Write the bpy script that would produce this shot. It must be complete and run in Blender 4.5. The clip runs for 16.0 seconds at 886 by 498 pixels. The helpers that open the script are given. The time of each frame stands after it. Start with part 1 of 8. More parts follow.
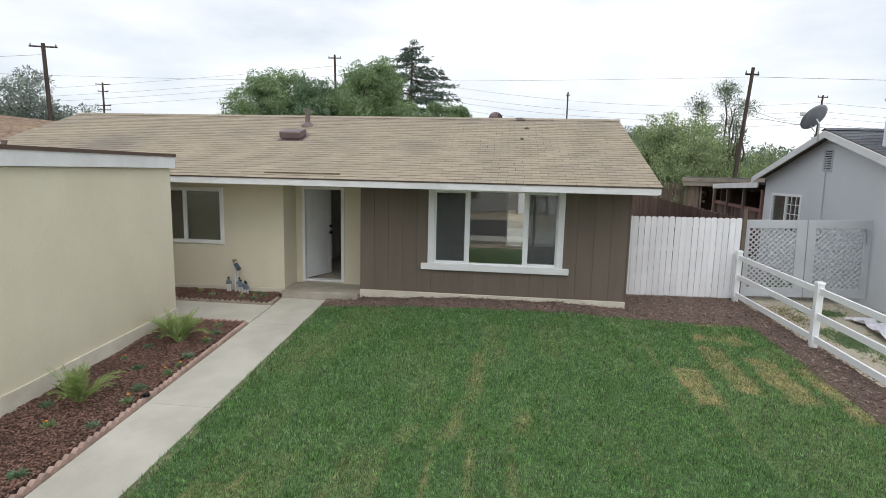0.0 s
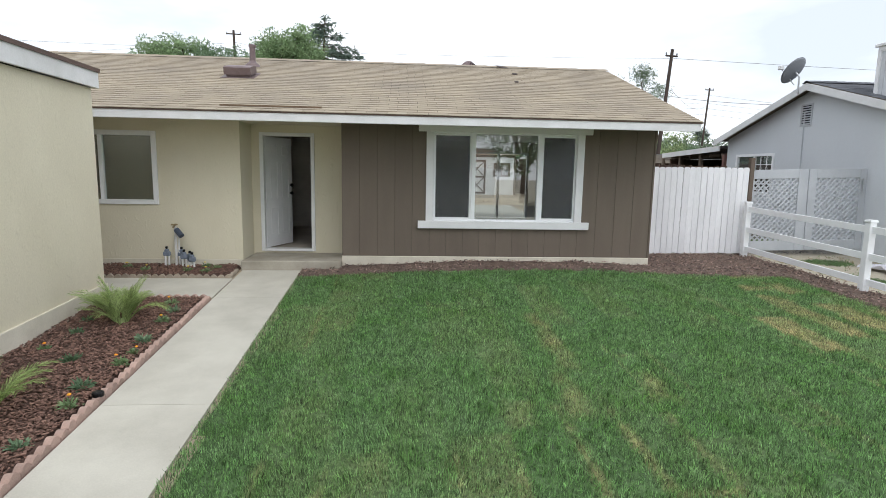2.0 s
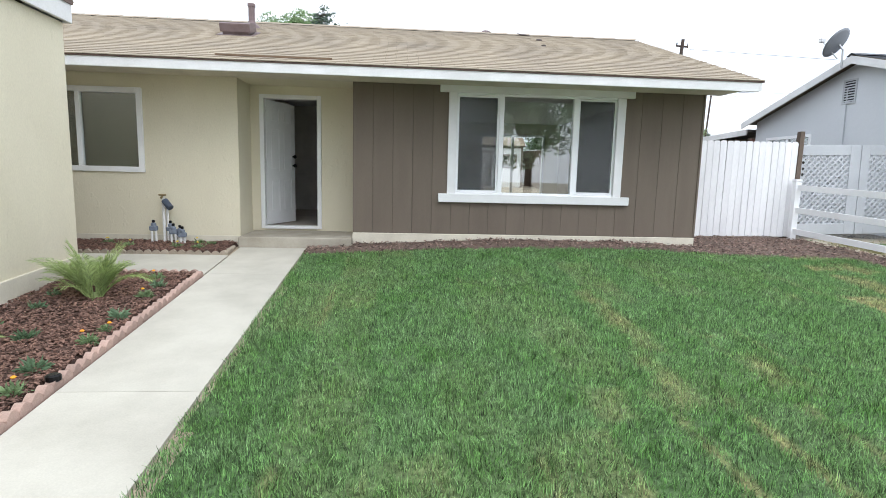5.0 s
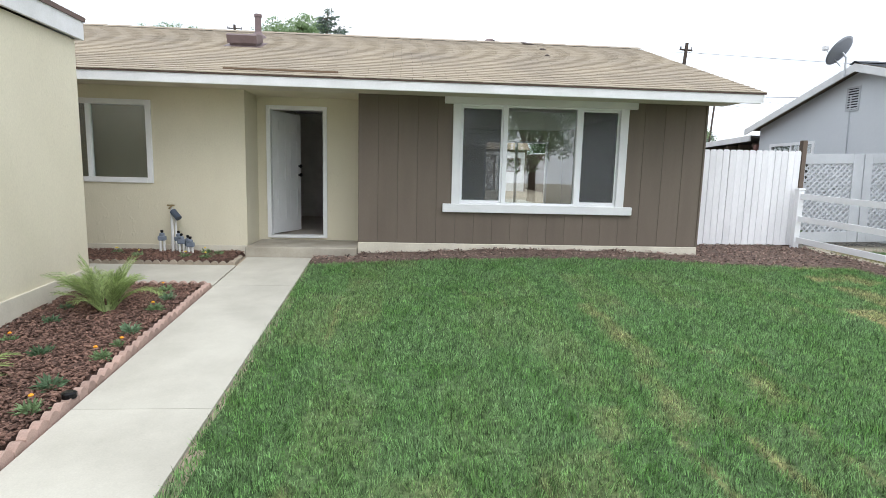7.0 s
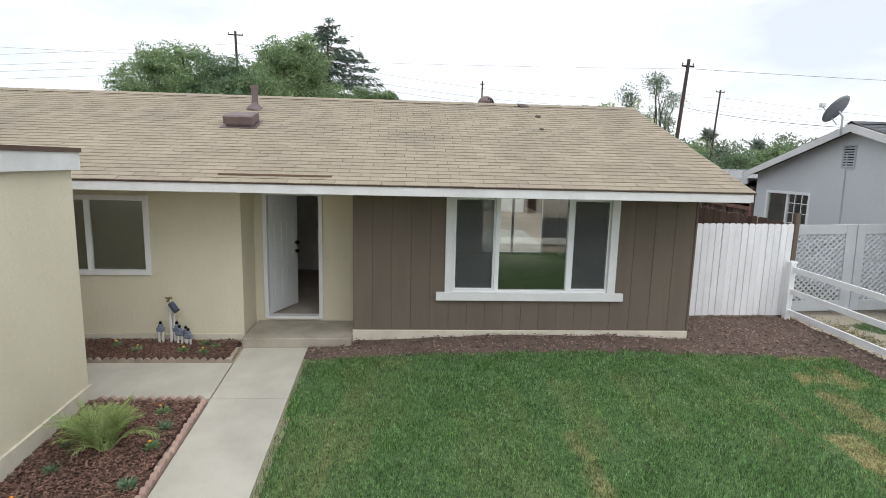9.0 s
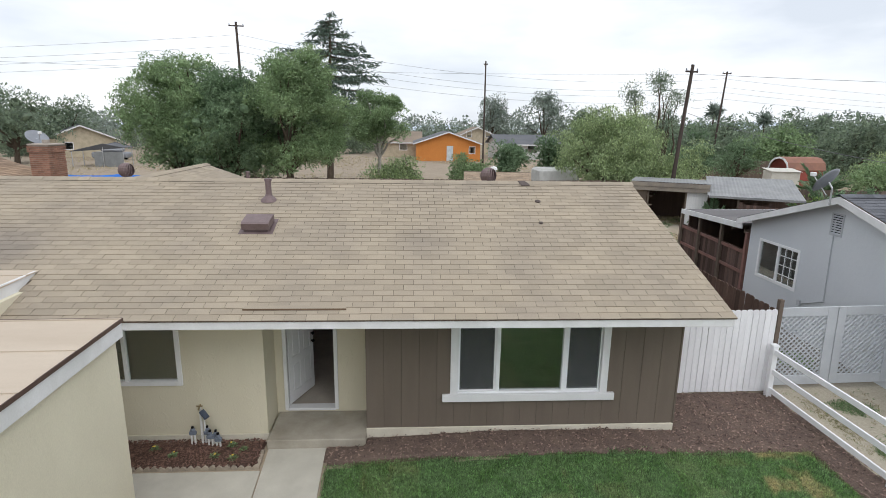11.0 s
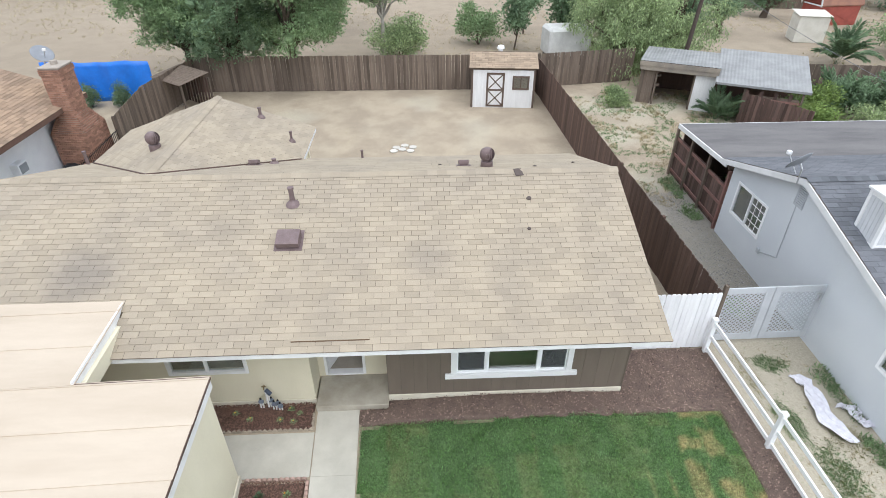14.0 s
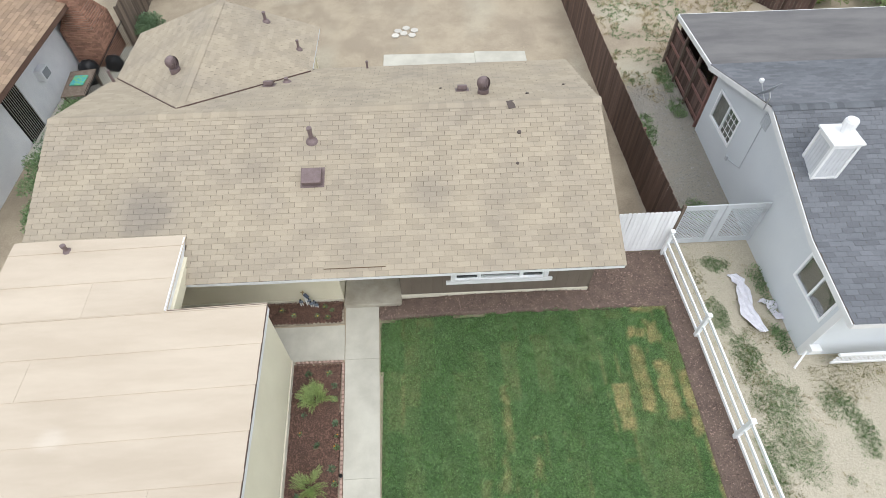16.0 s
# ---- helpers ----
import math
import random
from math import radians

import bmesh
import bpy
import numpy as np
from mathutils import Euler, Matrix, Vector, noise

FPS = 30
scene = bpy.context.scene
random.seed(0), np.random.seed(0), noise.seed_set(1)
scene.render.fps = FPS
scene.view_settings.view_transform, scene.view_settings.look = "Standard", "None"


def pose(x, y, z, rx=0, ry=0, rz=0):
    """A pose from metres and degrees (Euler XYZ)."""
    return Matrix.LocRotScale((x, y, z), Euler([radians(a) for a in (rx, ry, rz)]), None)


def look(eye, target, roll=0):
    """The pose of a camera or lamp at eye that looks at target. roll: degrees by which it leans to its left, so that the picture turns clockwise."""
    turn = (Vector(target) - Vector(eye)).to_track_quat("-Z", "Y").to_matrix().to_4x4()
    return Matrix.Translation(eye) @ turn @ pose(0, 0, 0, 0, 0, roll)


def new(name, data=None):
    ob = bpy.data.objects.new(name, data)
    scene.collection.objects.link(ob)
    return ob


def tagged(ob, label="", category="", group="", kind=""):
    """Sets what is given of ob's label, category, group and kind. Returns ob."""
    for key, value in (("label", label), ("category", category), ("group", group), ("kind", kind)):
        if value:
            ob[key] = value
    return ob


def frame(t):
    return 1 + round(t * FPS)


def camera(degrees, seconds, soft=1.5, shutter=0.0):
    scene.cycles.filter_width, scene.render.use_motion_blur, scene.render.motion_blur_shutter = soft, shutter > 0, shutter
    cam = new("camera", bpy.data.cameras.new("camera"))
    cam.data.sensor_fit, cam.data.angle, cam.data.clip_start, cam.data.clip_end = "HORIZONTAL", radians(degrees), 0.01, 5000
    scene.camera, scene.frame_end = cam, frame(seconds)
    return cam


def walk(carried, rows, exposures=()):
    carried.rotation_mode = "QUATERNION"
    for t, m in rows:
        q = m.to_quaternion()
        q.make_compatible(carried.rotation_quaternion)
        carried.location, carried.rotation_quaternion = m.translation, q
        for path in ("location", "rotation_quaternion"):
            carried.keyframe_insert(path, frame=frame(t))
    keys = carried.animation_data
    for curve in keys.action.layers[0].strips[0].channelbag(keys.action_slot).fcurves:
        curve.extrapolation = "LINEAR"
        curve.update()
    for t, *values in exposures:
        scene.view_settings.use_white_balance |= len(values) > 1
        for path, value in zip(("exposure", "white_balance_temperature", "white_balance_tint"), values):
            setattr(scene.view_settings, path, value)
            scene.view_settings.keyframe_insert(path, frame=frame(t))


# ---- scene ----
cam = camera(78.40, 16.0, soft=0.85)
PATH = [
    (0, (2.937, -10.658, 2.565), (2.707, -8.691, 2.281), 1.37),
    (0.5, (2.701, -10.183, 2.328), (2.572, -8.207, 2.043), 1.21),
    (1, (2.347, -9.754, 2.087), (2.322, -7.774, 1.801), 1.08),
    (1.5, (1.747, -9.407, 1.828), (1.817, -7.429, 1.542), 1.11),
    (2, (1.035, -9.085, 1.563), (1.177, -7.111, 1.279), 1.09),
    (2.5, (0.721, -8.754, 1.271), (0.926, -6.783, 0.998), 1.08),
    (3, (0.781, -8.484, 1.015), (1.014, -6.516, 0.750), 1.10),
    (3.5, (0.798, -8.272, 0.951), (1.036, -6.305, 0.680), 1.25),
    (4, (0.799, -8.177, 0.928), (1.040, -6.209, 0.663), 1.22),
    (4.5, (0.749, -8.124, 0.959), (0.913, -6.148, 0.695), 1.41),
    (5, (0.690, -8.104, 1.032), (0.851, -6.130, 0.756), 1.45),
    (7.5, (0.673, -8.205, 1.209), (0.815, -6.229, 0.936), 1.51),
    (8, (0.713, -8.235, 1.425), (0.851, -6.260, 1.142), 1.58),
    (8.5, (0.772, -8.175, 2.180), (0.908, -6.204, 1.867), 1.55),
    (9, (0.791, -8.072, 2.682), (0.927, -6.102, 2.368), 1.41),
    (9.5, (0.772, -8.095, 3.280), (0.905, -6.129, 2.935), 1.28),
    (10, (0.717, -8.148, 3.929), (0.846, -6.187, 3.561), 1.16),
    (12.5, (0.708, -8.361, 7.186), (0.812, -6.489, 6.492), 0.54),
    (13, (0.783, -8.365, 8.080), (0.876, -6.540, 7.267), 0.33),
    (13.5, (0.822, -8.348, 8.878), (0.907, -6.598, 7.914), 0.14),
    (14, (0.826, -8.303, 9.640), (0.903, -6.647, 8.520), 0.03),
    (14.5, (0.873, -8.324, 10.342), (0.937, -6.767, 9.089), -0.38),
    (15, (0.853, -8.324, 11.135), (0.910, -6.875, 9.758), -0.59),
    (15.5, (0.873, -8.344, 12.033), (0.921, -7.008, 10.546), -0.85),
    (16, (0.945, -8.332, 12.999), (0.981, -7.114, 11.414), -1.16),
]
EXPOSURES = [(0.0, 0.36, 6500, 10), (1.5, 0.48, 6450, 10), (2.5, 0.76, 6300, 10), (3.5, 1.03, 6200, 10), (5.0, 1.07, 6200, 10), (7.5, 0.94, 6300, 10), (8.0, 0.92, 6300, 10), (8.5, 0.72, 6450, 10), (9.0, 0.54, 6500, 10), (9.5, 0.38, 6500, 10), (10.0, 0.35, 6500, 10), (12.5, 0.66, 6300, 13), (14.0, 0.97, 6230, 10), (16.0, 0.80, 6400, 9)]
walk(cam, [(t, look(eye, target, roll)) for t, eye, target, roll in PATH], EXPOSURES)

# ---------------------------------------------------------------- world and light
SUN_EL, SUN_AZ = radians(60), radians(158)
world = bpy.data.worlds.new("overcast_sky")
scene.world = world
world.use_nodes = True
wn, wl = world.node_tree.nodes, world.node_tree.links
wn.clear()
w_out = wn.new("ShaderNodeOutputWorld")
w_bg = wn.new("ShaderNodeBackground")
w_sky = wn.new("ShaderNodeTexSky")
w_sky.sky_type, w_sky.sun_disc = "NISHITA", False
w_sky.sun_elevation, w_sky.sun_rotation = SUN_EL, SUN_AZ
w_dim = wn.new("ShaderNodeMix")
w_dim.data_type, w_dim.blend_type = "RGBA", "MULTIPLY"
w_dim.inputs[0].default_value = 1.0
w_dim.inputs[7].default_value = (0.10, 0.10, 0.10, 1)
w_co = wn.new("ShaderNodeTexCoord")
w_map = wn.new("ShaderNodeMapping")
w_map.inputs["Scale"].default_value = (1.0, 1.0, 3.2)
w_noise = wn.new("ShaderNodeTexNoise")
w_noise.inputs["Scale"].default_value = 2.3
w_noise.inputs["Detail"].default_value = 6.0
w_noise.inputs["Roughness"].default_value = 0.5
w_ramp = wn.new("ShaderNodeValToRGB")
w_ramp.color_ramp.elements[0].position, w_ramp.color_ramp.elements[0].color = 0.36, (0.53, 0.57, 0.62, 1)
w_ramp.color_ramp.elements[1].position, w_ramp.color_ramp.elements[1].color = 0.62, (0.82, 0.84, 0.87, 1)
w_mix = wn.new("ShaderNodeMix")
w_mix.data_type = "RGBA"
w_mix.inputs[0].default_value = 0.90
wl.new(w_sky.outputs[0], w_dim.inputs[6])
wl.new(w_co.outputs["Generated"], w_map.inputs[0])
wl.new(w_map.outputs[0], w_noise.inputs["Vector"])
wl.new(w_noise.outputs["Fac"], w_ramp.inputs[0])
wl.new(w_dim.outputs[2], w_mix.inputs[6])
wl.new(w_ramp.outputs[0], w_mix.inputs[7])
wl.new(w_mix.outputs[2], w_bg.inputs[0])
w_bg.inputs[1].default_value = 1.14
wl.new(w_bg.outputs[0], w_out.inputs[0])

sun_data = bpy.data.lights.new("sun", "SUN")
sun_data.energy, sun_data.angle, sun_data.color = 0.95, radians(60), (1.0, 0.98, 0.95)
sun = new("sun", sun_data)
sun.matrix_world = look((0, 0, 40), (40 * -math.sin(SUN_AZ) / math.tan(SUN_EL), 40 * -math.cos(SUN_AZ) / math.tan(SUN_EL), 0))


# ---------------------------------------------------------------- mesh helpers
def part(name, bm, material, parent=None, label="", smooth=False):
    me = bpy.data.meshes.new(name)
    bm.to_mesh(me)
    bm.free()
    me.materials.append(material)
    if smooth:
        me.polygons.foreach_set("use_smooth", [True] * len(me.polygons))
    ob = new(name, me)
    if parent:
        ob.parent = parent
    if label:
        ob["label"] = label
    return ob


def piece(name, me, parent, m, label=""):
    """One more object on a mesh that alike pieces share."""
    ob = new(name, me)
    ob.parent = parent
    ob.matrix_basis = m
    if label:
        ob["label"] = label
    return ob


def thing(name, loc=(0, 0, 0), rz=0, label="", category="", group="", kind=""):
    ob = new(name)
    ob.empty_display_size = 0.1
    ob.matrix_basis = pose(*loc, 0, 0, rz)
    return tagged(ob, label, category, group, kind)


def solo(name, bm, material, label, category="", group="", kind="", smooth=False):
    return tagged(part(name, bm, material, None, "", smooth), label, category, group, kind)


def box(bm, x0, y0, z0, x1, y1, z1, bevel=0.0):
    r = bmesh.ops.create_cube(bm, size=1.0)
    vs = r["verts"]
    for v in vs:
        v.co = Vector((x0 + (v.co.x + 0.5) * (x1 - x0), y0 + (v.co.y + 0.5) * (y1 - y0), z0 + (v.co.z + 0.5) * (z1 - z0)))
    if bevel:
        es = list({e for v in vs for e in v.link_edges})
        bmesh.ops.bevel(bm, geom=es, offset=bevel, segments=1, affect="EDGES")
    return vs


def boxed(x0, y0, z0, x1, y1, z1, bevel=0.0):
    bm = bmesh.new()
    box(bm, x0, y0, z0, x1, y1, z1, bevel)
    return bm


def prism(bm, pts, vec):
    """A polygon swept along vec."""
    vec = Vector(vec)
    a = [bm.verts.new(p) for p in pts]
    b = [bm.verts.new(Vector(p) + vec) for p in pts]
    n = len(a)
    fs = [bm.faces.new(a[::-1]), bm.faces.new(b)]
    for i in range(n):
        fs.append(bm.faces.new((a[i], a[(i + 1) % n], b[(i + 1) % n], b[i])))
    bmesh.ops.recalc_face_normals(bm, faces=fs)


def prismed(pts, vec):
    bm = bmesh.new()
    prism(bm, pts, vec)
    return bm


def tube(bm, p0, p1, r0, r1=None, n=10, caps=True):
    p0, p1 = Vector(p0), Vector(p1)
    r1 = r0 if r1 is None else r1
    d = (p1 - p0)
    q = d.to_track_quat("Z", "Y").to_matrix()
    a = [bm.verts.new(p0 + q @ Vector((r0 * math.cos(6.28319 * i / n), r0 * math.sin(6.28319 * i / n), 0))) for i in range(n)]
    b = [bm.verts.new(p1 + q @ Vector((r1 * math.cos(6.28319 * i / n), r1 * math.sin(6.28319 * i / n), 0))) for i in range(n)]
    for i in range(n):
        bm.faces.new((a[i], a[(i + 1) % n], b[(i + 1) % n], b[i]))
    if caps:
        bm.faces.new(a[::-1])
        bm.faces.new(b)


def tubed(*a, **k):
    bm = bmesh.new()
    tube(bm, *a, **k)
    return bm


def lathe(bm, prof, centre=(0, 0, 0), n=20, axis=None):
    """A profile of (radius, height) turned about a centre line."""
    c = Vector(centre)
    q = Vector(axis).to_track_quat("Z", "Y").to_matrix() if axis else Matrix.Identity(3)
    rings = [[bm.verts.new(c + q @ Vector((r * math.cos(6.28319 * i / n), r * math.sin(6.28319 * i / n), z))) for i in range(n)] for r, z in prof]
    for a, b in zip(rings, rings[1:]):
        for i in range(n):
            bm.faces.new((a[i], a[(i + 1) % n], b[(i + 1) % n], b[i]))
    bm.faces.new(rings[0][::-1])
    bm.faces.new(rings[-1])


def lathed(*a, **k):
    bm = bmesh.new()
    lathe(bm, *a, **k)
    return bm


def np_mesh(name, verts, quads, material, attrs=None, tris=False, smooth=False):
    """A mesh of very many small faces from arrays."""
    k = 3 if tris else 4
    me = bpy.data.meshes.new(name)
    me.vertices.add(len(verts))
    me.vertices.foreach_set("co", np.asarray(verts, np.float32).ravel())
    me.loops.add(len(quads) * k)
    me.loops.foreach_set("vertex_index", np.asarray(quads, np.int32).ravel())
    me.polygons.add(len(quads))
    me.polygons.foreach_set("loop_start", np.arange(0, len(quads) * k, k, dtype=np.int32))
    me.polygons.foreach_set("loop_total", np.full(len(quads), k, np.int32))
    me.polygons.foreach_set("use_smooth", np.full(len(quads), smooth, bool))
    for key, vals in (attrs or {}).items():
        at = me.attributes.new(key, "FLOAT", "POINT")
        at.data.foreach_set("value", np.asarray(vals, np.float32))
    me.update(calc_edges=True)
    me.materials.append(material)
    return me


def wall_with_holes(bm, axis, at0, at1, a0, a1, z0, z1, holes):
    """A wall along x ("x": thick in y) or along y, in one piece, with openings (a0, a1, z0, z1) through it."""
    ca = sorted({a0, a1, *[min(max(v, a0), a1) for h in holes for v in h[:2]]})
    cz = sorted({z0, z1, *[min(max(v, z0), z1) for h in holes for v in h[2:]]})
    na, nz = len(ca) - 1, len(cz) - 1

    def solid(i, k):
        if not (0 <= i < na and 0 <= k < nz):
            return False
        a, z = (ca[i] + ca[i + 1]) / 2, (cz[k] + cz[k + 1]) / 2
        return not any(h[0] < a < h[1] and h[2] < z < h[3] for h in holes)

    made = {}

    def vert(i, k, s):
        if (i, k, s) not in made:
            d = at1 if s else at0
            made[i, k, s] = bm.verts.new((ca[i], d, cz[k]) if axis == "x" else (d, ca[i], cz[k]))
        return made[i, k, s]

    fs = []
    for i in range(na):
        for k in range(nz):
            if not solid(i, k):
                continue
            for s in (0, 1):
                fs.append(bm.faces.new([vert(*c, s) for c in ((i, k), (i + 1, k), (i + 1, k + 1), (i, k + 1))]))
            for di, dk, c, d in ((-1, 0, (i, k), (i, k + 1)), (1, 0, (i + 1, k), (i + 1, k + 1)), (0, -1, (i, k), (i + 1, k)), (0, 1, (i, k + 1), (i + 1, k + 1))):
                if not solid(i + di, k + dk):
                    fs.append(bm.faces.new((vert(*c, 0), vert(*d, 0), vert(*d, 1), vert(*c, 1))))
    bmesh.ops.recalc_face_normals(bm, faces=fs)


# ---------------------------------------------------------------- materials
def mat(name, col, col2=None, scale=2.0, fine=60.0, rough=0.85, bump=0.15, bump_d=0.01, metal=0.0, vary=0.12, rnd="", rnd_amt=0.2,
        attr="", attr_col=None, spec=0.3, stretch=(1, 1, 1), mid=0.0, trans=0.0, contrast=(0.35, 0.65), trowel=False, stains=(), stain_col=(0.2, 0.18, 0.16)):
    """A surface of two colours in large patches, with fine grain, relief, and a shift of tone from piece to piece."""
    m = bpy.data.materials.new(name)
    m.use_nodes = True
    nt = m.node_tree
    N, L = nt.nodes, nt.links
    bs = N["Principled BSDF"]
    geo = N.new("ShaderNodeNewGeometry")
    mp = N.new("ShaderNodeMapping")
    mp.inputs["Scale"].default_value = stretch
    L.new(geo.outputs["Position"], mp.inputs[0])
    n1 = N.new("ShaderNodeTexNoise")
    n1.inputs["Scale"].default_value, n1.inputs["Detail"].default_value, n1.inputs["Roughness"].default_value = scale, 5.0, 0.6
    n2 = N.new("ShaderNodeTexNoise")
    n2.inputs["Scale"].default_value, n2.inputs["Detail"].default_value, n2.inputs["Roughness"].default_value = fine, 4.0, 0.65
    L.new(mp.outputs[0], n1.inputs["Vector"])
    L.new(mp.outputs[0], n2.inputs["Vector"])
    r1 = N.new("ShaderNodeMapRange")
    r1.inputs[1].default_value, r1.inputs[2].default_value = contrast
    L.new(n1.outputs["Fac"], r1.inputs[0])
    mx = N.new("ShaderNodeMix")
    mx.data_type = "RGBA"
    mx.inputs[6].default_value = (*col, 1)
    mx.inputs[7].default_value = (*(col2 or [c * 0.8 for c in col]), 1)
    L.new(r1.outputs[0], mx.inputs[0])
    last = mx.outputs[2]
    if attr:
        at = N.new("ShaderNodeAttribute")
        at.attribute_name = attr
        ma = N.new("ShaderNodeMix")
        ma.data_type = "RGBA"
        ma.inputs[7].default_value = (*attr_col, 1)
        L.new(at.outputs["Fac"], ma.inputs[0])
        L.new(last, ma.inputs[6])
        last = ma.outputs[2]
    for x, y, z, r, f in stains:
        vd = N.new("ShaderNodeVectorMath")
        vd.operation, vd.inputs[1].default_value = "DISTANCE", (x, y, z)
        L.new(geo.outputs["Position"], vd.inputs[0])
        wob = N.new("ShaderNodeMath")
        wob.operation, wob.inputs[1].default_value = "MULTIPLY_ADD", 2.2 * r
        L.new(n1.outputs["Fac"], wob.inputs[0])
        L.new(vd.outputs["Value"], wob.inputs[2])
        rs_ = N.new("ShaderNodeMapRange")
        rs_.interpolation_type = "SMOOTHSTEP"
        rs_.inputs[1].default_value, rs_.inputs[2].default_value, rs_.inputs[3].default_value, rs_.inputs[4].default_value = 1.2 * r, 2.3 * r, f, 0.0
        L.new(wob.outputs[0], rs_.inputs[0])
        mt = N.new("ShaderNodeMix")
        mt.data_type = "RGBA"
        mt.inputs[7].default_value = (*stain_col, 1)
        L.new(rs_.outputs[0], mt.inputs[0])
        L.new(last, mt.inputs[6])
        last = mt.outputs[2]
    # fine grain, and the tone of each piece
    r2 = N.new("ShaderNodeMapRange")
    r2.inputs[1].default_value, r2.inputs[2].default_value = 0.25, 0.75
    r2.inputs[3].default_value, r2.inputs[4].default_value = 1 - vary, 1 + vary
    L.new(n2.outputs["Fac"], r2.inputs[0])
    val = r2.outputs[0]
    if rnd:
        if rnd == "object":
            src = N.new("ShaderNodeObjectInfo").outputs["Random"]
        else:
            src = geo.outputs["Random Per Island"]
        r3 = N.new("ShaderNodeMapRange")
        r3.inputs[3].default_value, r3.inputs[4].default_value = 1 - rnd_amt, 1 + rnd_amt
        L.new(src, r3.inputs[0])
        mu = N.new("ShaderNodeMath")
        mu.operation = "MULTIPLY"
        L.new(val, mu.inputs[0])
        L.new(r3.outputs[0], mu.inputs[1])
        val = mu.outputs[0]
    hs = N.new("ShaderNodeHueSaturation")
    L.new(val, hs.inputs["Value"])
    L.new(last, hs.inputs["Color"])
    L.new(hs.outputs[0], bs.inputs["Base Color"])
    bs.inputs["Roughness"].default_value = rough
    bs.inputs["Metallic"].default_value = metal
    bs.inputs["Specular IOR Level"].default_value = spec
    if bump:
        bp = N.new("ShaderNodeBump")
        bp.inputs["Strength"].default_value, bp.inputs["Distance"].default_value = bump, bump_d
        if mid:
            n3 = N.new("ShaderNodeTexNoise")
            n3.inputs["Scale"].default_value, n3.inputs["Detail"].default_value = mid, 3.0
            L.new(mp.outputs[0], n3.inputs["Vector"])
            ad = N.new("ShaderNodeMath")
            ad.operation = "MULTIPLY_ADD"
            ad.inputs[1].default_value = 0.9 if trowel else 0.35
            L.new(n2.outputs["Fac"], ad.inputs[0])
            if trowel:
                pl_ = N.new("ShaderNodeMapRange")
                pl_.interpolation_type = "SMOOTHSTEP"
                pl_.inputs[1].default_value, pl_.inputs[2].default_value = 0.56, 0.74
                L.new(n3.outputs["Fac"], pl_.inputs[0])
                L.new(pl_.outputs[0], ad.inputs[2])
            else:
                L.new(n3.outputs["Fac"], ad.inputs[2])
            L.new(ad.outputs[0], bp.inputs["Height"])
        else:
            L.new(n2.outputs["Fac"], bp.inputs["Height"])
        L.new(bp.outputs[0], bs.inputs["Normal"])
    if trans:
        tr = N.new("ShaderNodeBsdfTranslucent")
        L.new(hs.outputs[0], tr.inputs["Color"])
        ms = N.new("ShaderNodeMixShader")
        ms.inputs[0].default_value = trans
        L.new(bs.outputs[0], ms.inputs[1])
        L.new(tr.outputs[0], ms.inputs[2])
        L.new(ms.outputs[0], N["Material Output"].inputs[0])
    return m


def glass_mat(name, tint=(0.9, 0.93, 0.92)):
    """A thin pane: it lets light straight through and mirrors by its angle."""
    m = bpy.data.materials.new(name)
    m.use_nodes = True
    N, L = m.node_tree.nodes, m.node_tree.links
    N.remove(N["Principled BSDF"])
    tr, gl, lw, mx = N.new("ShaderNodeBsdfTransparent"), N.new("ShaderNodeBsdfGlossy"), N.new("ShaderNodeLayerWeight"), N.new("ShaderNodeMixShader")
    pw, ad = N.new("ShaderNodeMath"), N.new("ShaderNodeMath")
    pw.operation, pw.inputs[1].default_value = "POWER", 4.0
    ad.operation, ad.inputs[1].default_value, ad.inputs[2].default_value = "MULTIPLY_ADD", 0.80, 0.19
    tr.inputs[0].default_value = (*tint, 1)
    gl.inputs["Roughness"].default_value = 0.012
    lw.inputs[0].default_value = 0.5
    L.new(lw.outputs["Facing"], pw.inputs[0])
    L.new(pw.outputs[0], ad.inputs[0])
    L.new(ad.outputs[0], mx.inputs[0])
    L.new(tr.outputs[0], mx.inputs[1])
    L.new(gl.outputs[0], mx.inputs[2])
    L.new(mx.outputs[0], N["Material Output"].inputs[0])
    return m


STUCCO = mat("stucco_pale_yellow", (0.70, 0.65, 0.505), (0.65, 0.60, 0.46), scale=0.9, fine=70, rough=0.95, bump=0.45, bump_d=0.006, vary=0.06, mid=14, trowel=True, stretch=(1, 1, 0.6))
STUCCO_TRIM = mat("cream_plaster", (0.68, 0.635, 0.53), (0.58, 0.535, 0.44), scale=3, fine=70, bump=0.3, vary=0.07)
SIDING = mat("brown_siding", (0.170, 0.138, 0.110), (0.152, 0.123, 0.098), scale=1.5, fine=50, rough=0.75, bump=0.2, vary=0.08, stretch=(3, 3, 0.4), rnd="object", rnd_amt=0.05)
SIDING_BACK = mat("brown_siding_groove", (0.135, 0.110, 0.090), rough=0.9)
WHITE = mat("white_paint", (0.80, 0.80, 0.80), (0.74, 0.74, 0.74), scale=2, fine=45, rough=0.5, bump=0.08, vary=0.03)
WHITE_FENCE = mat("white_fence_paint", (0.87, 0.87, 0.88), (0.79, 0.79, 0.80), scale=3, fine=40, rough=0.6, bump=0.15, vary=0.05, stretch=(2, 2, 0.4), rnd="object", rnd_amt=0.05)
VINYL = mat("white_vinyl", (0.89, 0.90, 0.91), (0.85, 0.86, 0.87), scale=2, rough=0.35, bump=0.02, vary=0.02)
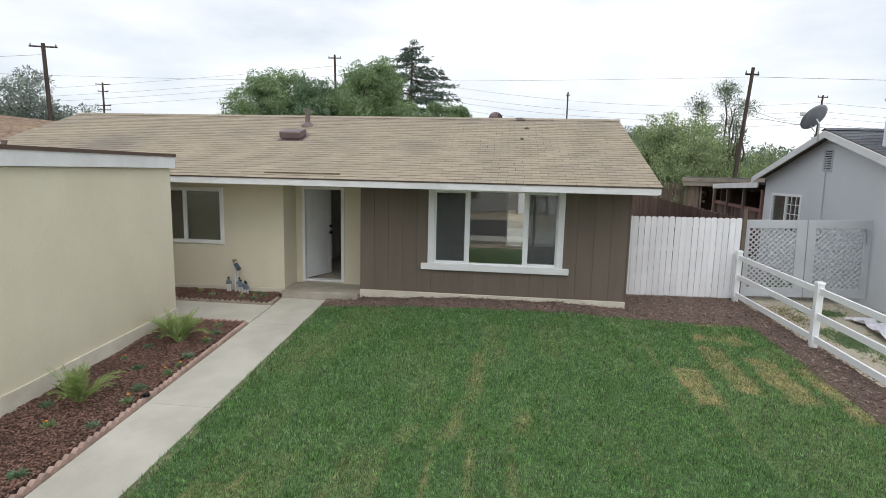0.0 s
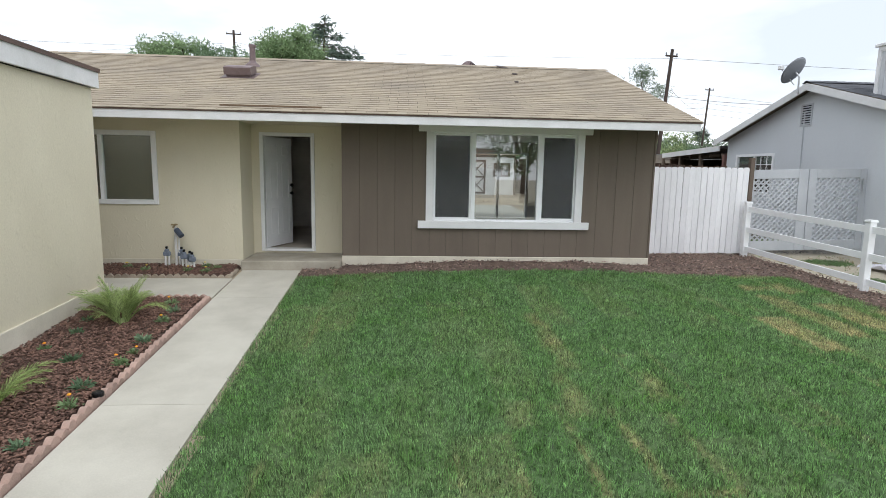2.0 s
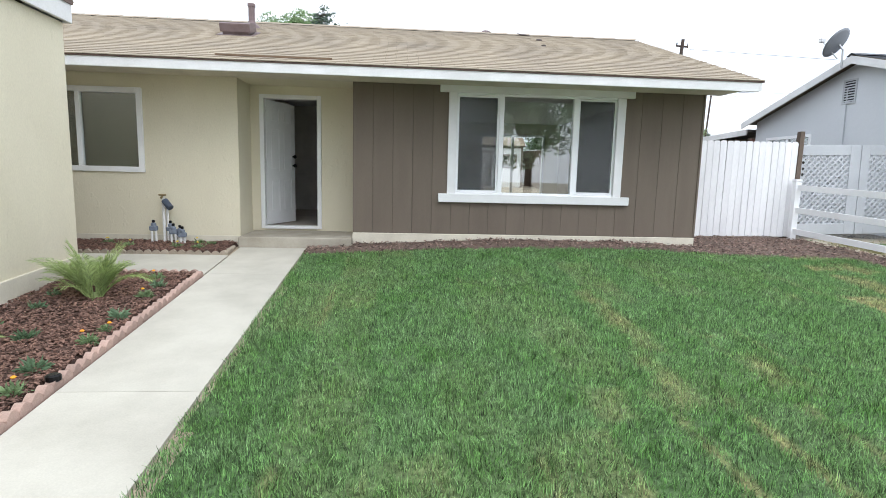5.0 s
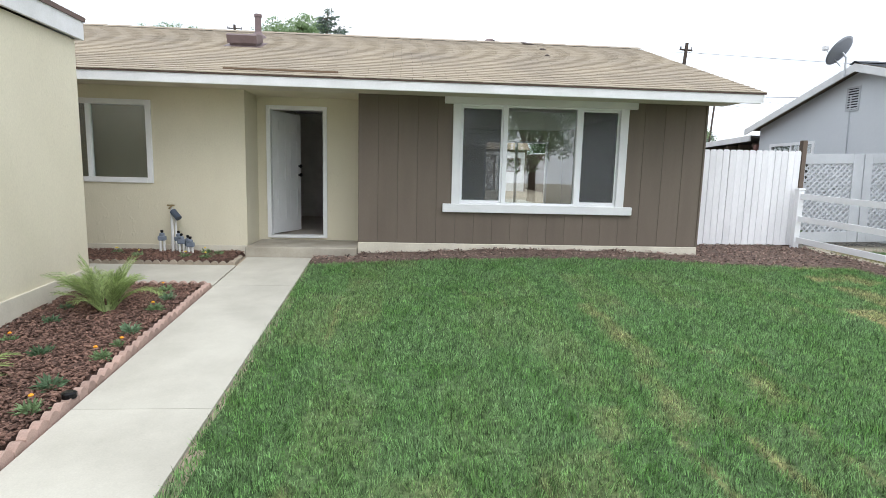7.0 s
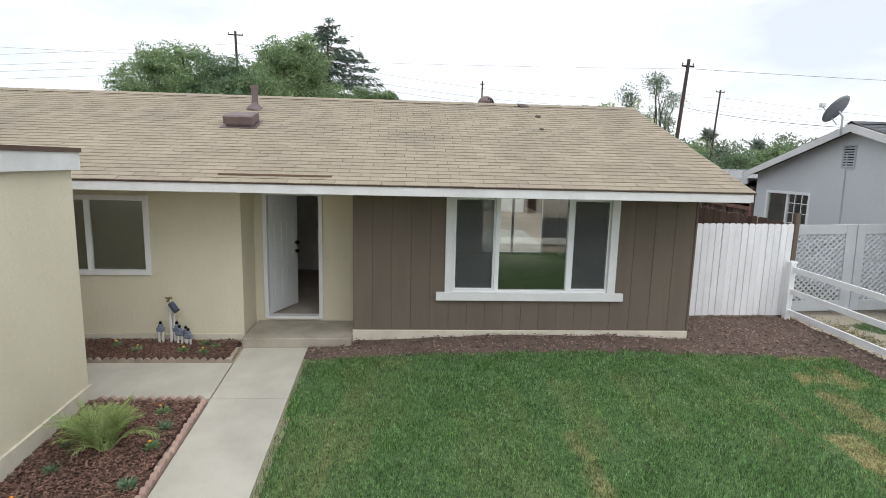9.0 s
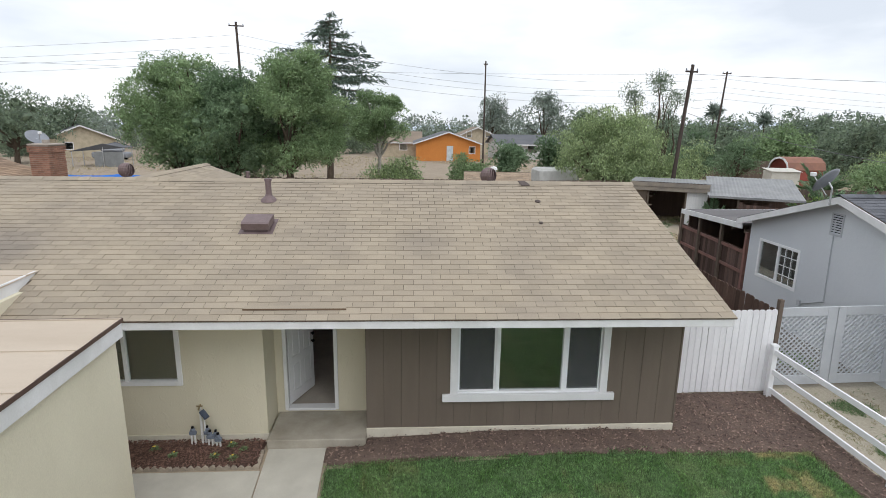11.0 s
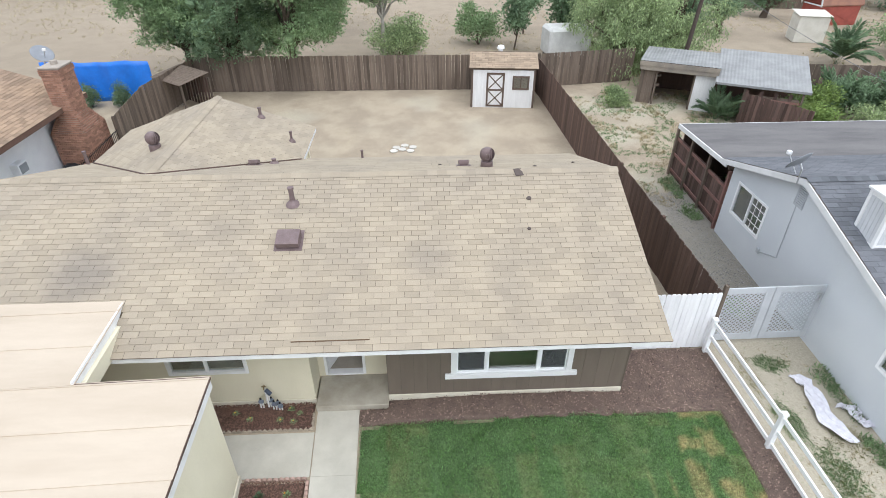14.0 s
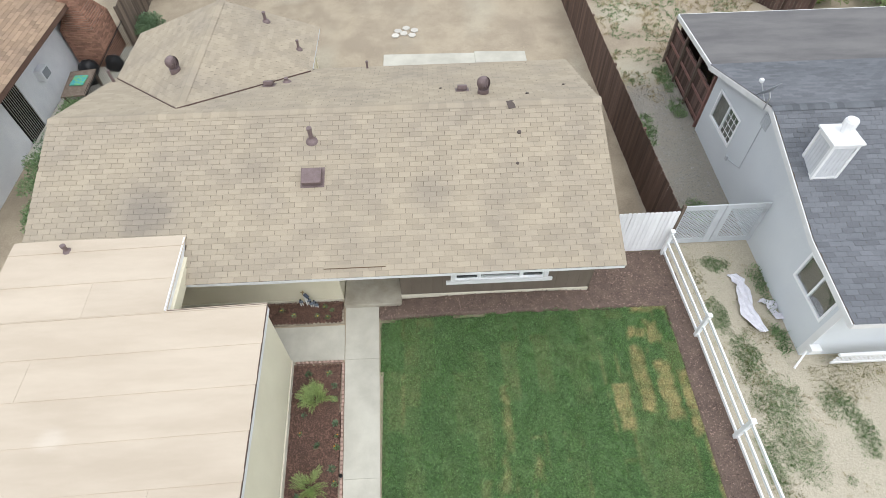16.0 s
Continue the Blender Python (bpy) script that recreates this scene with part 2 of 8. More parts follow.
FASCIA = mat("white_fascia_paint", (0.76, 0.76, 0.76), (0.66, 0.66, 0.65), scale=2.5, fine=50, rough=0.6, bump=0.15, vary=0.05)
ROOF_STAINS = ((-6.1, 0.95, 3.0, 0.95, 0.75), (0.95, 1.1, 3.1, 0.6, 0.4), (-3.6, 1.9, 3.3, 0.6, 0.3), (2.6, 0.3, 2.8, 0.5, 0.3))
SHINGLE_O = mat("tan_shingle", (0.355, 0.302, 0.228), (0.300, 0.258, 0.204), scale=0.7, fine=130, rough=0.95, bump=0.5, bump_d=0.006, vary=0.13, rnd="object", rnd_amt=0.085, contrast=(0.42, 0.70), stains=ROOF_STAINS, stain_col=(0.205, 0.180, 0.155))
SHINGLE_I = mat("tan_shingle_field", (0.355, 0.302, 0.228), (0.300, 0.258, 0.204), scale=0.7, fine=130, rough=0.95, bump=0.5, bump_d=0.006, vary=0.13, rnd="island", rnd_amt=0.085, contrast=(0.42, 0.70), stains=ROOF_STAINS, stain_col=(0.205, 0.180, 0.155))
FELT = mat("roof_felt", (0.12, 0.095, 0.07), rough=0.95)
ROLL = mat("cream_rolled_roofing", (0.525, 0.447, 0.358), (0.465, 0.390, 0.307), scale=0.9, fine=120, stains=((-6.45, -4.55, 2.74, 0.32, 0.16), (-4.6, -6.6, 2.74, 0.16, 0.14)), stain_col=(0.78, 0.74, 0.68), rough=0.95, bump=0.3, bump_d=0.005, vary=0.08, rnd="object", rnd_amt=0.03, stretch=(0.5, 2.2, 1))
DRIP = mat("brown_drip_metal", (0.13, 0.085, 0.07), rough=0.5, metal=0.3)
VENT = mat("brown_vent_paint", (0.195, 0.145, 0.145), (0.155, 0.115, 0.112), scale=6, rough=0.5, metal=0.2)
CONCRETE = mat("pale_concrete", (0.52, 0.50, 0.435), (0.42, 0.40, 0.345), scale=1.3, fine=90, rough=0.9, bump=0.2, vary=0.07, rnd="object", rnd_amt=0.03)
EDGING_GREY = mat("grey_tan_edging_block", (0.40, 0.345, 0.27), (0.32, 0.275, 0.22), scale=6, fine=110, rough=0.95, bump=0.4, vary=0.15, rnd="object", rnd_amt=0.12)
EDGING = mat("pink_edging_block", (0.43, 0.30, 0.25), (0.35, 0.25, 0.21), scale=6, fine=110, rough=0.95, bump=0.4, vary=0.15, rnd="object", rnd_amt=0.14)
MULCH_GREY = mat("faded_bark_chip", (0.29, 0.205, 0.168), (0.205, 0.145, 0.122), scale=1.5, fine=80, rough=0.95, bump=0.3, vary=0.2, rnd="island", rnd_amt=0.7)
MULCH_SOIL = mat("faded_mulch_soil", (0.19, 0.138, 0.112), (0.145, 0.105, 0.088), scale=3, fine=60, rough=1.0, bump=0.9, bump_d=0.03, vary=0.5)
PORCH = mat("grey_porch_concrete", (0.44, 0.405, 0.340), (0.31, 0.280, 0.225), scale=1.7, fine=70, rough=0.9, bump=0.25, vary=0.08)
MULCH_BED = mat("mulch_soil", (0.12, 0.074, 0.058), (0.088, 0.055, 0.045), scale=5, fine=60, rough=1.0, bump=0.9, bump_d=0.03, vary=0.5)
MULCH = mat("bark_chip", (0.215, 0.125, 0.095), (0.145, 0.088, 0.070), scale=2, fine=80, rough=0.95, bump=0.3, vary=0.2, rnd="island", rnd_amt=0.55)
LAWN_BASE = mat("lawn_thatch", (0.090, 0.150, 0.058), (0.070, 0.122, 0.048), scale=1.2, fine=24, rough=1.0, bump=0.8, bump_d=0.03, vary=0.8, attr="dry", attr_col=(0.36, 0.28, 0.13))
GRASS = mat("grass_blade", (0.155, 0.300, 0.090), (0.215, 0.350, 0.150), scale=2.2, fine=20, rough=0.36, bump=0, vary=0.75, spec=0.7, rnd="island", rnd_amt=0.9, attr="dry", attr_col=(0.46, 0.40, 0.22), trans=0.4)
DIRT = mat("packed_dirt", (0.40, 0.335, 0.25), (0.32, 0.265, 0.20), scale=0.8, fine=24, rough=1.0, bump=0.6, bump_d=0.03, vary=0.2, contrast=(0.4, 0.6), attr="sand", attr_col=(0.44, 0.400, 0.315))
GLASS = glass_mat("window_glass")
SCREEN = mat("insect_screen", (0.035, 0.038, 0.042), rough=0.9, bump=0)
ROOM = mat("room_wall", (0.74, 0.71, 0.65), rough=0.95)
CARPET = mat("beige_carpet", (0.46, 0.41, 0.35), rough=1.0)
BLACK = mat("black_metal", (0.015, 0.015, 0.016), rough=0.4, metal=0.6)
CHROME = mat("galvanised_steel", (0.55, 0.56, 0.57), (0.45, 0.46, 0.47), scale=12, rough=0.45, metal=0.8)
GREY_STUCCO = mat("grey_stucco", (0.665, 0.692, 0.715), (0.625, 0.652, 0.68), scale=0.7, fine=40, rough=0.95, bump=0.4, bump_d=0.01, vary=0.05, mid=9)
GREY_PAINT = mat("grey_gate_paint", (0.52, 0.54, 0.565), (0.47, 0.49, 0.515), scale=2, fine=45, rough=0.7, bump=0.12, vary=0.05, rnd="object", rnd_amt=0.04)
DARK_SHINGLE = mat("charcoal_shingle", (0.158, 0.164, 0.180), (0.126, 0.132, 0.146), scale=0.6, fine=150, rough=0.95, bump=0.5, vary=0.2, rnd="island", rnd_amt=0.14)
DARK_ROLL = mat("dark_rolled_roofing", (0.120, 0.115, 0.117), (0.172, 0.165, 0.163), scale=0.8, fine=100, rough=0.9, bump=0.3, vary=0.14, stretch=(0.5, 2, 1))
FENCE_WOOD = mat("weathered_dark_fence", (0.175, 0.138, 0.110), (0.115, 0.088, 0.070), scale=1.6, fine=60, rough=0.95, bump=0.4, vary=0.2, stretch=(4, 4, 0.3), rnd="object", rnd_amt=0.3)
FENCE_DARK = mat("dark_stained_fence", (0.135, 0.086, 0.066), (0.095, 0.062, 0.05), scale=1.6, fine=60, rough=0.9, bump=0.4, vary=0.2, stretch=(4, 4, 0.3), rnd="object", rnd_amt=0.25)
FENCE_RED = mat("faded_red_fence", (0.135, 0.085, 0.070), (0.090, 0.062, 0.053), scale=2.2, fine=60, rough=0.95, bump=0.4, vary=0.2, stretch=(4, 4, 0.3), rnd="object", rnd_amt=0.4)
RED_RAIL = mat("faded_red_rail", (0.27, 0.145, 0.12), (0.20, 0.115, 0.10), scale=3, fine=60, rough=0.95, bump=0.3, rnd="object", rnd_amt=0.2)
BRICK = mat("red_brick", (0.34, 0.19, 0.135), (0.26, 0.145, 0.105), scale=4, fine=90, rough=0.95, bump=0.4, vary=0.15, rnd="island", rnd_amt=0.25)
MORTAR = mat("mortar", (0.42, 0.37, 0.32), rough=1.0)
BARK = mat("tree_bark", (0.13, 0.10, 0.075), (0.085, 0.065, 0.05), scale=3, fine=30, rough=1.0, bump=0.8, bump_d=0.03, vary=0.3, stretch=(3, 3, 0.6))
PALE_BARK = mat("pale_bark", (0.42, 0.39, 0.34), (0.30, 0.28, 0.25), scale=3, fine=30, rough=1.0, bump=0.5, vary=0.2)
POLE_WOOD = mat("pole_wood", (0.085, 0.065, 0.055), (0.06, 0.048, 0.042), scale=3, fine=40, rough=0.95, stretch=(4, 4, 0.3))
CABLE = mat("weathered_grey_cable", (0.16, 0.16, 0.17), rough=0.6, bump=0)


def leaf_mat(name, col, col2, amt=0.4, trans=0.38):
    return mat(name, col, col2, scale=1.1, fine=9, rough=0.55, bump=0, vary=0.18, rnd="island", rnd_amt=amt, trans=trans, contrast=(0.4, 0.62))


LEAF_A = leaf_mat("leaf_mid_green", (0.265, 0.365, 0.185), (0.195, 0.285, 0.140), 0.35)
LEAF_B = leaf_mat("leaf_dark_green", (0.200, 0.290, 0.165), (0.140, 0.215, 0.120), 0.35)
LEAF_C = leaf_mat("leaf_willow_green", (0.35, 0.43, 0.22), (0.26, 0.34, 0.17), 0.4)
# leaf green paled and greyed: distance haze is put into the colour
LEAF_D = leaf_mat("leaf_far_painted_haze", (0.275, 0.320, 0.270), (0.205, 0.255, 0.215), trans=0.45)
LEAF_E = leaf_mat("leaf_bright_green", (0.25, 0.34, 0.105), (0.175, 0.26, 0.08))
# the middle distance, with a weaker haze mixed into the green
LEAF_F = leaf_mat("leaf_mid_painted_haze", (0.225, 0.282, 0.190), (0.160, 0.215, 0.150), trans=0.45)
CONIFER = leaf_mat("cedar_needles", (0.14, 0.19, 0.15), (0.10, 0.15, 0.115))
PALM_LEAF = leaf_mat("palm_frond_green", (0.30, 0.41, 0.14), (0.37, 0.46, 0.19), 0.4)
SAGE = leaf_mat("sage_leaf", (0.20, 0.30, 0.18), (0.135, 0.215, 0.12), 0.3)
STRAW = leaf_mat("dry_weed", (0.50, 0.43, 0.28), (0.40, 0.34, 0.21), 0.3)
ORANGE_PETAL = mat("orange_petal", (0.75, 0.24, 0.02), (0.80, 0.40, 0.03), rough=0.6, bump=0)
YELLOW_PETAL = mat("yellow_petal", (0.75, 0.55, 0.06), (0.8, 0.6, 0.1), rough=0.6, bump=0)


# ---------------------------------------------------------------- ground
def soft(v, a, b):
    t = min(max((v - a) / (b - a), 0.0), 1.0)
    return t * t * (3 - 2 * t)


def ground_z(x, y):
    near = -0.10 + 0.042 * min(max(y + 0.3, -9.0), 2.0) + 0.029 * min(max(y - 1.7, 0.0), 17.0)
    swell = 0.09 * soft(x, -0.6, 2.4) * (1 - soft(x, 3.8, 6.2)) * soft(y, -3.6, -0.9) * (1 - soft(y, 0.0, 0.6))
    dip = (0.018 * min(max(-y - 0.3, 0.0), 8.7) + 0.015 * (1 - soft(y, -0.3, 0.3))) * (1 - soft(x, -0.5, 3.0)) * soft(x, -9.5, -6.5)
    return near + swell - dip - 0.011 * max(0.0, math.hypot(x, y) - 45.0)


def walk_left(y):
    return -1.569 + 0.0385 * (-y - 0.3)


def walk_right(y):
    return -0.65 + 0.026 * (-y - 0.2)


def build_ground():
    """One sheet of ground out to the horizon, finer near the house; "sand" marks the pale bare soil."""
    def steps(lo, hi, near_lo, near_hi, d):
        a = list(np.arange(near_lo, near_hi + 1e-6, d))
        v, s = near_hi, d
        while v < hi:
            s *= 1.35
            v = min(v + s, hi)
            a.append(v)
        v, s = near_lo, d
        while v > lo:
            s *= 1.35
            v = max(v - s, lo)
            a.insert(0, v)
        return a
    xs, ys = steps(-3000, 3000, -24, 24, 0.5), steps(-500, 3800, -12, 40, 0.5)
    nx, ny = len(xs), len(ys)
    verts, sand, field, gravel = [], [], [], []
    for y in ys:
        for x in xs:
            wob = noise.noise((x * 0.25, y * 0.25, 1.0))
            verts.append((x, y, ground_z(x, y) + 0.02 * wob))
            s = 0.0
            if x > 7.6 and y < 1.6:
                s = 0.85
            elif x > 7.9 and y > 8:
                s = soft(noise.noise((x * 0.3, y * 0.3, 4.0)), -0.35, 0.3) * (1 - soft(y, 17, 20))
            elif -9 < x < 7.5 and 8 < y < 20:
                s = 0.55 * soft(noise.noise((x * 0.45, y * 0.45, 7.0)), 0.1, 0.5)
            if 7.9 < x < 10.5 and 1.6 < y < 9.5:
                s = 0.25 * soft(noise.noise((x * 0.9, y * 0.9, 4.0)), 0.0, 0.4)
            sand.append(s)
            gravel.append((0.85 + 0.15 * noise.noise((x, y, 8))) * (7.75 < x < 10.6 and 1.6 < y) * (1 - soft(y, 8.0, 10.5)))
            f = soft(y, 20.5, 22.5)
            if x < -13:
                f = max(f, soft(y, 19.5, 21))
            field.append(f * (0.6 + 0.4 * noise.noise((x * 0.06, y * 0.06, 2.0))))
    idx = np.arange(nx * ny).reshape(ny, nx)
    quads = np.stack([idx[:-1, :-1], idx[:-1, 1:], idx[1:, 1:], idx[1:, :-1]], -1).reshape(-1, 4)
    me = np_mesh("ground", verts, quads, DIRT, {"sand": sand, "field": field, "gravel": gravel}, smooth=True)
    nt = DIRT.node_tree
    bs = nt.nodes["Principled BSDF"]
    old = bs.inputs["Base Color"].links[0].from_socket
    at, mx = nt.nodes.new("ShaderNodeAttribute"), nt.nodes.new("ShaderNodeMix")
    at.attribute_name, mx.data_type = "field", "RGBA"
    mx.inputs[7].default_value = (0.27, 0.222, 0.168, 1)
    nt.links.new(at.outputs["Fac"], mx.inputs[0])
    nt.links.new(old, mx.inputs[6])
    at2, mx2 = nt.nodes.new("ShaderNodeAttribute"), nt.nodes.new("ShaderNodeMix")
    at2.attribute_name, mx2.data_type = "gravel", "RGBA"
    mx2.inputs[7].default_value = (0.255, 0.240, 0.212, 1)
    nt.links.new(at2.outputs["Fac"], mx2.inputs[0])
    nt.links.new(mx.outputs[2], mx2.inputs[6])
    nt.links.new(mx2.outputs[2], bs.inputs["Base Color"])
    return tagged(new("ground", me), "bare dirt, pale sand and dry straw-coloured field", "ground", kind="structure")


build_ground()

# ---------------------------------------------------------------- the house
WX1 = 5.25                      # the brown wall's far corner
EAVE_Y, RIDGE_Y, BACK_Y = -0.88, 3.5, 7.32
ROOF_L, ROOF_R = -9.0, 5.58
SLOPE = 0.349


def roof_z(y):
    return 2.68 + SLOPE * y if y <= RIDGE_Y else 2.68 + SLOPE * (2 * RIDGE_Y - y)


RIDGE_Z = roof_z(RIDGE_Y)
WING_X, WING_Z, WING_Y1, WING_HALF = -5.82, 3.75, 9.7, 3.1

house = thing("house", label="single-storey ranch house, pale yellow stucco and brown siding, tan shingle roof", category="house")

# walls: the stucco front, the entry's recess, the brown front room, sides and rear
WIN = (1.47, 3.96, 0.72, 2.22)      # the front window's opening: x0, x1, z0, z1
LWIN = (-4.58, -2.97, 0.99, 2.06)   # the side room's window
DOOR = (-1.44, -0.60, 0.12, 2.13)
REAR = (2.90, 4.70, 0.16, 2.14)

def wall_part(name, material, parent, label, *spec):
    bm = bmesh.new()
    wall_with_holes(bm, *spec)
    return part(name, bm, material, parent, label)


wall_part("wall", STUCCO, house, "pale yellow rough stucco wall", "x", 0.03, 0.155, -8.6, -1.63, -0.15, 2.55, [LWIN])
part("entry_side", boxed(-1.77, 0.155, -0.15, -1.63, 0.70, 2.55), STUCCO, house, "stucco side of the recessed entry")
wall_part("entry_wall", STUCCO, house, "stucco wall round the front door", "x", 0.70, 0.84, -1.77, 0.12, -0.15, 2.55, [DOOR])
bm = bmesh.new()
box(bm, -8.62, 0.004, -0.15, -1.612, 0.028, 0.05)
part("footing", bm, STUCCO_TRIM, house)
bm = bmesh.new()
box(bm, -1.80, 0.0, 2.30, 0.02, 0.70, 2.36)
part("entry_ceiling", bm, STUCCO, house)

brown_wall = wall_part("wall", SIDING_BACK, house, "dark brown vertical board siding", "x", 0.006, 0.15, 0.0, WX1, 0.131, 2.55, [WIN])
part("side_wall", boxed(WX1 - 0.14, 0.15, 0.0, WX1 - 0.02, 7.2, 2.6), SIDING_BACK, house)
part("entry_side", boxed(0.0, 0.15, 0.1, 0.12, 0.70, 2.55), SIDING, house, "brown side of the recessed entry")
part("gable", prismed([(WX1 - 0.14, 0.03, 2.60), (WX1 - 0.14, 7.1, 2.60), (WX1 - 0.14, RIDGE_Y, RIDGE_Z - 0.1)], (0.12, 0, 0)), SIDING, house)

# siding boards between shallow grooves
pitch, gap = 0.2917, 0.006


def board_mesh(name, w, d, h, material):
    me = bpy.data.meshes.new(name)
    b = boxed(-w / 2, 0, 0, w / 2, d, h, bevel=0.003)
    b.to_mesh(me)
    b.free()
    me.materials.append(material)
    return me


def siding_run(x0, x1, z0, z1):
    n = max(1, round((x1 - x0) / pitch))
    w = (x1 - x0) / n
    me = board_mesh("siding_board", w - gap, 0.03, z1 - z0, SIDING)
    for i in range(n):
        piece("siding_board", me, brown_wall, pose(x0 + w * (i + 0.5), 0.0, z0))


siding_run(0.0, WIN[0] - 0.02, 0.13, 2.5)
siding_run(WIN[0] - 0.02, WIN[1] + 0.02, 0.13, WIN[2] - 0.02)
siding_run(WIN[1] + 0.02, WX1, 0.13, 2.5)
siding_run(WIN[0] - 0.02, WIN[1] + 0.02, WIN[3] + 0.02, 2.5)
me = board_mesh("siding_board", 0.275, 0.03, 2.5, SIDING)
for i in range(25):
    piece("siding_board", me, brown_wall, pose(WX1 - 0.02, 0.16 + 0.29 * i, 0.1, 0, 0, 90) @ pose(0, -0.03, 0))
bm = bmesh.new()
box(bm, -0.005, -0.022, -0.16, WX1 + 0.02, 0.10, 0.13, bevel=0.008)
box(bm, WX1 - 0.12, 0.10, -0.16, WX1 + 0.02, 7.2, 0.13)
part("stem_wall", bm, STUCCO_TRIM, house, "cream plaster footing below the siding")
part("corner_board", boxed(WX1 - 0.004, -0.012, 0.13, WX1 + 0.030, 0.075, 2.5, bevel=0.004), SIDING, house)

wall_part("rear_wall", STUCCO, house, "", "x", 7.05, 7.2, -8.6, WX1 - 0.14, -0.1, 2.5, [REAR, (-1.0, 0.6, 0.9, 2.1)])
part("side_wall", boxed(-8.6, 0.17, -0.1, -8.46, 7.05, 2.6), STUCCO, house)
part("gable", prismed([(-8.6, 0.1, 2.60), (-8.6, 7.0, 2.60), (-8.6, RIDGE_Y, RIDGE_Z - 0.1)], (0.12, 0, 0)), STUCCO, house)
part("side_wall", boxed(-8.6, 7.2, -0.1, -8.46, WING_Y1 - 0.54, 2.6), STUCCO, house)
part("side_wall", boxed(-3.14, 7.2, -0.1, -3.0, WING_Y1 - 0.54, 2.6), STUCCO, house)
part("rear_wall", boxed(-8.6, WING_Y1 - 0.54, -0.1, -2.96, WING_Y1 - 0.4, 2.6), STUCCO, house)
part("gable", prismed([(-8.6, WING_Y1 - 0.54, 2.6), (-2.96, WING_Y1 - 0.54, 2.6), (WING_X, WING_Y1 - 0.54, 3.6)], (0, 0.14, 0)), STUCCO, house)

# rooms behind the openings
bm = bmesh.new()
box(bm, -8.46, 0.17, -0.1, -1.77, 7.05, 0.13)
box(bm, -1.77, 0.84, -0.1, 0.12, 7.05, 0.125)
box(bm, 0.12, 0.15, -0.1, WX1 - 0.14, 7.05, 0.13)
part("room_floor", bm, CARPET, house)
bm = bmesh.new()
box(bm, -8.46, 0.17, 2.44, WX1 - 0.14, 7.05, 2.47)
part("room_ceiling", bm, WHITE, house)
for dims in ((-1.85, 0.845, 0.13, -1.73, 4.2, 2.44), (-1.85, 5.1, 0.13, -1.73, 7.05, 2.44), (-1.85, 4.2, 2.12, -1.73, 5.1, 2.44), (-4.95, 0.18, 0.13, -4.85, 4.0, 2.44),
             (-4.85, 3.9, 0.13, -1.86, 4.0, 2.44), (0.13, 0.16, 0.13, 0.22, 2.1, 2.44), (-1.72, 4.6, 0.13, -0.95, 4.7, 2.44), (-0.1, 4.6, 0.13, 1.4, 4.7, 2.44), (-0.95, 4.6, 2.15, -0.1, 4.7, 2.44)):
    part("room_partition", boxed(*dims), ROOM, house)

# eaves: fascia, soffit, rake boards
part("fascia", boxed(-5.12, EAVE_Y, 2.232, ROOF_R - 0.06, EAVE_Y + 0.035, 2.352, bevel=0.004), FASCIA, house, "white painted fascia board")
bm = bmesh.new()
prism(bm, [(0, EAVE_Y + 0.035, 2.285), (0, 0.03, 2.30), (0, 0.03, 2.33), (0, EAVE_Y + 0.035, 2.31)], (ROOF_R - 0.06 - 0.0, 0, 0))
prism(bm, [(-5.0, EAVE_Y + 0.035, 2.285), (-5.0, 0.03, 2.30), (-5.0, 0.03, 2.33), (-5.0, EAVE_Y + 0.035, 2.31)], (5.0, 0, 0))
part("soffit", bm, STUCCO_TRIM, house)
for y0, y1 in ((EAVE_Y, RIDGE_Y), (BACK_Y, RIDGE_Y)):
    for x in (ROOF_R - 0.06, ROOF_L + 0.02):
        part("rake_board", prismed([(x, y0, roof_z(y0) - 0.13), (x, y0, roof_z(y0) - 0.022), (x, y1, roof_z(y1) - 0.022), (x, y1, roof_z(y1) - 0.16)], (0.035, 0, 0)), FASCIA, house)
part("rear_fascia", boxed(-2.65, BACK_Y - 0.035, roof_z(BACK_Y) - 0.15, ROOF_R - 0.06, BACK_Y, roof_z(BACK_Y) - 0.022), FASCIA, house)

# the roof's decks, with courses of shingles laid on them
bm = bmesh.new()
prism(bm, [(ROOF_L, EAVE_Y, roof_z(EAVE_Y)), (ROOF_L, RIDGE_Y, RIDGE_Z), (ROOF_L, BACK_Y, roof_z(BACK_Y)), (ROOF_L, BACK_Y, roof_z(BACK_Y) - 0.02), (ROOF_L, RIDGE_Y, RIDGE_Z - 0.02), (ROOF_L, EAVE_Y, roof_z(EAVE_Y) - 0.02)], (ROOF_R - ROOF_L, 0, 0))
roof = part("roof", bm, FELT, house, "weathered tan asphalt shingle roof")
bm = bmesh.new()
wl_, wr_ = WING_X - WING_HALF, WING_X + WING_HALF
wz = WING_Z - WING_HALF * SLOPE
prism(bm, [(wl_, 3.6, wz), (WING_X, 3.6, WING_Z), (wr_, 3.6, wz), (wr_, 3.6, wz - 0.02), (WING_X, 3.6, WING_Z - 0.02), (wl_, 3.6, wz - 0.02)], (0, WING_Y1 - 3.6, 0))
part("wing_roof", bm, FELT, house, "tan shingle roof of the rear wing")
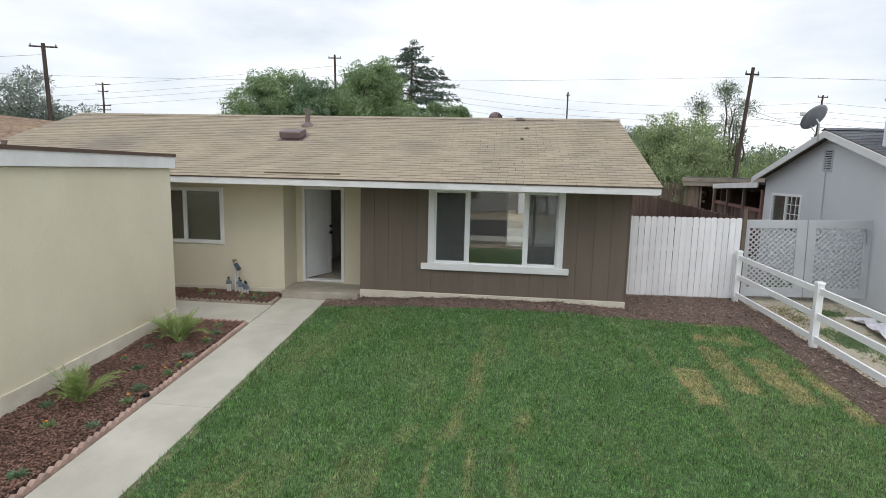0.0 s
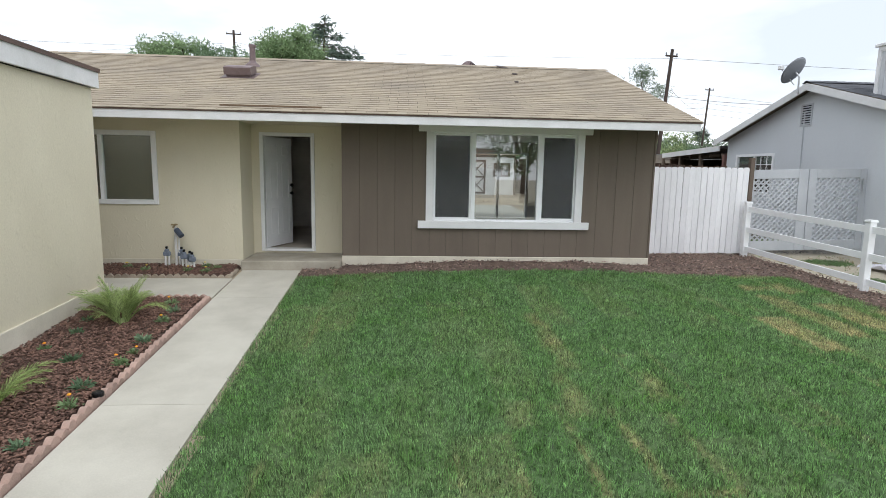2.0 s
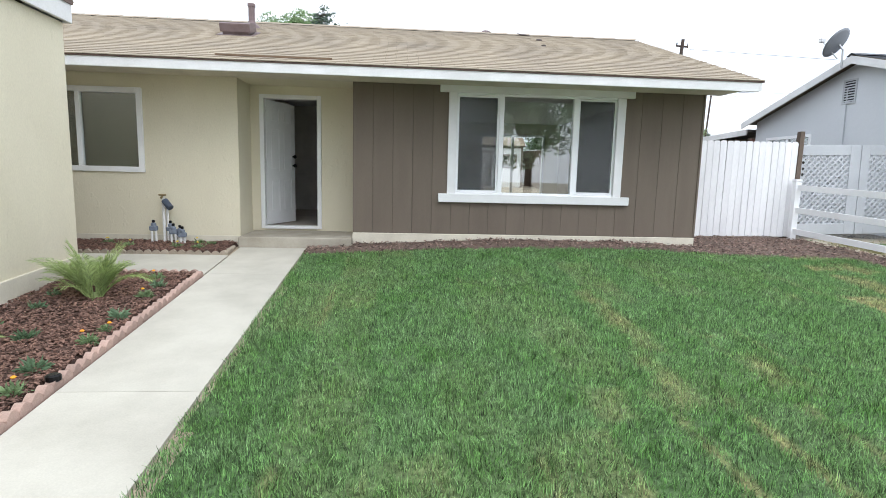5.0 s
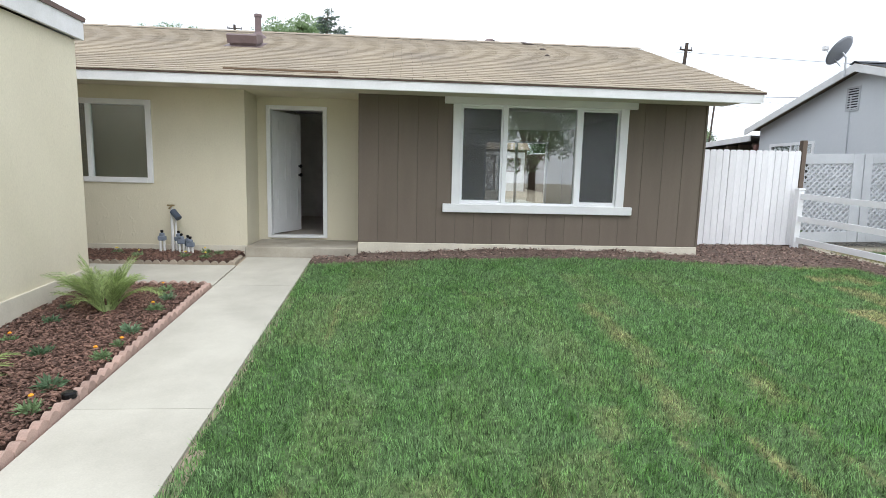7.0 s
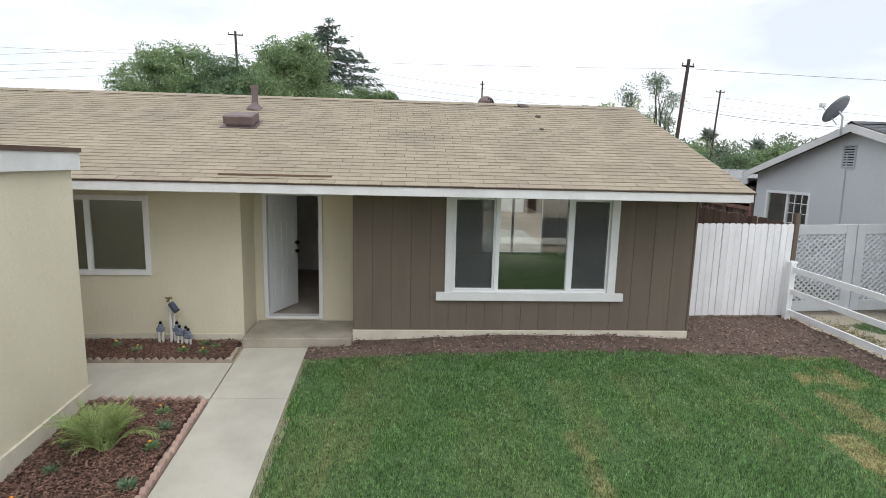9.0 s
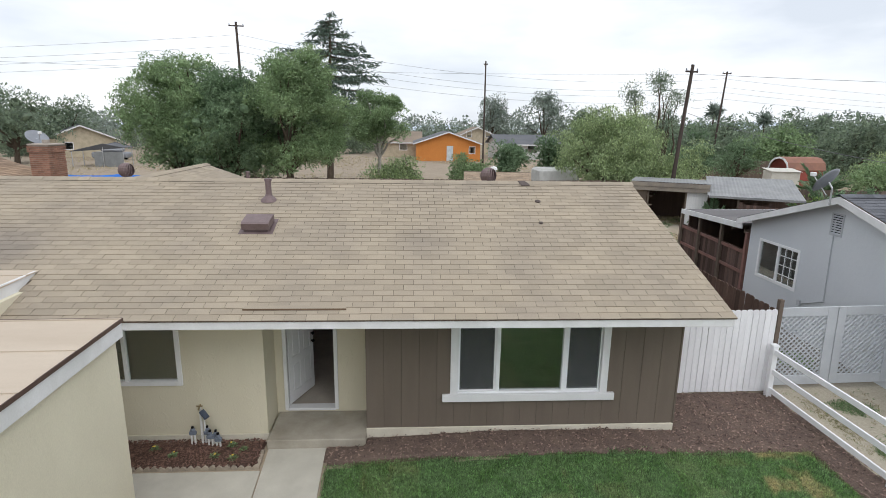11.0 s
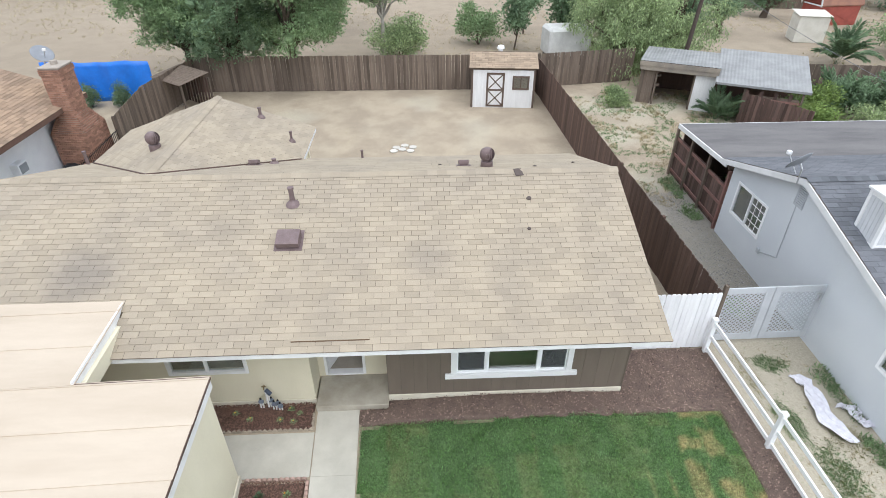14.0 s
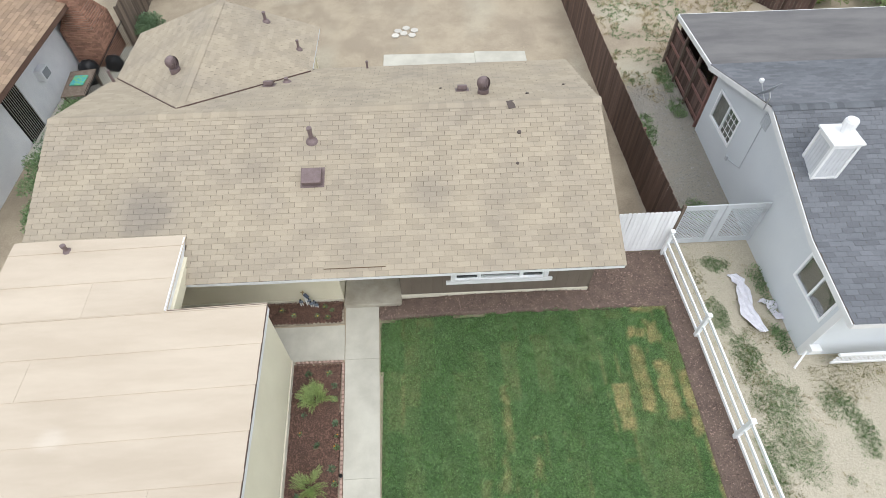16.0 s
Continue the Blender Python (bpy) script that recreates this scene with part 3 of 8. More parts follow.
for s in (-1, 1):
    x = WING_X + s * WING_HALF
    part("wing_fascia", boxed(min(x, x - s * 0.03), 6.9, wz - 0.15, max(x, x - s * 0.03), WING_Y1, wz - 0.02), FASCIA, house)
    part("wing_fascia", prismed([(x, WING_Y1 - 0.03, wz - 0.14), (x, WING_Y1 - 0.03, wz - 0.02), (WING_X, WING_Y1 - 0.03, WING_Z - 0.02), (WING_X, WING_Y1 - 0.03, WING_Z - 0.14)], (0, 0.03, 0)), FASCIA, house)

TAB_W, EXPO, TAB_L = 0.305, 0.143, 0.156
TAB_SEEDS = np.random.RandomState(5)


def tab_mesh(w, material):
    """One shingle tab, its lower edge 10 mm thick; +y runs up the slope."""
    b = bmesh.new()
    h = w / 2 - 0.003
    lo = [b.verts.new(p) for p in ((-h, 0, 0.0), (h, 0, 0.0), (h, TAB_L, 0.0), (-h, TAB_L, 0.0))]
    hi = [b.verts.new(p) for p in ((-h, 0, 0.010), (h, 0, 0.010), (h, TAB_L, 0.001), (-h, TAB_L, 0.001))]
    b.faces.new(hi)
    for i in range(4):
        b.faces.new((lo[i], lo[(i + 1) % 4], hi[(i + 1) % 4], hi[i]))
    me = bpy.data.meshes.new("shingle")
    b.to_mesh(me)
    b.free()
    me.materials.append(material)
    return me


def lay_tabs(places, material, length=TAB_L, thick=0.010):
    """Many tabs joined in one mesh: rows of (origin, across, up, width)."""
    v, q = [], []
    for o, ax, up, w in places:
        nrm = ax.cross(up)
        h = w / 2 - 0.004
        k = len(v)
        for a, b, c in ((-h, 0, 0), (h, 0, 0), (h, length, 0), (-h, length, 0), (-h, 0, thick), (h, 0, thick), (h, length, 0.001), (-h, length, 0.001)):
            v.append(o + ax * a + up * b + nrm * c)
        q += [(k + 4, k + 5, k + 6, k + 7), (k, k + 1, k + 5, k + 4), (k + 1, k + 2, k + 6, k + 5), (k + 3, k, k + 4, k + 7)]
    return np_mesh("shingles", np.array([tuple(p) for p in v]), np.array(q), material)


def slope_rows(origin, ax, up, length_x, length_s, keep=None, w=TAB_W, expo=EXPO, seed=1):
    """Places of the tabs on one slope: courses up from the eave, each offset against the last."""
    rs = np.random.RandomState(seed)
    out = []
    rows = int(length_s / expo)
    for r in range(rows):
        s = -0.02 + r * expo
        off = (0.5 * (r % 2) + rs.uniform(-0.08, 0.08)) * w
        x = -off
        while x < length_x:
            a, b = max(x, 0.0), min(x + w, length_x)
            if b - a > 0.05:
                o = origin + ax * ((a + b) / 2) + up * (s + rs.uniform(-0.003, 0.003)) + ax.cross(up) * (0.002 + 0.003 * rs.rand())
                if keep is None or keep(o):
                    out.append((o, ax, up, b - a))
            x += w
    return out


UP_F = Vector((0, 1, SLOPE)).normalized()
LEN_F = (RIDGE_Y - EAVE_Y) * math.hypot(1, SLOPE)
front_tabs = slope_rows(Vector((ROOF_L, EAVE_Y, roof_z(EAVE_Y))), Vector((1, 0, 0)), UP_F, ROOF_R - ROOF_L, LEN_F,
                        keep=lambda o: not (o.x < -5.15 and o.y < 0.05))
near_tabs = [t for t in front_tabs if -1.9 < t[0].x < 3.9 and t[0].y < 0.95 and t[3] > 0.3]
far_tabs = [t for t in front_tabs if not (-1.9 < t[0].x < 3.9 and t[0].y < 0.95 and t[3] > 0.3)]
TILT_F = math.degrees(math.atan(SLOPE))
tab_me = tab_mesh(TAB_W, SHINGLE_O)
for o, ax, up, w in near_tabs:
    piece("shingle", tab_me, roof, pose(o.x, o.y, o.z, TILT_F))
ob = new("shingles", lay_tabs(far_tabs, SHINGLE_I))
ob.parent = roof
tagged(ob, kind="stuff")
UP_B = Vector((0, -1, SLOPE)).normalized()
rear_tabs = slope_rows(Vector((ROOF_R, BACK_Y, roof_z(BACK_Y))), Vector((-1, 0, 0)), UP_B, ROOF_R - ROOF_L, (BACK_Y - RIDGE_Y) * math.hypot(1, SLOPE), seed=2,
                       keep=lambda o: abs(o.x - WING_X) > WING_HALF - 0.05 or WING_Z - abs(o.x - WING_X) * SLOPE < roof_z(o.y) + 0.10)
UP_R, UP_L = Vector((-1, 0, SLOPE)).normalized(), Vector((1, 0, SLOPE)).normalized()
wing_len = WING_HALF * math.hypot(1, SLOPE)
over = lambda o: o.z > roof_z(o.y) - 0.07 or o.y > BACK_Y
rear_tabs += slope_rows(Vector((wr_, 3.6, wz)), Vector((0, 1, 0)), UP_R, WING_Y1 - 3.6, wing_len, seed=3, keep=over)
rear_tabs += slope_rows(Vector((wl_, WING_Y1, wz)), Vector((0, -1, 0)), UP_L, WING_Y1 - 3.6, wing_len, seed=4, keep=over)
ob = new("shingles", lay_tabs(rear_tabs, SHINGLE_I, thick=0.005))
ob.parent = roof
tagged(ob, kind="stuff")


def cap_mesh(length=0.34, half=0.15):
    b = bmesh.new()
    dz = half * SLOPE
    t = 0.012
    rows = []
    for y, lift in ((0, t), (length, 0.003)):
        rows.append([b.verts.new(p) for p in ((-half, y, -dz + lift), (0, y, 0.010 + lift), (half, y, -dz + lift))])
    rows.append([b.verts.new(p) for p in ((-half, 0, -dz - 0.004), (0, 0, 0.004), (half, 0, -dz - 0.004))])
    for a, c in ((rows[0], rows[1]), (rows[2], rows[0])):
        for i in range(2):
            b.faces.new((a[i], a[i + 1], c[i + 1], c[i]))
    me = bpy.data.meshes.new("ridge_cap")
    b.to_mesh(me)
    b.free()
    me.materials.append(SHINGLE_O)
    return me


cap = cap_mesh()
x = ROOF_L
while x < ROOF_R - 0.3:
    piece("ridge_cap", cap, roof, pose(x + 0.34, RIDGE_Y, RIDGE_Z + 0.012, 0, 0, 90))
    x += 0.23
y = 3.7
while y < WING_Y1 - 0.2:
    piece("ridge_cap", cap, roof, pose(WING_X, y + 0.34, WING_Z + 0.012, 0, 0, 180))
    y += 0.23
# metal in the wing's valleys
bm = bmesh.new()
for s in (-1, 1):
    a = Vector((WING_X, RIDGE_Y + (RIDGE_Z - WING_Z) / SLOPE, WING_Z + 0.02))
    b = Vector((WING_X + s * (WING_HALF - 0.02), RIDGE_Y + (RIDGE_Z - wz) / SLOPE, wz + 0.025))
    tube(bm, a, b, 0.022, n=6)
part("valley_flashing", bm, DRIP, house, "dark metal valley flashing")
# a lifted strip by the eave above the door
bm = bmesh.new()
prism(bm, [(-1.68, -0.68, roof_z(-0.68) + 0.012), (-1.68, -0.60, roof_z(-0.60) + 0.012), (-1.68, -0.60, roof_z(-0.60) + 0.026), (-1.68, -0.68, roof_z(-0.68) + 0.034)], (1.46, 0.0, 0))
part("repair_strip", bm, SHINGLE_O, house, "loose strip of shingle above the entry")
part("repair_edge", boxed(-1.69, -0.690, roof_z(-0.68) + 0.010, -0.21, -0.682, roof_z(-0.68) + 0.034), mat("brown_edge_strip", (0.17, 0.115, 0.075), rough=0.8), house)
# drip edge
part("drip_edge", boxed(ROOF_L, EAVE_Y - 0.012, roof_z(EAVE_Y) - 0.022, ROOF_R, EAVE_Y - 0.002, roof_z(EAVE_Y) - 0.002), DRIP, house)


# windows
def pane(parent, x0, x1, y, z0, z1, name="pane"):
    ob = part(name, boxed(x0, y, z0, x1, y + 0.006, z1), GLASS, parent)
    ob.visible_shadow = False
    return ob


def frame_bars(bm, x0, x1, y0, y1, z0, z1, w, bevel=0.004):
    box(bm, x0, y0, z0, x0 + w, y1, z1, bevel)
    box(bm, x1 - w, y0, z0, x1, y1, z1, bevel)
    box(bm, x0 + w, y0, z0, x1 - w, y1, z0 + w, bevel)
    box(bm, x0 + w, y0, z1 - w, x1 - w, y1, z1, bevel)


fw = part("window", (lambda b: (frame_bars(b, WIN[0], WIN[1], 0.005, 0.10, WIN[2], WIN[3], 0.045), b)[1])(bmesh.new()), VINYL, house, "three-light window with white trim and sill")
part("side_trim", boxed(1.385, -0.028, 0.735, 1.51, 0.008, 2.20, 0.004), WHITE, fw)
part("side_trim", boxed(3.915, -0.028, 0.735, 4.04, 0.008, 2.20, 0.004), WHITE, fw)
part("head_trim", boxed(1.255, -0.045, 2.20, 4.165, 0.008, 2.315, 0.005), WHITE, fw)
part("sill", boxed(1.255, -0.062, 0.61, 4.165, 0.008, 0.735, 0.006), WHITE, fw)
M1, M2 = 2.175, 3.295
for m in (M1, M2):
    part("mullion", boxed(m - 0.035, 0.012, WIN[2] + 0.045, m + 0.035, 0.09, WIN[3] - 0.045, 0.004), VINYL, fw)
for a, b in ((WIN[0] + 0.047, M1 - 0.037), (M2 + 0.037, WIN[1] - 0.047)):
    bm = bmesh.new()
    frame_bars(bm, a, b, 0.03, 0.07, WIN[2] + 0.047, WIN[3] - 0.047, 0.035)
    part("sash", bm, VINYL, fw)
pane(fw, WIN[0] + 0.08, M1 - 0.07, 0.05, WIN[2] + 0.08, WIN[3] - 0.08)
pane(fw, M1 + 0.035, M2 - 0.035, 0.06, WIN[2] + 0.045, WIN[3] - 0.045)
pane(fw, M2 + 0.07, WIN[1] - 0.08, 0.05, WIN[2] + 0.08, WIN[3] - 0.08)


def screen_mat():
    m = bpy.data.materials.new("insect_screen_mesh")
    m.use_nodes = True
    N, L = m.node_tree.nodes, m.node_tree.links
    tr, mx = N.new("ShaderNodeBsdfTransparent"), N.new("ShaderNodeMixShader")
    N["Principled BSDF"].inputs["Base Color"].default_value = (0.095, 0.100, 0.104, 1)
    N["Principled BSDF"].inputs["Roughness"].default_value = 0.8
    mx.inputs[0].default_value = 0.50
    L.new(tr.outputs[0], mx.inputs[1])
    L.new(N["Principled BSDF"].outputs[0], mx.inputs[2])
    L.new(mx.outputs[0], N["Material Output"].inputs[0])
    return m


SCREEN_MESH = screen_mat()
part("insect_screen", boxed(WIN[0] + 0.075, 0.026, WIN[2] + 0.075, M1 - 0.065, 0.028, WIN[3] - 0.075), SCREEN_MESH, fw)
part("insect_screen", boxed(M2 + 0.065, 0.026, WIN[2] + 0.075, WIN[1] - 0.075, 0.028, WIN[3] - 0.075), SCREEN_MESH, fw)

bm = bmesh.new()
frame_bars(bm, LWIN[0] - 0.03, LWIN[1] + 0.04, 0.0, 0.10, LWIN[2] - 0.05, LWIN[3] + 0.05, 0.075)
sw = part("window", bm, WHITE, house, "white sliding window in the stucco wall")
lm = LWIN[0] + 0.78
part("mullion", boxed(lm - 0.03, 0.02, LWIN[2] + 0.02, lm + 0.03, 0.09, LWIN[3] - 0.02, 0.003), VINYL, sw)
pane(sw, LWIN[0] + 0.04, lm - 0.028, 0.05, LWIN[2] + 0.02, LWIN[3] - 0.02)
pane(sw, lm + 0.028, LWIN[1] - 0.03, 0.06, LWIN[2] + 0.02, LWIN[3] - 0.02)
# panel added behind the glass to give the panes their pale olive tone
part("roller_shade", boxed(LWIN[0] + 0.02, 0.16, LWIN[2] - 0.05, LWIN[1] - 0.02, 0.165, LWIN[3] + 0.03), mat("olive_grey_panel", (0.20, 0.195, 0.155), (0.17, 0.165, 0.13), scale=1, fine=200, rough=0.95, bump=0), sw, "olive-grey panel added behind the glass")

bm = bmesh.new()
frame_bars(bm, REAR[0], REAR[1], 7.06, 7.19, REAR[2], REAR[3], 0.05)
box(bm, 3.77, 7.09, REAR[2] + 0.05, 3.84, 7.15, REAR[3] - 0.05)
part("patio_door", bm, VINYL, house, "white sliding patio door at the rear")

# the front door: jamb, threshold, panelled leaf standing open
bm = bmesh.new()
box(bm, DOOR[0] - 0.05, 0.675, 0.10, DOOR[0] + 0.015, 0.84, 2.17, 0.004)
box(bm, DOOR[1] - 0.015, 0.675, 0.10, DOOR[1] + 0.05, 0.84, 2.17, 0.004)
box(bm, DOOR[0] + 0.015, 0.675, 2.11, DOOR[1] - 0.015, 0.84, 2.17, 0.004)
part("door_frame", bm, WHITE, house)
part("threshold", boxed(DOOR[0], 0.66, 0.095, DOOR[1], 0.84, 0.14, 0.006), WHITE, house)


def panel_door(w, h):
    """A six-panel leaf, hinged at x = 0, its face at y = 0."""
    b = bmesh.new()
    box(b, 0, 0.008, 0, w, 0.037, h)
    st, top, lock, bot = 0.11, 0.12, 0.14, 0.2
    half = (w - 3 * st) / 2
    zs = [(bot, 0.72), (0.72 + lock, 1.52), (1.52 + 0.1, h - top)]
    for x0 in (st, 2 * st + half):
        for z0, z1 in zs:
            for y0, y1 in ((0.002, 0.008), (0.037, 0.043)):
                box(b, x0 + 0.03, y0, z0 + 0.03, x0 + half - 0.03, y1, z1 - 0.03, 0.005)
    for y0, y1 in ((0.0, 0.008), (0.037, 0.045)):
        for x0 in (0, st + half, w - st):
            box(b, x0, y0, 0, x0 + st, y1, h)
        for x0 in (st, 2 * st + half):
            zz = [(0, bot), (0.72, 0.72 + lock), (1.52, 1.62), (h - top, h)]
            for z0, z1 in zz:
                box(b, x0, y0, z0, x0 + half, y1, z1)
    return b


door = part("door", panel_door(0.80, 1.96), WHITE, house, "white six-panel front door standing open")
door.matrix_basis = pose(DOOR[0] + 0.022, 0.80, 0.145, 0, 0, 68)
for z in (0.95, 1.10):
    bm = bmesh.new()
    tube(bm, (0.735, -0.03, z), (0.735, 0.075, z), 0.016, n=10)
    lathe(bm, [(0.012, 0), (0.03, 0.012), (0.033, 0.03), (0.018, 0.045)], (0.735, -0.02, z), 12, (0, -1, 0))
    part("door_handle", bm, BLACK, door, smooth=True)
for z in (0.2, 0.98, 1.76):
    part("hinge", boxed(-0.015, 0.006, z, 0.012, 0.04, z + 0.09), CHROME, door)
part("porch", boxed(-1.60, -0.22, -0.16, -0.002, 0.70, 0.065, bevel=0.012), PORCH, house, "grey concrete porch slab")

# ---------------------------------------------------------------- the garage
GX, GY, GZ = -2.79, -1.83, 2.74
garage = thing("garage", (GX, GY, -0.1), label="flat-roofed attached garage in pale yellow stucco with a white fascia", category="garage")
garage.matrix_basis = pose(-2.80, -1.80, 0, 0, 0, 1.8) @ pose(2.72, 1.80, 0)
GS = -8.2
for dims in ((GX - 0.15, GS, -0.26, GX, GY, 2.50), (-8.6, GY - 0.15, -0.26, GX - 0.15, GY, 2.50), (-8.6, GS, -0.26, -8.45, GY - 0.15, 2.50), (-8.45, GS, -0.26, GX - 0.15, GS + 0.15, 2.50), (-4.98, GY, 2.30, -4.84, 0.03, 2.6)):
    part("wall", boxed(*dims), STUCCO, garage, "pale yellow rough stucco garage wall")
part("footing", prismed([(GX + 0.03, GY + 0.02, -0.3), (GX + 0.03, GY + 0.02, 0.03), (GX + 0.03, GS - 0.02, -0.24), (GX + 0.03, GS - 0.02, -0.7)], (-0.16, 0, 0)), STUCCO_TRIM, garage, "cream plaster footing")
part("footing", boxed(-8.6, GY - 0.13, -0.3, GX - 0.13, GY + 0.02, 0.03, 0.006), STUCCO_TRIM, garage)
FX = -2.72
part("fascia", boxed(FX - 0.035, GS - 0.1, GZ - 0.235, FX, GY + 0.06, GZ - 0.015, bevel=0.004), FASCIA, garage, "white painted fascia")
part("fascia", boxed(-4.92, GY + 0.025, GZ - 0.235, FX - 0.035, GY + 0.06, GZ - 0.015, bevel=0.004), FASCIA, garage)
part("fascia", boxed(-4.955, GY + 0.06, GZ - 0.215, -4.92, 0.30, GZ + 0.055, bevel=0.004), FASCIA, garage)
bm = bmesh.new()
box(bm, -9.0, GS - 0.1, GZ - 0.06, FX - 0.036, GY + 0.02, GZ - 0.016)
box(bm, -9.0, GY + 0.02, GZ - 0.06, -4.96, 0.2, GZ - 0.016)
part("roof", bm, FELT, garage, "flat roof of cream rolled roofing")
g_roof = garage.children[-1]
# sheets of rolled roofing, each lapping over the next
y = GS - 0.1
i = 0
rs = np.random.RandomState(8)
while y < 0.40:
    y2 = min(y + 0.93, 0.42)
    if y < GY + 0.06 < y2:
        cuts = [(y, GY + 0.07, FX + 0.012), (GY + 0.07, y2, -4.905)]
    else:
        cuts = [(y, y2, FX + 0.012 if y2 <= GY + 0.07 else -4.905)]
    for c0, c1, xr in cuts:
        seam = rs.uniform(-7.5, xr - 1.2)
        i += 1
        for a, b in ((-9.02, seam), (seam + 0.005, xr)) if i % 3 == 0 else ((-9.02, xr),):
            lift = 0.05 * soft(c0, GY, 0.2)
            part("roofing_sheet", prismed([(a, c0 - 0.02, GZ - 0.012 + lift), (a, c1 + 0.03, GZ - 0.012 + 0.05 * soft(c1, GY, 0.2)), (a, c1 + 0.03, GZ - 0.006 + 0.05 * soft(c1, GY, 0.2)), (a, c0 - 0.02, GZ + 0.007 + lift)], (b - a, 0, 0)), ROLL, g_roof)
    y = y2
part("drip_edge", boxed(FX + 0.004, GS - 0.1, GZ - 0.045, FX + 0.016, GY + 0.07, GZ + 0.004), DRIP, garage)
part("drip_edge", boxed(-4.92, GY + 0.062, GZ - 0.045, FX, GY + 0.074, GZ + 0.004), DRIP, garage)


def vent_pipe(loc, h, r=0.045, flash=True, lean=0.0):
    t = thing("vent_pipe", loc, label="brown vent pipe with a flashing cone on the shingle roof", category="vent pipe", group="roof vents")
    part("pipe", lathed([(r, -0.05), (r, h - 0.05), (r * 1.25, h - 0.05), (r * 1.25, h), (r * 0.7, h + 0.005)], (0, 0, 0), 14), VENT, t, smooth=False)
    if flash:
        part("flashing", lathed([(r * 3.0, -0.03), (r * 2.4, 0.03), (r * 1.2, 0.09), (r * 1.05, 0.12)], (0, 0, 0), 16), VENT, t)
    return t


def turbine_vent(loc, s=1.0):
    t = thing("turbine_vent", loc, label="round brown metal turbine vent on the roof", category="roof vent", group="turbine vents")
    part("collar", lathed([(0.16 * s, -0.12), (0.155 * s, 0.16 * s), (0.12 * s, 0.17 * s)], (0, 0, 0), 18), VENT, t)
    b = bmesh.new()
    for i in range(18):
        a0 = 6.28319 * i / 18
        prev = None
        for k in range(7):
            ph = -1.2 + 2.4 * k / 6
            r, z = 0.19 * s * math.cos(ph * 0.85), 0.34 * s + 0.17 * s * math.sin(ph)
            a = a0 + 0.5 * (k / 6)
            row = [b.verts.new((r * math.cos(a), r * math.sin(a), z)), b.verts.new((r * 0.88 * math.cos(a + 0.30), r * 0.88 * math.sin(a + 0.30), z))]
            if prev:
                b.faces.new((prev[0], prev[1], row[1], row[0]))
            prev = row
    part("fins", b, VENT, t)
    part("cap", lathed([(0.10 * s, 0.49 * s), (0.08 * s, 0.515 * s), (0.02 * s, 0.525 * s)], (0, 0, 0), 16), VENT, t)
    return t


def box_vent(loc, w, d, h, tilt, rz=0):
    t = thing("box_vent", loc, label="low brown sheet-metal box vent on the shingles", category="roof vent", group="roof vents")
    t.matrix_basis = pose(*loc, tilt, 0, rz)
    part("hood", prismed([(-w / 2, -d / 2, 0.06), (-w / 2, d / 2, 0.03), (-w / 2, d / 2, h * 0.8), (-w / 2, -d / 2 + 0.05, h), (-w / 2, -d / 2, h * 0.93)], (w, 0, 0)), VENT, t)
    part("base", boxed(-w / 2 + 0.03, -d / 2 + 0.03, 0, w / 2 - 0.03, d / 2, 0.07), VENT, t)
    part("flange", boxed(-w / 2 - 0.06, -d / 2 - 0.05, 0.008, w / 2 + 0.06, d / 2 + 0.08, 0.016), VENT, t)
    return t


TAR_SPOTS = ((3.32, 2.62, 0.055), (3.20, 1.77, 0.04), (3.72, 4.10, 0.05), (1.36, 4.82, 0.04), (4.88, 4.75, 0.04))
box_vent((-2.02, 1.60, roof_z(1.60)), 0.48, 0.42, 0.20, TILT_F)
vent_pipe((-2.07, 2.62, roof_z(2.62)), 0.42, 0.058)
turbine_vent((2.52, 4.27, roof_z(4.27)))
box_vent((1.96, 4.62, roof_z(4.62)), 0.26, 0.22, 0.16, -TILT_F, 0)
box_vent((-3.76, 5.72, roof_z(5.72)), 0.26, 0.22, 0.16, -TILT_F, 0)
vent_pipe((-3.28, 5.98, roof_z(5.98)), 0.16, 0.05)
vent_pipe((-0.93, 7.18, roof_z(7.18)), 0.26, 0.035, False)
vent_pipe((-8.85, 6.7, roof_z(6.7)), 0.42, 0.045, False)
turbine_vent((-6.44, 6.0, WING_Z - 0.62 * SLOPE - 0.02))
vent_pipe((-4.35, 9.15, WING_Z - 1.47 * SLOPE), 0.34, 0.05)
vent_pipe((-3.2, 8.05, WING_Z - 2.62 * SLOPE), 0.34, 0.04)
vent_pipe((-7.8, -0.05, GZ), 0.26, 0.05)

# dabs of dark tar on the shingles
TAR = mat("dark_roof_tar", (0.10, 0.078, 0.07), rough=0.7)
for i, (x, y, r) in enumerate(TAR_SPOTS):
    b = bmesh.new()
    up = UP_F if y < RIDGE_Y else UP_B
    nrm = Vector((1, 0, 0)).cross(UP_F) if y < RIDGE_Y else Vector((-1, 0, 0)).cross(UP_B)
    lathe(b, [(r * 1.1, 0.0), (r, 0.016), (r * 0.5, 0.024), (0.01, 0.026)], Vector((x, y, roof_z(y) + 0.012)), 9, nrm)
    for v in b.verts:
        v.co.x = x + (v.co.x - x) * (1 + 0.35 * noise.noise((v.co.x * 9, v.co.y * 9, i)))
    part("tar_patch", b, TAR, roof, "dab of dark roofing tar")
part("tar_patch", boxed(-0.10, -0.14, 0.0, 0.10, 0.10, 0.012, 0.004), TAR, roof, "dark patch of flashing lapped over the ridge")
roof.children[-1].matrix_basis = pose(3.17, 3.42, roof_z(3.42) + 0.022, TILT_F, 0, 12)


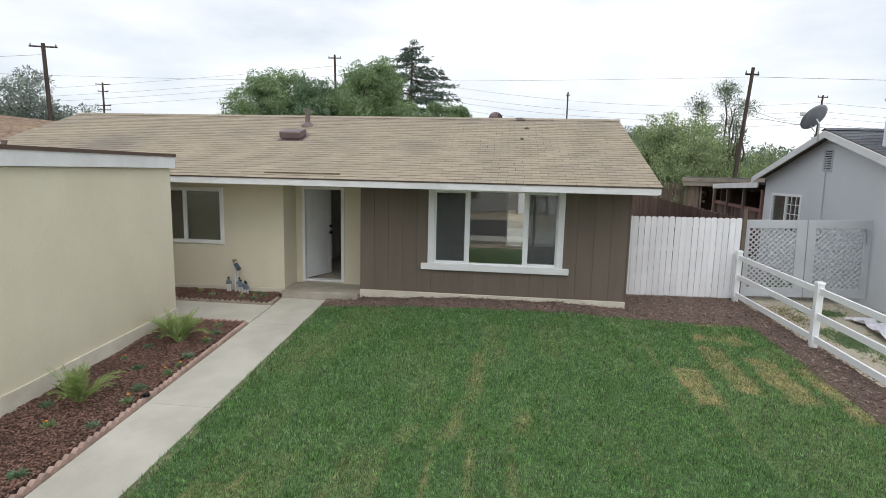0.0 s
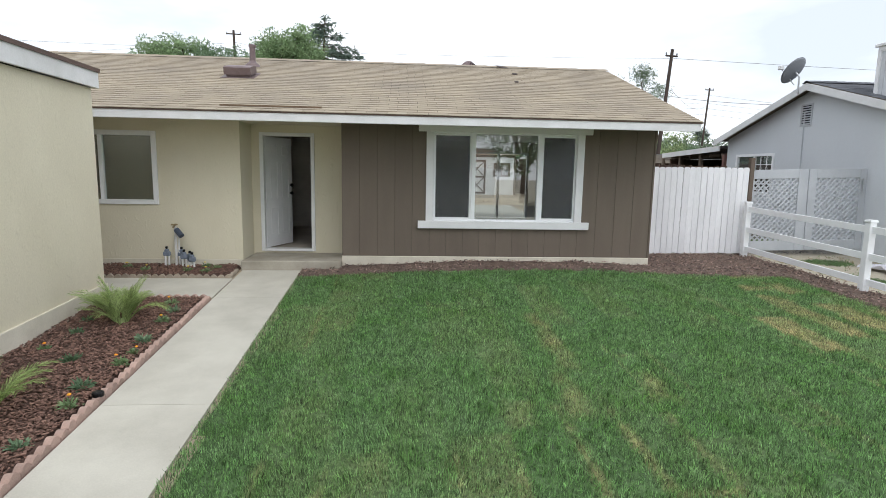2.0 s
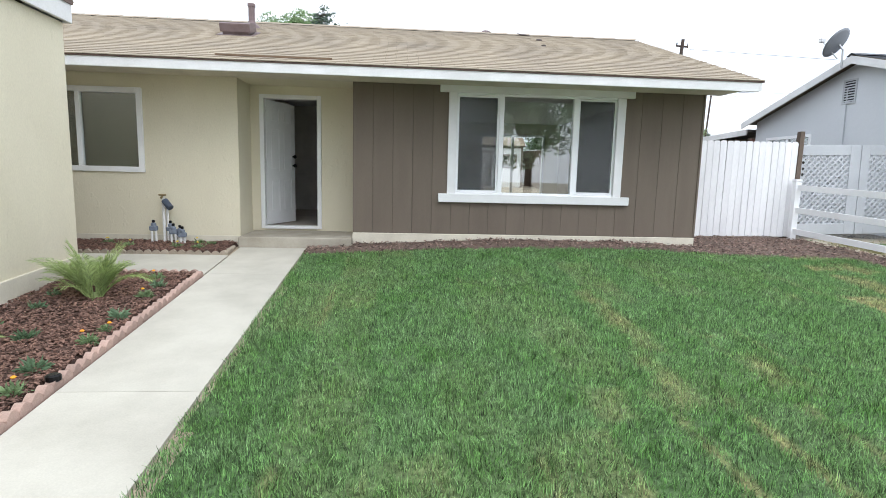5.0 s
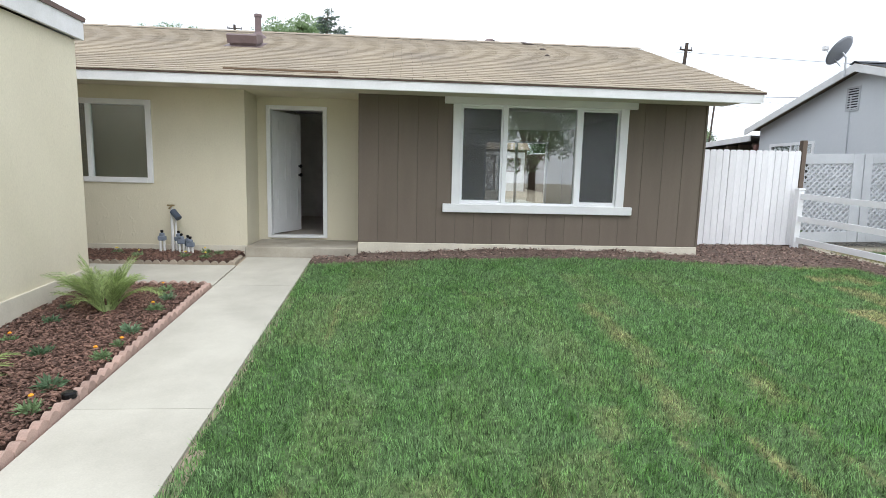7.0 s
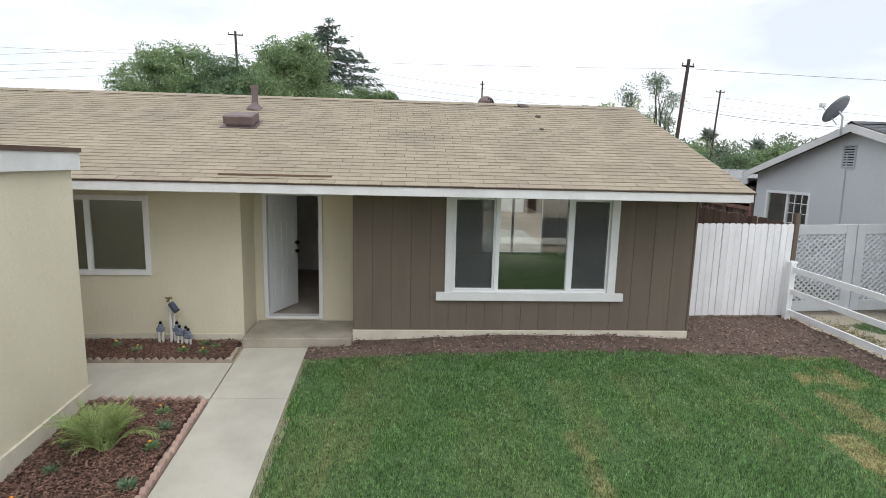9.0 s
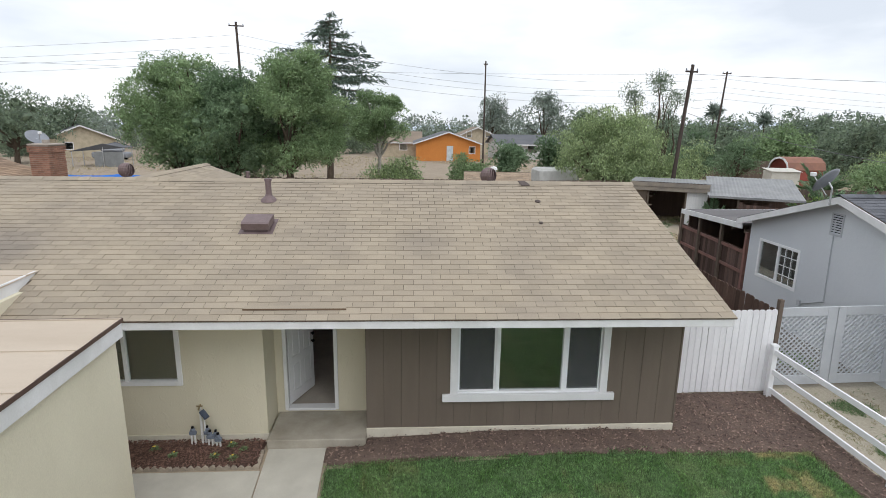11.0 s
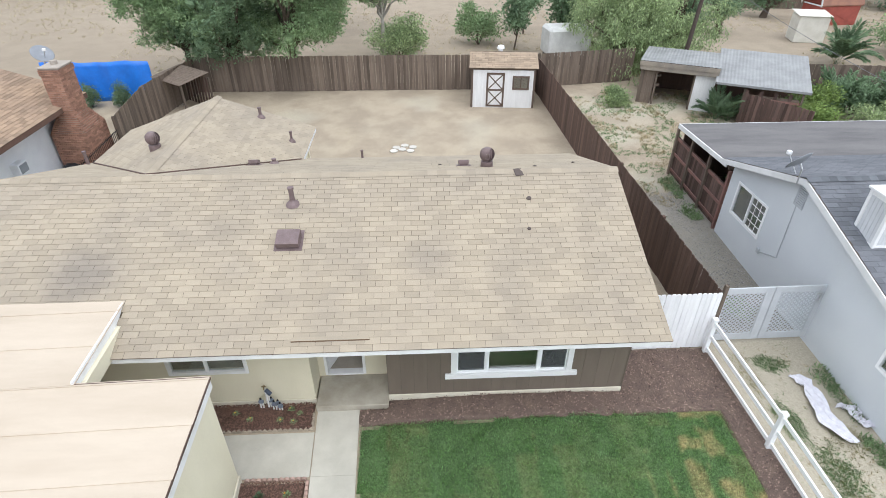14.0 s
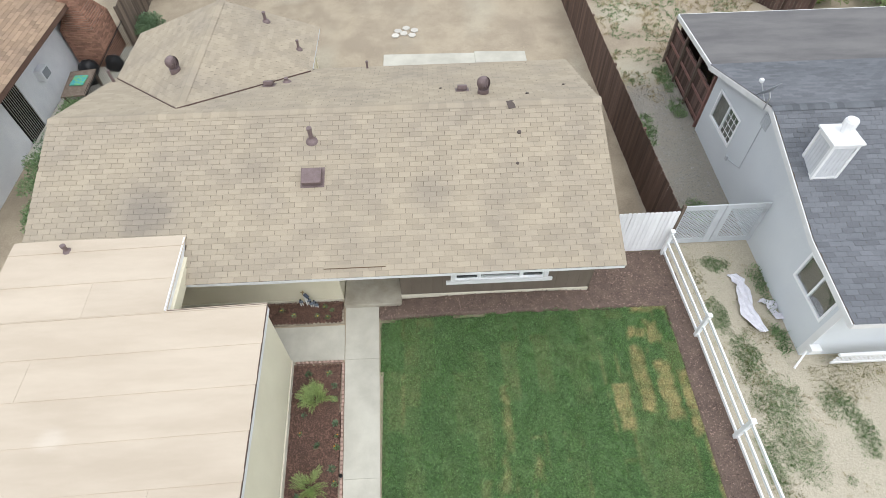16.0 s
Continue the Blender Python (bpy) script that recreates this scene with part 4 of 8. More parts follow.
# ---------------------------------------------------------------- fences
def dog_ear(name, w, d, h, material, cut=0.03):
    me = bpy.data.meshes.new(name)
    b = prismed([(-w / 2, 0, 0), (w / 2, 0, 0), (w / 2, 0, h - cut), (w / 2 - cut, 0, h), (-w / 2 + cut, 0, h), (-w / 2, 0, h - cut)], (0, d, 0))
    b.to_mesh(me)
    b.free()
    me.materials.append(material)
    return me


def board_fence(points, h, material, label, w=0.14, gap=0.006, name="board_fence", posts=2.4, rails=True, side=1, post_mat=None, seed=1, cut=0.03, group=""):
    """Upright boards along a line of points, with rails and posts on one side."""
    rs = np.random.RandomState(seed)
    t = thing(name, (points[0][0], points[0][1], ground_z(*points[0])), label=label, category="fence", group=group)
    base = t.matrix_basis.inverted()
    me = dog_ear("fence_board", w, 0.018, h, material, cut)
    for (x0, y0), (x1, y1) in zip(points, points[1:]):
        ln = math.hypot(x1 - x0, y1 - y0)
        ang = math.degrees(math.atan2(y1 - y0, x1 - x0))
        n = int(ln / (w + gap))
        for i in range(n):
            f = (i + 0.5) / n
            x, y = x0 + (x1 - x0) * f, y0 + (y1 - y0) * f
            piece("fence_board", me, t, base @ pose(x, y, ground_z(x, y) + 0.02 + rs.uniform(-0.015, 0.015), 0, rs.uniform(-0.6, 0.6), ang))
        if rails:
            for z in (0.35, h - 0.35):
                zz0, zz1 = ground_z(x0, y0) + z, ground_z(x1, y1) + z
                b = bmesh.new()
                tube(b, (0, 0, 0), (ln, 0, zz1 - zz0), 0.035, n=4)
                o = part("rail", b, material, t)
                o.matrix_basis = base @ pose(x0, y0, zz0, 0, 0, ang) @ pose(0, side * 0.05, 0)
        k = max(1, round(ln / posts))
        pm = board_mesh("post", 0.09, 0.09, h - 0.02, post_mat or material)
        for i in range(k + 1):
            f = i / k
            x, y = x0 + (x1 - x0) * f, y0 + (y1 - y0) * f
            piece("post", pm, t, base @ pose(x, y, ground_z(x, y), 0, 0, ang) @ pose(0, 0.02 if side > 0 else -0.10, 0))
    return t


# white picket fence between the house and the neighbour's side
wf = thing("picket_fence", (5.30, 1.25, 0.0), label="white painted board fence beside the house", category="fence")
picket = bpy.data.meshes.new("picket")
b = bmesh.new()
prof = [(-0.0565, 0, 0), (0.0565, 0, 0), (0.0565, 0, 1.672), (0.040, 0, 1.695), (0.034, 0, 1.70), (-0.034, 0, 1.70), (-0.040, 0, 1.695), (-0.0565, 0, 1.672)]
prism(b, prof, (0, 0.02, 0))
b.to_mesh(picket)
b.free()
picket.materials.append(WHITE_FENCE)
rs = np.random.RandomState(3)
for i in range(20):
    piece("picket", picket, wf, pose(0.120 + 0.1215 * i, rs.uniform(-0.004, 0.004), 0.022 + 0.001 * i + rs.uniform(-0.006, 0.006), 0, rs.uniform(-0.15, 0.15), 0))
for z in (0.35, 1.0, 1.5):
    part("rail", boxed(0.0, 0.026, z, 2.48, 0.06, z + 0.09), WHITE_FENCE, wf)
part("post", boxed(2.505, 0.0, -0.08, 2.585, 0.09, 1.93), FENCE_WOOD, wf, "weathered brown wooden post")
part("post", boxed(0.0, 0.062, -0.05, 0.09, 0.15, 1.7), FENCE_WOOD, wf)

# white three-rail fence along the lot line
RAIL_PTS = [(7.74, 1.12), (7.90, -1.56), (8.00, -4.26), (8.12, -6.95)]
rf = thing("rail_fence", (7.70, 1.10, ground_z(7.7, 1.1)), label="white vinyl three-rail fence with capped posts", category="fence")
base = rf.matrix_basis.inverted()
for i, (x, y) in enumerate(RAIL_PTS):
    g = ground_z(x, y)
    p = part("post", boxed(-0.052, -0.052, -0.05, 0.052, 0.052, 1.085, 0.006), VINYL, rf)
    p.matrix_basis = base @ pose(x, y, g, 0, 0, -3.4)
    b = bmesh.new()
    box(b, -0.062, -0.062, 1.085, 0.062, 0.062, 1.11, 0.004)
    prism(b, [(-0.055, -0.055, 1.11), (0.055, -0.055, 1.11), (0.055, 0.055, 1.11), (-0.055, 0.055, 1.11)], (0, 0, 0.014))
    part("post_cap", b, VINYL, p)
for (x0, y0), (x1, y1) in zip(RAIL_PTS, RAIL_PTS[1:]):
    ln = math.hypot(x1 - x0, y1 - y0)
    ang = math.degrees(math.atan2(y1 - y0, x1 - x0))
    for z in (0.15, 0.53, 0.93):
        g0, g1 = ground_z(x0, y0), ground_z(x1, y1)
        o = part("rail", prismed([(0.0, -0.02, 0), (0.0, 0.02, 0), (0.0, 0.02, 0.098), (0.0, -0.02, 0.098)], (ln, 0, g1 - g0)), VINYL, rf)
        o.matrix_basis = base @ pose(x0, y0, g0 + z, 0, 0, ang)

# grey double gate with lattice panels
gate = thing("lattice_gate", (7.96, 1.44, 0.06), -1.2, label="grey painted double gate with diagonal lattice panels", category="gate")


def lattice(parent, x0, x1, z0, z1, y, pitch_=0.111, w=0.028, material=None, thick=0.012):
    """Crossed slats at 45 degrees, cut to the opening."""
    for s, yy in ((1, y), (-1, y + thick)):
        c = -(z1 - z0) if s > 0 else 0.0
        k = (x0 - (z1 - z0)) if s > 0 else x0
        end = x1 if s > 0 else x1 + (z1 - z0)
        while k < end:
            # the line x = k + s * (z - z0)
            za = max(z0, z0 + s * (x0 - k)) if s > 0 else max(z0, z0 + (k - x1))
            zb = min(z1, z0 + (x1 - k)) if s > 0 else min(z1, z0 + (k - x0))
            if zb - za > 0.05:
                xa, xb = k + s * (za - z0), k + s * (zb - z0)
                d = w * 0.7071
                part("slat", prismed([(xa - d, yy, za), (xa + d, yy, za), (xb + d, yy, zb), (xb - d, yy, zb)], (0, thick, 0)), material, parent)
            k += pitch_


gate.matrix_basis = pose(7.96, 1.44, 0.06, 0, -1.8, -1.2)
GH = 1.64
for x0, x1 in ((0.0, 1.235), (1.25, 2.46)):
    b = bmesh.new()
    wl, wr = (0.12, 0.20) if x0 == 0 else (0.16, 0.14)
    box(b, x0, 0, 0.0, x0 + wl, 0.04, GH, 0.004)
    box(b, x1 - wr, 0, 0.0, x1, 0.04, GH, 0.004)
    box(b, x0 + wl, 0.002, 0.0, x1 - wr, 0.038, 0.20, 0.004)
    box(b, x0 + wl, 0.002, GH - 0.18, x1 - wr, 0.038, GH, 0.004)
    lf = part("leaf", b, GREY_PAINT, gate)
    lattice(lf, x0 + wl, x1 - wr, 0.20, GH - 0.18, 0.012, material=GREY_PAINT)
part("latch", tubed((2.36, -0.03, 1.15), (2.36, -0.03, 1.45), 0.012), CHROME, gate)
part("latch", tubed((2.24, -0.03, 1.42), (2.42, -0.03, 1.42), 0.010), CHROME, gate)

board_fence([(7.80, 1.36), (7.50, 8.0), (6.98, 20.3)], 1.75, FENCE_DARK, "dark stained board fence along the side yard", side=-1, posts=3.2, seed=11)
board_fence([(6.98, 20.3), (-10.6, 20.5)], 1.80, FENCE_WOOD, "weathered grey-brown board fence at the back of the yard", w=0.15, seed=12, side=-1)
board_fence([(-10.6, 20.5), (-11.4, 16.2), (-11.1, 12.8)], 1.75, FENCE_WOOD, "weathered leaning board fence between the back yards", seed=13, side=-1)
board_fence([(7.0, 20.5), (12.6, 21.5)], 1.75, FENCE_WOOD, "weathered board fence behind the sandy lot", seed=14)
board_fence([(15.35, 14.9), (17.1, 12.7)], 1.5, FENCE_RED, "faded red and brown board fence in the next lot", seed=15, w=0.13)
board_fence([(22.0, 43.0), (36.0, 41.5)], 1.8, FENCE_WOOD, "weathered board fence across the dry field", seed=17, w=0.24)
board_fence([(18.5, 18.5), (30.0, 17.0)], 1.7, FENCE_WOOD, "weathered board fence far behind the next lot", seed=16, w=0.2)

# black iron fence by the rear wing
iron = thing("iron_fence", (-10.9, 8.0, ground_z(-10.9, 8.0)), label="black iron picket fence in the side yard", category="fence")
bar = bpy.data.meshes.new("bar")
b = tubed((0, 0, 0), (0, 0, 1.4), 0.012, n=6)
b.to_mesh(bar)
b.free()
bar.materials.append(BLACK)
for i in range(38):
    piece("bar", bar, iron, pose(-0.005 * i, 0.125 * i, 0.0))
for z in (0.15, 1.25):
    part("rail", tubed((0, 0, z), (-0.19, 4.7, z + 0.1), 0.018, n=6), BLACK, iron)

# ---------------------------------------------------------------- the garden shed
ang = math.degrees(math.atan2(17.45 - 17.75, 3.03))
shed = thing("garden_shed", (3.40, 17.72, 0.42), ang, label="small white garden shed with brown trim and a crossed door", category="shed")
SH_W, SH_D, SH_H = 3.03, 2.3, 1.95
TRIM_BROWN = mat("brown_trim", (0.13, 0.095, 0.075), (0.11, 0.08, 0.065), rough=0.8)
SHED_WHITE = mat("shed_white", (0.74, 0.74, 0.74), (0.66, 0.66, 0.66), scale=2, fine=30, rough=0.8, bump=0.2, stretch=(5, 5, 0.4))
bm = bmesh.new()
wall_with_holes(bm, "x", 0.0, 0.06, 0.0, SH_W, 0.0, SH_H, [(0.72, 1.58, 0.08, 1.72), (2.02, 2.70, 0.98, 1.52)])
box(bm, 0.0, 0.06, 0.0, 0.06, SH_D, SH_H)
box(bm, SH_W - 0.06, 0.06, 0.0, SH_W, SH_D, SH_H)
box(bm, 0.06, SH_D - 0.06, 0.0, SH_W - 0.06, SH_D, SH_H)
for x in (0.0, SH_W - 0.05):
    prism(bm, [(x, 0, SH_H), (x, SH_D, SH_H), (x, SH_D / 2, SH_H + 0.42)], (0.05, 0, 0))
part("wall", bm, SHED_WHITE, shed, "white painted plywood wall")
for x in (-0.012, SH_W - 0.078):
    part("corner_trim", boxed(x, -0.022, 0, x + 0.09, -0.002, SH_H), TRIM_BROWN, shed)
part("head_trim", boxed(0.08, -0.022, SH_H - 0.10, SH_W - 0.08, -0.002, SH_H), TRIM_BROWN, shed)
for y0, y1 in ((-0.001, 0.08), (SH_D - 0.1, SH_D)):
    part("corner_trim", boxed(-0.022, y0, 0, -0.002, y1, SH_H), TRIM_BROWN, shed)
sd = part("door", boxed(0.74, 0.0, 0.09, 1.56, 0.035, 1.71), SHED_WHITE, shed, "white door with a brown cross brace")
bm = bmesh.new()
frame_bars(bm, 0.72, 1.58, -0.022, -0.001, 0.08, 1.72, 0.09, 0.0)
box(bm, 0.81, -0.022, 0.86, 1.49, -0.001, 0.94)
for z0, z1 in ((0.17, 0.86), (0.94, 1.63)):
    for a, c in ((0.81, 1.49), (1.49, 0.81)):
        prism(bm, [(a - 0.035, -0.02, z0), (a + 0.035, -0.02, z0), (c + 0.035, -0.02, z1), (c - 0.035, -0.02, z1)], (0, 0.017, 0))
part("cross_brace", bm, TRIM_BROWN, sd)
bm = bmesh.new()
frame_bars(bm, 1.96, 2.76, -0.022, 0.05, 0.92, 1.58, 0.075, 0.0)
box(bm, 2.34, -0.012, 0.995, 2.38, 0.03, 1.505)
w_ = part("window", bm, TRIM_BROWN, shed)
pane(w_, 2.03, 2.69, 0.02, 0.99, 1.51)
SHED_ROOF = mat("shed_shingle", (0.35, 0.27, 0.195), (0.29, 0.225, 0.165), scale=2, fine=80, rough=0.95, bump=0.4, vary=0.14, rnd="island", rnd_amt=0.16)
for s in (0, 1):
    y0, y1 = (-0.12, SH_D / 2) if s == 0 else (SH_D + 0.12, SH_D / 2)
    z0, z1 = SH_H - 0.02, SH_H + 0.44
    part("roof", prismed([(-0.12, y0, z0), (-0.12, y1, z1), (-0.12, y1, z1 + 0.04), (-0.12, y0, z0 + 0.04)], (SH_W + 0.24, 0, 0)), FELT, shed, "tan shingle roof")
    r_ = shed.children[-1]
    up = Vector((0, y1 - y0, z1 - z0)).normalized()
    ax = Vector((1, 0, 0)) if s == 0 else Vector((-1, 0, 0))
    o = Vector((-0.12 if s == 0 else SH_W + 0.12, y0, z0 + 0.042))
    ob = new("shingles", lay_tabs(slope_rows(o, ax, up, SH_W + 0.24, math.hypot(y1 - y0, z1 - z0), seed=20 + s), SHED_ROOF))
    ob.parent = r_
    tagged(ob, kind="stuff")
tank = thing("roof_vent", (4.9, 18.9, 2.78), label="small white round vent behind the shed roof", category="vent")
part("cap", lathed([(0.12, 0), (0.12, 0.15), (0.19, 0.16), (0.16, 0.28), (0.05, 0.32)], (0, 0, 0), 14), WHITE, tank)

# ---------------------------------------------------------------- the grey house next door
NX, NG = 10.45, 0.05
nb = thing("grey_house", (NX, 2.0, NG), label="grey stucco house with a charcoal shingle roof and white trim", category="house")
nb.matrix_basis = Matrix.Identity(4)
N_RY, N_RZ, N_BY, N_FY = 3.08, 3.71, 6.66, -2.75
N_S = 0.305


def n_roof_z(y):
    if y >= N_RY:
        return N_RZ - N_S * (y - N_RY)
    if y >= -0.55:
        return N_RZ - N_S * (N_RY - y)
    return N_RZ - N_S * (N_RY + 0.55) - 0.11 * (-0.55 - y)


NR0, NR1 = 10.15, 24.0
wall_part("wall", GREY_STUCCO, nb, "grey stucco gable wall", "y", NX, NX + 0.15, -2.25, 6.45, -0.3, 2.26, [(4.40, 5.95, 1.15, 2.14), (-1.95, -0.55, 1.10, 2.02)])
part("gable", prismed([(NX, -2.25, 2.26), (NX, 6.45, 2.26), (NX, 6.45, n_roof_z(6.45) - 0.06), (NX, N_RY, N_RZ - 0.06), (NX, -0.55, n_roof_z(-0.55) - 0.06), (NX, -2.25, n_roof_z(-2.25) - 0.06)], (0.15, 0, 0)), GREY_STUCCO, nb)
part("wall", boxed(NX + 0.15, -2.25, -0.3, 20, -2.10, 2.26), GREY_STUCCO, nb)
part("wall", boxed(NX + 0.15, 6.30, -0.1, 20, 6.45, 2.4), GREY_STUCCO, nb)
for (ya, yb) in ((N_RY, N_BY), (N_RY, -0.55), (-0.55, N_FY)):
    za, zb = n_roof_z(ya), n_roof_z(yb)
    part("roof", prismed([(NR0, ya, za - 0.04), (NR0, yb, zb - 0.04), (NR0, yb, zb), (NR0, ya, za)], (NR1 - NR0, 0, 0)), FELT, nb, "charcoal shingle roof")
    r_ = nb.children[-1]
    part("rake_board", prismed([(NR0 - 0.03, ya, za - 0.17), (NR0 - 0.03, yb, zb - 0.17), (NR0 - 0.03, yb, zb - 0.01), (NR0 - 0.03, ya, za - 0.01)], (0.03, 0, 0)), FASCIA, nb, "white rake board")
    if yb < ya:
        o, ax = Vector((NR0, yb, zb + 0.003)), Vector((1, 0, 0))
    else:
        o, ax = Vector((NR1, yb, zb + 0.003)), Vector((-1, 0, 0))
    up = Vector((0, ya - yb, za - zb)).normalized()
    tabs = slope_rows(o, ax, up, NR1 - NR0, math.hypot(ya - yb, za - zb) + 0.13 * (yb < -1), seed=31, keep=lambda q: q.x < 19)
    ob = new("shingles", lay_tabs(tabs, DARK_SHINGLE))
    ob.parent = r_
    tagged(ob, kind="stuff")
DARK_CAP = mat("charcoal_cap", (0.13, 0.138, 0.152), rough=0.95, rnd="object", rnd_amt=0.25, fine=120, bump=0.4)
cap2 = cap_mesh(0.34, 0.14)
cap2.materials[0] = DARK_CAP
for i in range(44):
    piece("ridge_cap", cap2, nb, pose(NR0 + 0.3 + 0.2 * i, N_RY, N_RZ + 0.03, 0, 0, 90))
part("front_fascia", boxed(NR0, N_FY - 0.03, n_roof_z(N_FY) - 0.17, NR1, N_FY, n_roof_z(N_FY) - 0.01), FASCIA, nb)


# an unlit room's darkness, put into the colour of a flat panel
DUSK = mat("painted_room_dark", (0.06, 0.06, 0.062), (0.10, 0.095, 0.09), scale=1.2, rough=0.95, bump=0)


SHEER = mat("sheer_blind", (0.20, 0.205, 0.20), (0.12, 0.125, 0.125), scale=1.6, rough=0.95, bump=0)


def side_window(parent, x, y0, y1, z0, z1, grid=None, label=""):
    """A white-framed window in a wall that faces -x."""
    b = bmesh.new()
    for a, c, d, e in ((y0 - 0.03, y0 + 0.04, z0 - 0.04, z1 + 0.04), (y1 - 0.04, y1 + 0.03, z0 - 0.04, z1 + 0.04)):
        box(b, x - 0.02, a, d, x + 0.06, c, e)
    for d, e in ((z0 - 0.04, z0 + 0.03), (z1 - 0.03, z1 + 0.04)):
        box(b, x - 0.02, y0 + 0.04, d, x + 0.06, y1 - 0.04, e)
    ym = (y0 + y1) / 2
    box(b, x - 0.01, ym - 0.03, z0 + 0.03, x + 0.05, ym + 0.03, z1 - 0.03)
    wn_ = part("window", b, VINYL, parent, label)
    if grid:
        b = bmesh.new()
        a, c = grid
        for k in (1, 2):
            yy = a + (c - a) * k / 3
            box(b, x + 0.002, yy - 0.009, z0 + 0.03, x + 0.012, yy + 0.009, z1 - 0.03)
        for k in (1, 2, 3):
            zz = z0 + (z1 - z0) * k / 4
            box(b, x + 0.002, a, zz - 0.009, x + 0.012, c, zz + 0.009)
        part("muntin", b, VINYL, wn_)
    o = part("pane", boxed(x + 0.02, y0 + 0.03, z0 + 0.02, x + 0.026, y1 - 0.03, z1 - 0.02), GLASS, wn_)
    o.visible_shadow = False
    # flat panel close behind the glass; the DUSK one paints the room dark
    part("blind", boxed(x + 0.045, y0 + 0.03, z0 + 0.02, x + 0.05, y1 - 0.03, z1 - 0.02), SHEER if grid else DUSK, wn_)
    return wn_


side_window(nb, NX, 4.40, 5.95, 1.15, 2.14, (4.43, 5.15), "white sliding window with a grid in one half")
side_window(nb, NX, -1.95, -0.55, 1.10, 2.02, None, "white framed window")
gv = wall_part("gable_vent", GREY_PAINT, nb, "louvred gable vent", "y", NX - 0.024, NX + 0.0, 3.20, 3.56, 2.76, 3.28, [(3.235, 3.525, 2.795, 3.245)])
part("backing", boxed(NX - 0.006, 3.235, 2.795, NX - 0.002, 3.525, 3.245), SCREEN, gv)
for i in range(8):
    part("slat", prismed([(NX - 0.028, 3.236, 2.80 + 0.056 * i), (NX - 0.008, 3.236, 2.825 + 0.056 * i), (NX - 0.008, 3.236, 2.833 + 0.056 * i), (NX - 0.028, 3.236, 2.808 + 0.056 * i)], (0, 0.288, 0)), GREY_PAINT, gv)
part("conduit", tubed((NX - 0.015, 3.44, 3.1), (NX - 0.015, 3.38, 1.18), 0.014, n=6), GREY_PAINT, nb)
part("conduit", tubed((NX - 0.015, 3.38, 1.18), (NX - 0.015, 4.12, 0.88), 0.014, n=6), GREY_PAINT, nb)
part("outlet_box", boxed(NX - 0.05, 4.08, 0.83, NX - 0.002, 4.19, 0.98, bevel=0.006), GREY_PAINT, nb)
part("corner_trim", boxed(NX - 0.02, -2.28, -0.1, NX + 0.0, -2.10, 2.2), WHITE, nb)
part("base_trim", boxed(NX - 0.06, -2.45, 0.30, NX + 0.2, -2.26, 0.45), WHITE, nb)
pl = part("porch_skirt", boxed(11.0, -2.62, 0.02, 16.0, -2.58, 0.10), WHITE, nb, "white lattice skirt under the front porch")
lattice(pl, 11.0, 14.0, 0.10, 0.42, -2.61, 0.12, 0.03, WHITE)
part("porch_rail", boxed(11.0, -2.64, 0.42, 16.0, -2.56, 0.50), WHITE, nb)
part("downspout", tubed((NX - 0.06, -2.35, 0.25), (NX - 0.36, -2.66, -0.06), 0.026, n=8), WHITE, nb)

# its chimney of white boards
ch = thing("chimney", (10.86, 1.33, 2.97), label="white boarded chimney box with a round metal cap", category="chimney")
CHIM = mat("pale_grey_boards", (0.60, 0.61, 0.63), (0.54, 0.55, 0.57), scale=3, rough=0.7, bump=0.1, vary=0.04)
part("core", boxed(-0.31, -0.31, -0.15, 0.31, 0.31, 1.22), CHIM, ch, "pale grey board panels")
for i in range(5):
    for a_ in (0, 90, 180, 270):
        o = part("panel_board", boxed(-0.265 + 0.107 * i, -0.322, -0.1, -0.165 + 0.107 * i, -0.305, 1.2, 0.002), CHIM, ch)
        o.matrix_basis = pose(0, 0, 0, 0, 0, a_)
for x in (-0.345, 0.265):
    for y in (-0.345, 0.265):
        part("corner_board", boxed(x, y, -0.15, x + 0.08, y + 0.08, 1.22, 0.004), WHITE, ch)
for a_ in (0, 90, 180, 270):
    for z in (0.0, 1.12):
        o = part("band", boxed(-0.263, -0.34, z + 0.07 * (z < 1), 0.263, -0.323, z + 0.10 + 0.07 * (z < 1)), WHITE, ch)
        o.matrix_basis = pose(0, 0, 0, 0, 0, a_)
part("top", boxed(-0.39, -0.39, 1.22, 0.39, 0.39, 1.28, 0.01), WHITE, ch)
cp = part("flue", lathed([(0.10, 1.28), (0.10, 1.42), (0.15, 1.44), (0.15, 1.60), (0.13, 1.65), (0.03, 1.67)], (0.09, 0.09, 0), 18), WHITE, ch)
for i in range(12):
    part("flue_rib", boxed(0.146, -0.012, 1.45, 0.160, 0.012, 1.60), WHITE, cp).matrix_basis = pose(0.09, 0.09, 0, 0, 0, 30 * i)

# satellite dish on its rake
DISH = mat("grey_dish", (0.26, 0.275, 0.30), rough=0.6, bump=0.02)


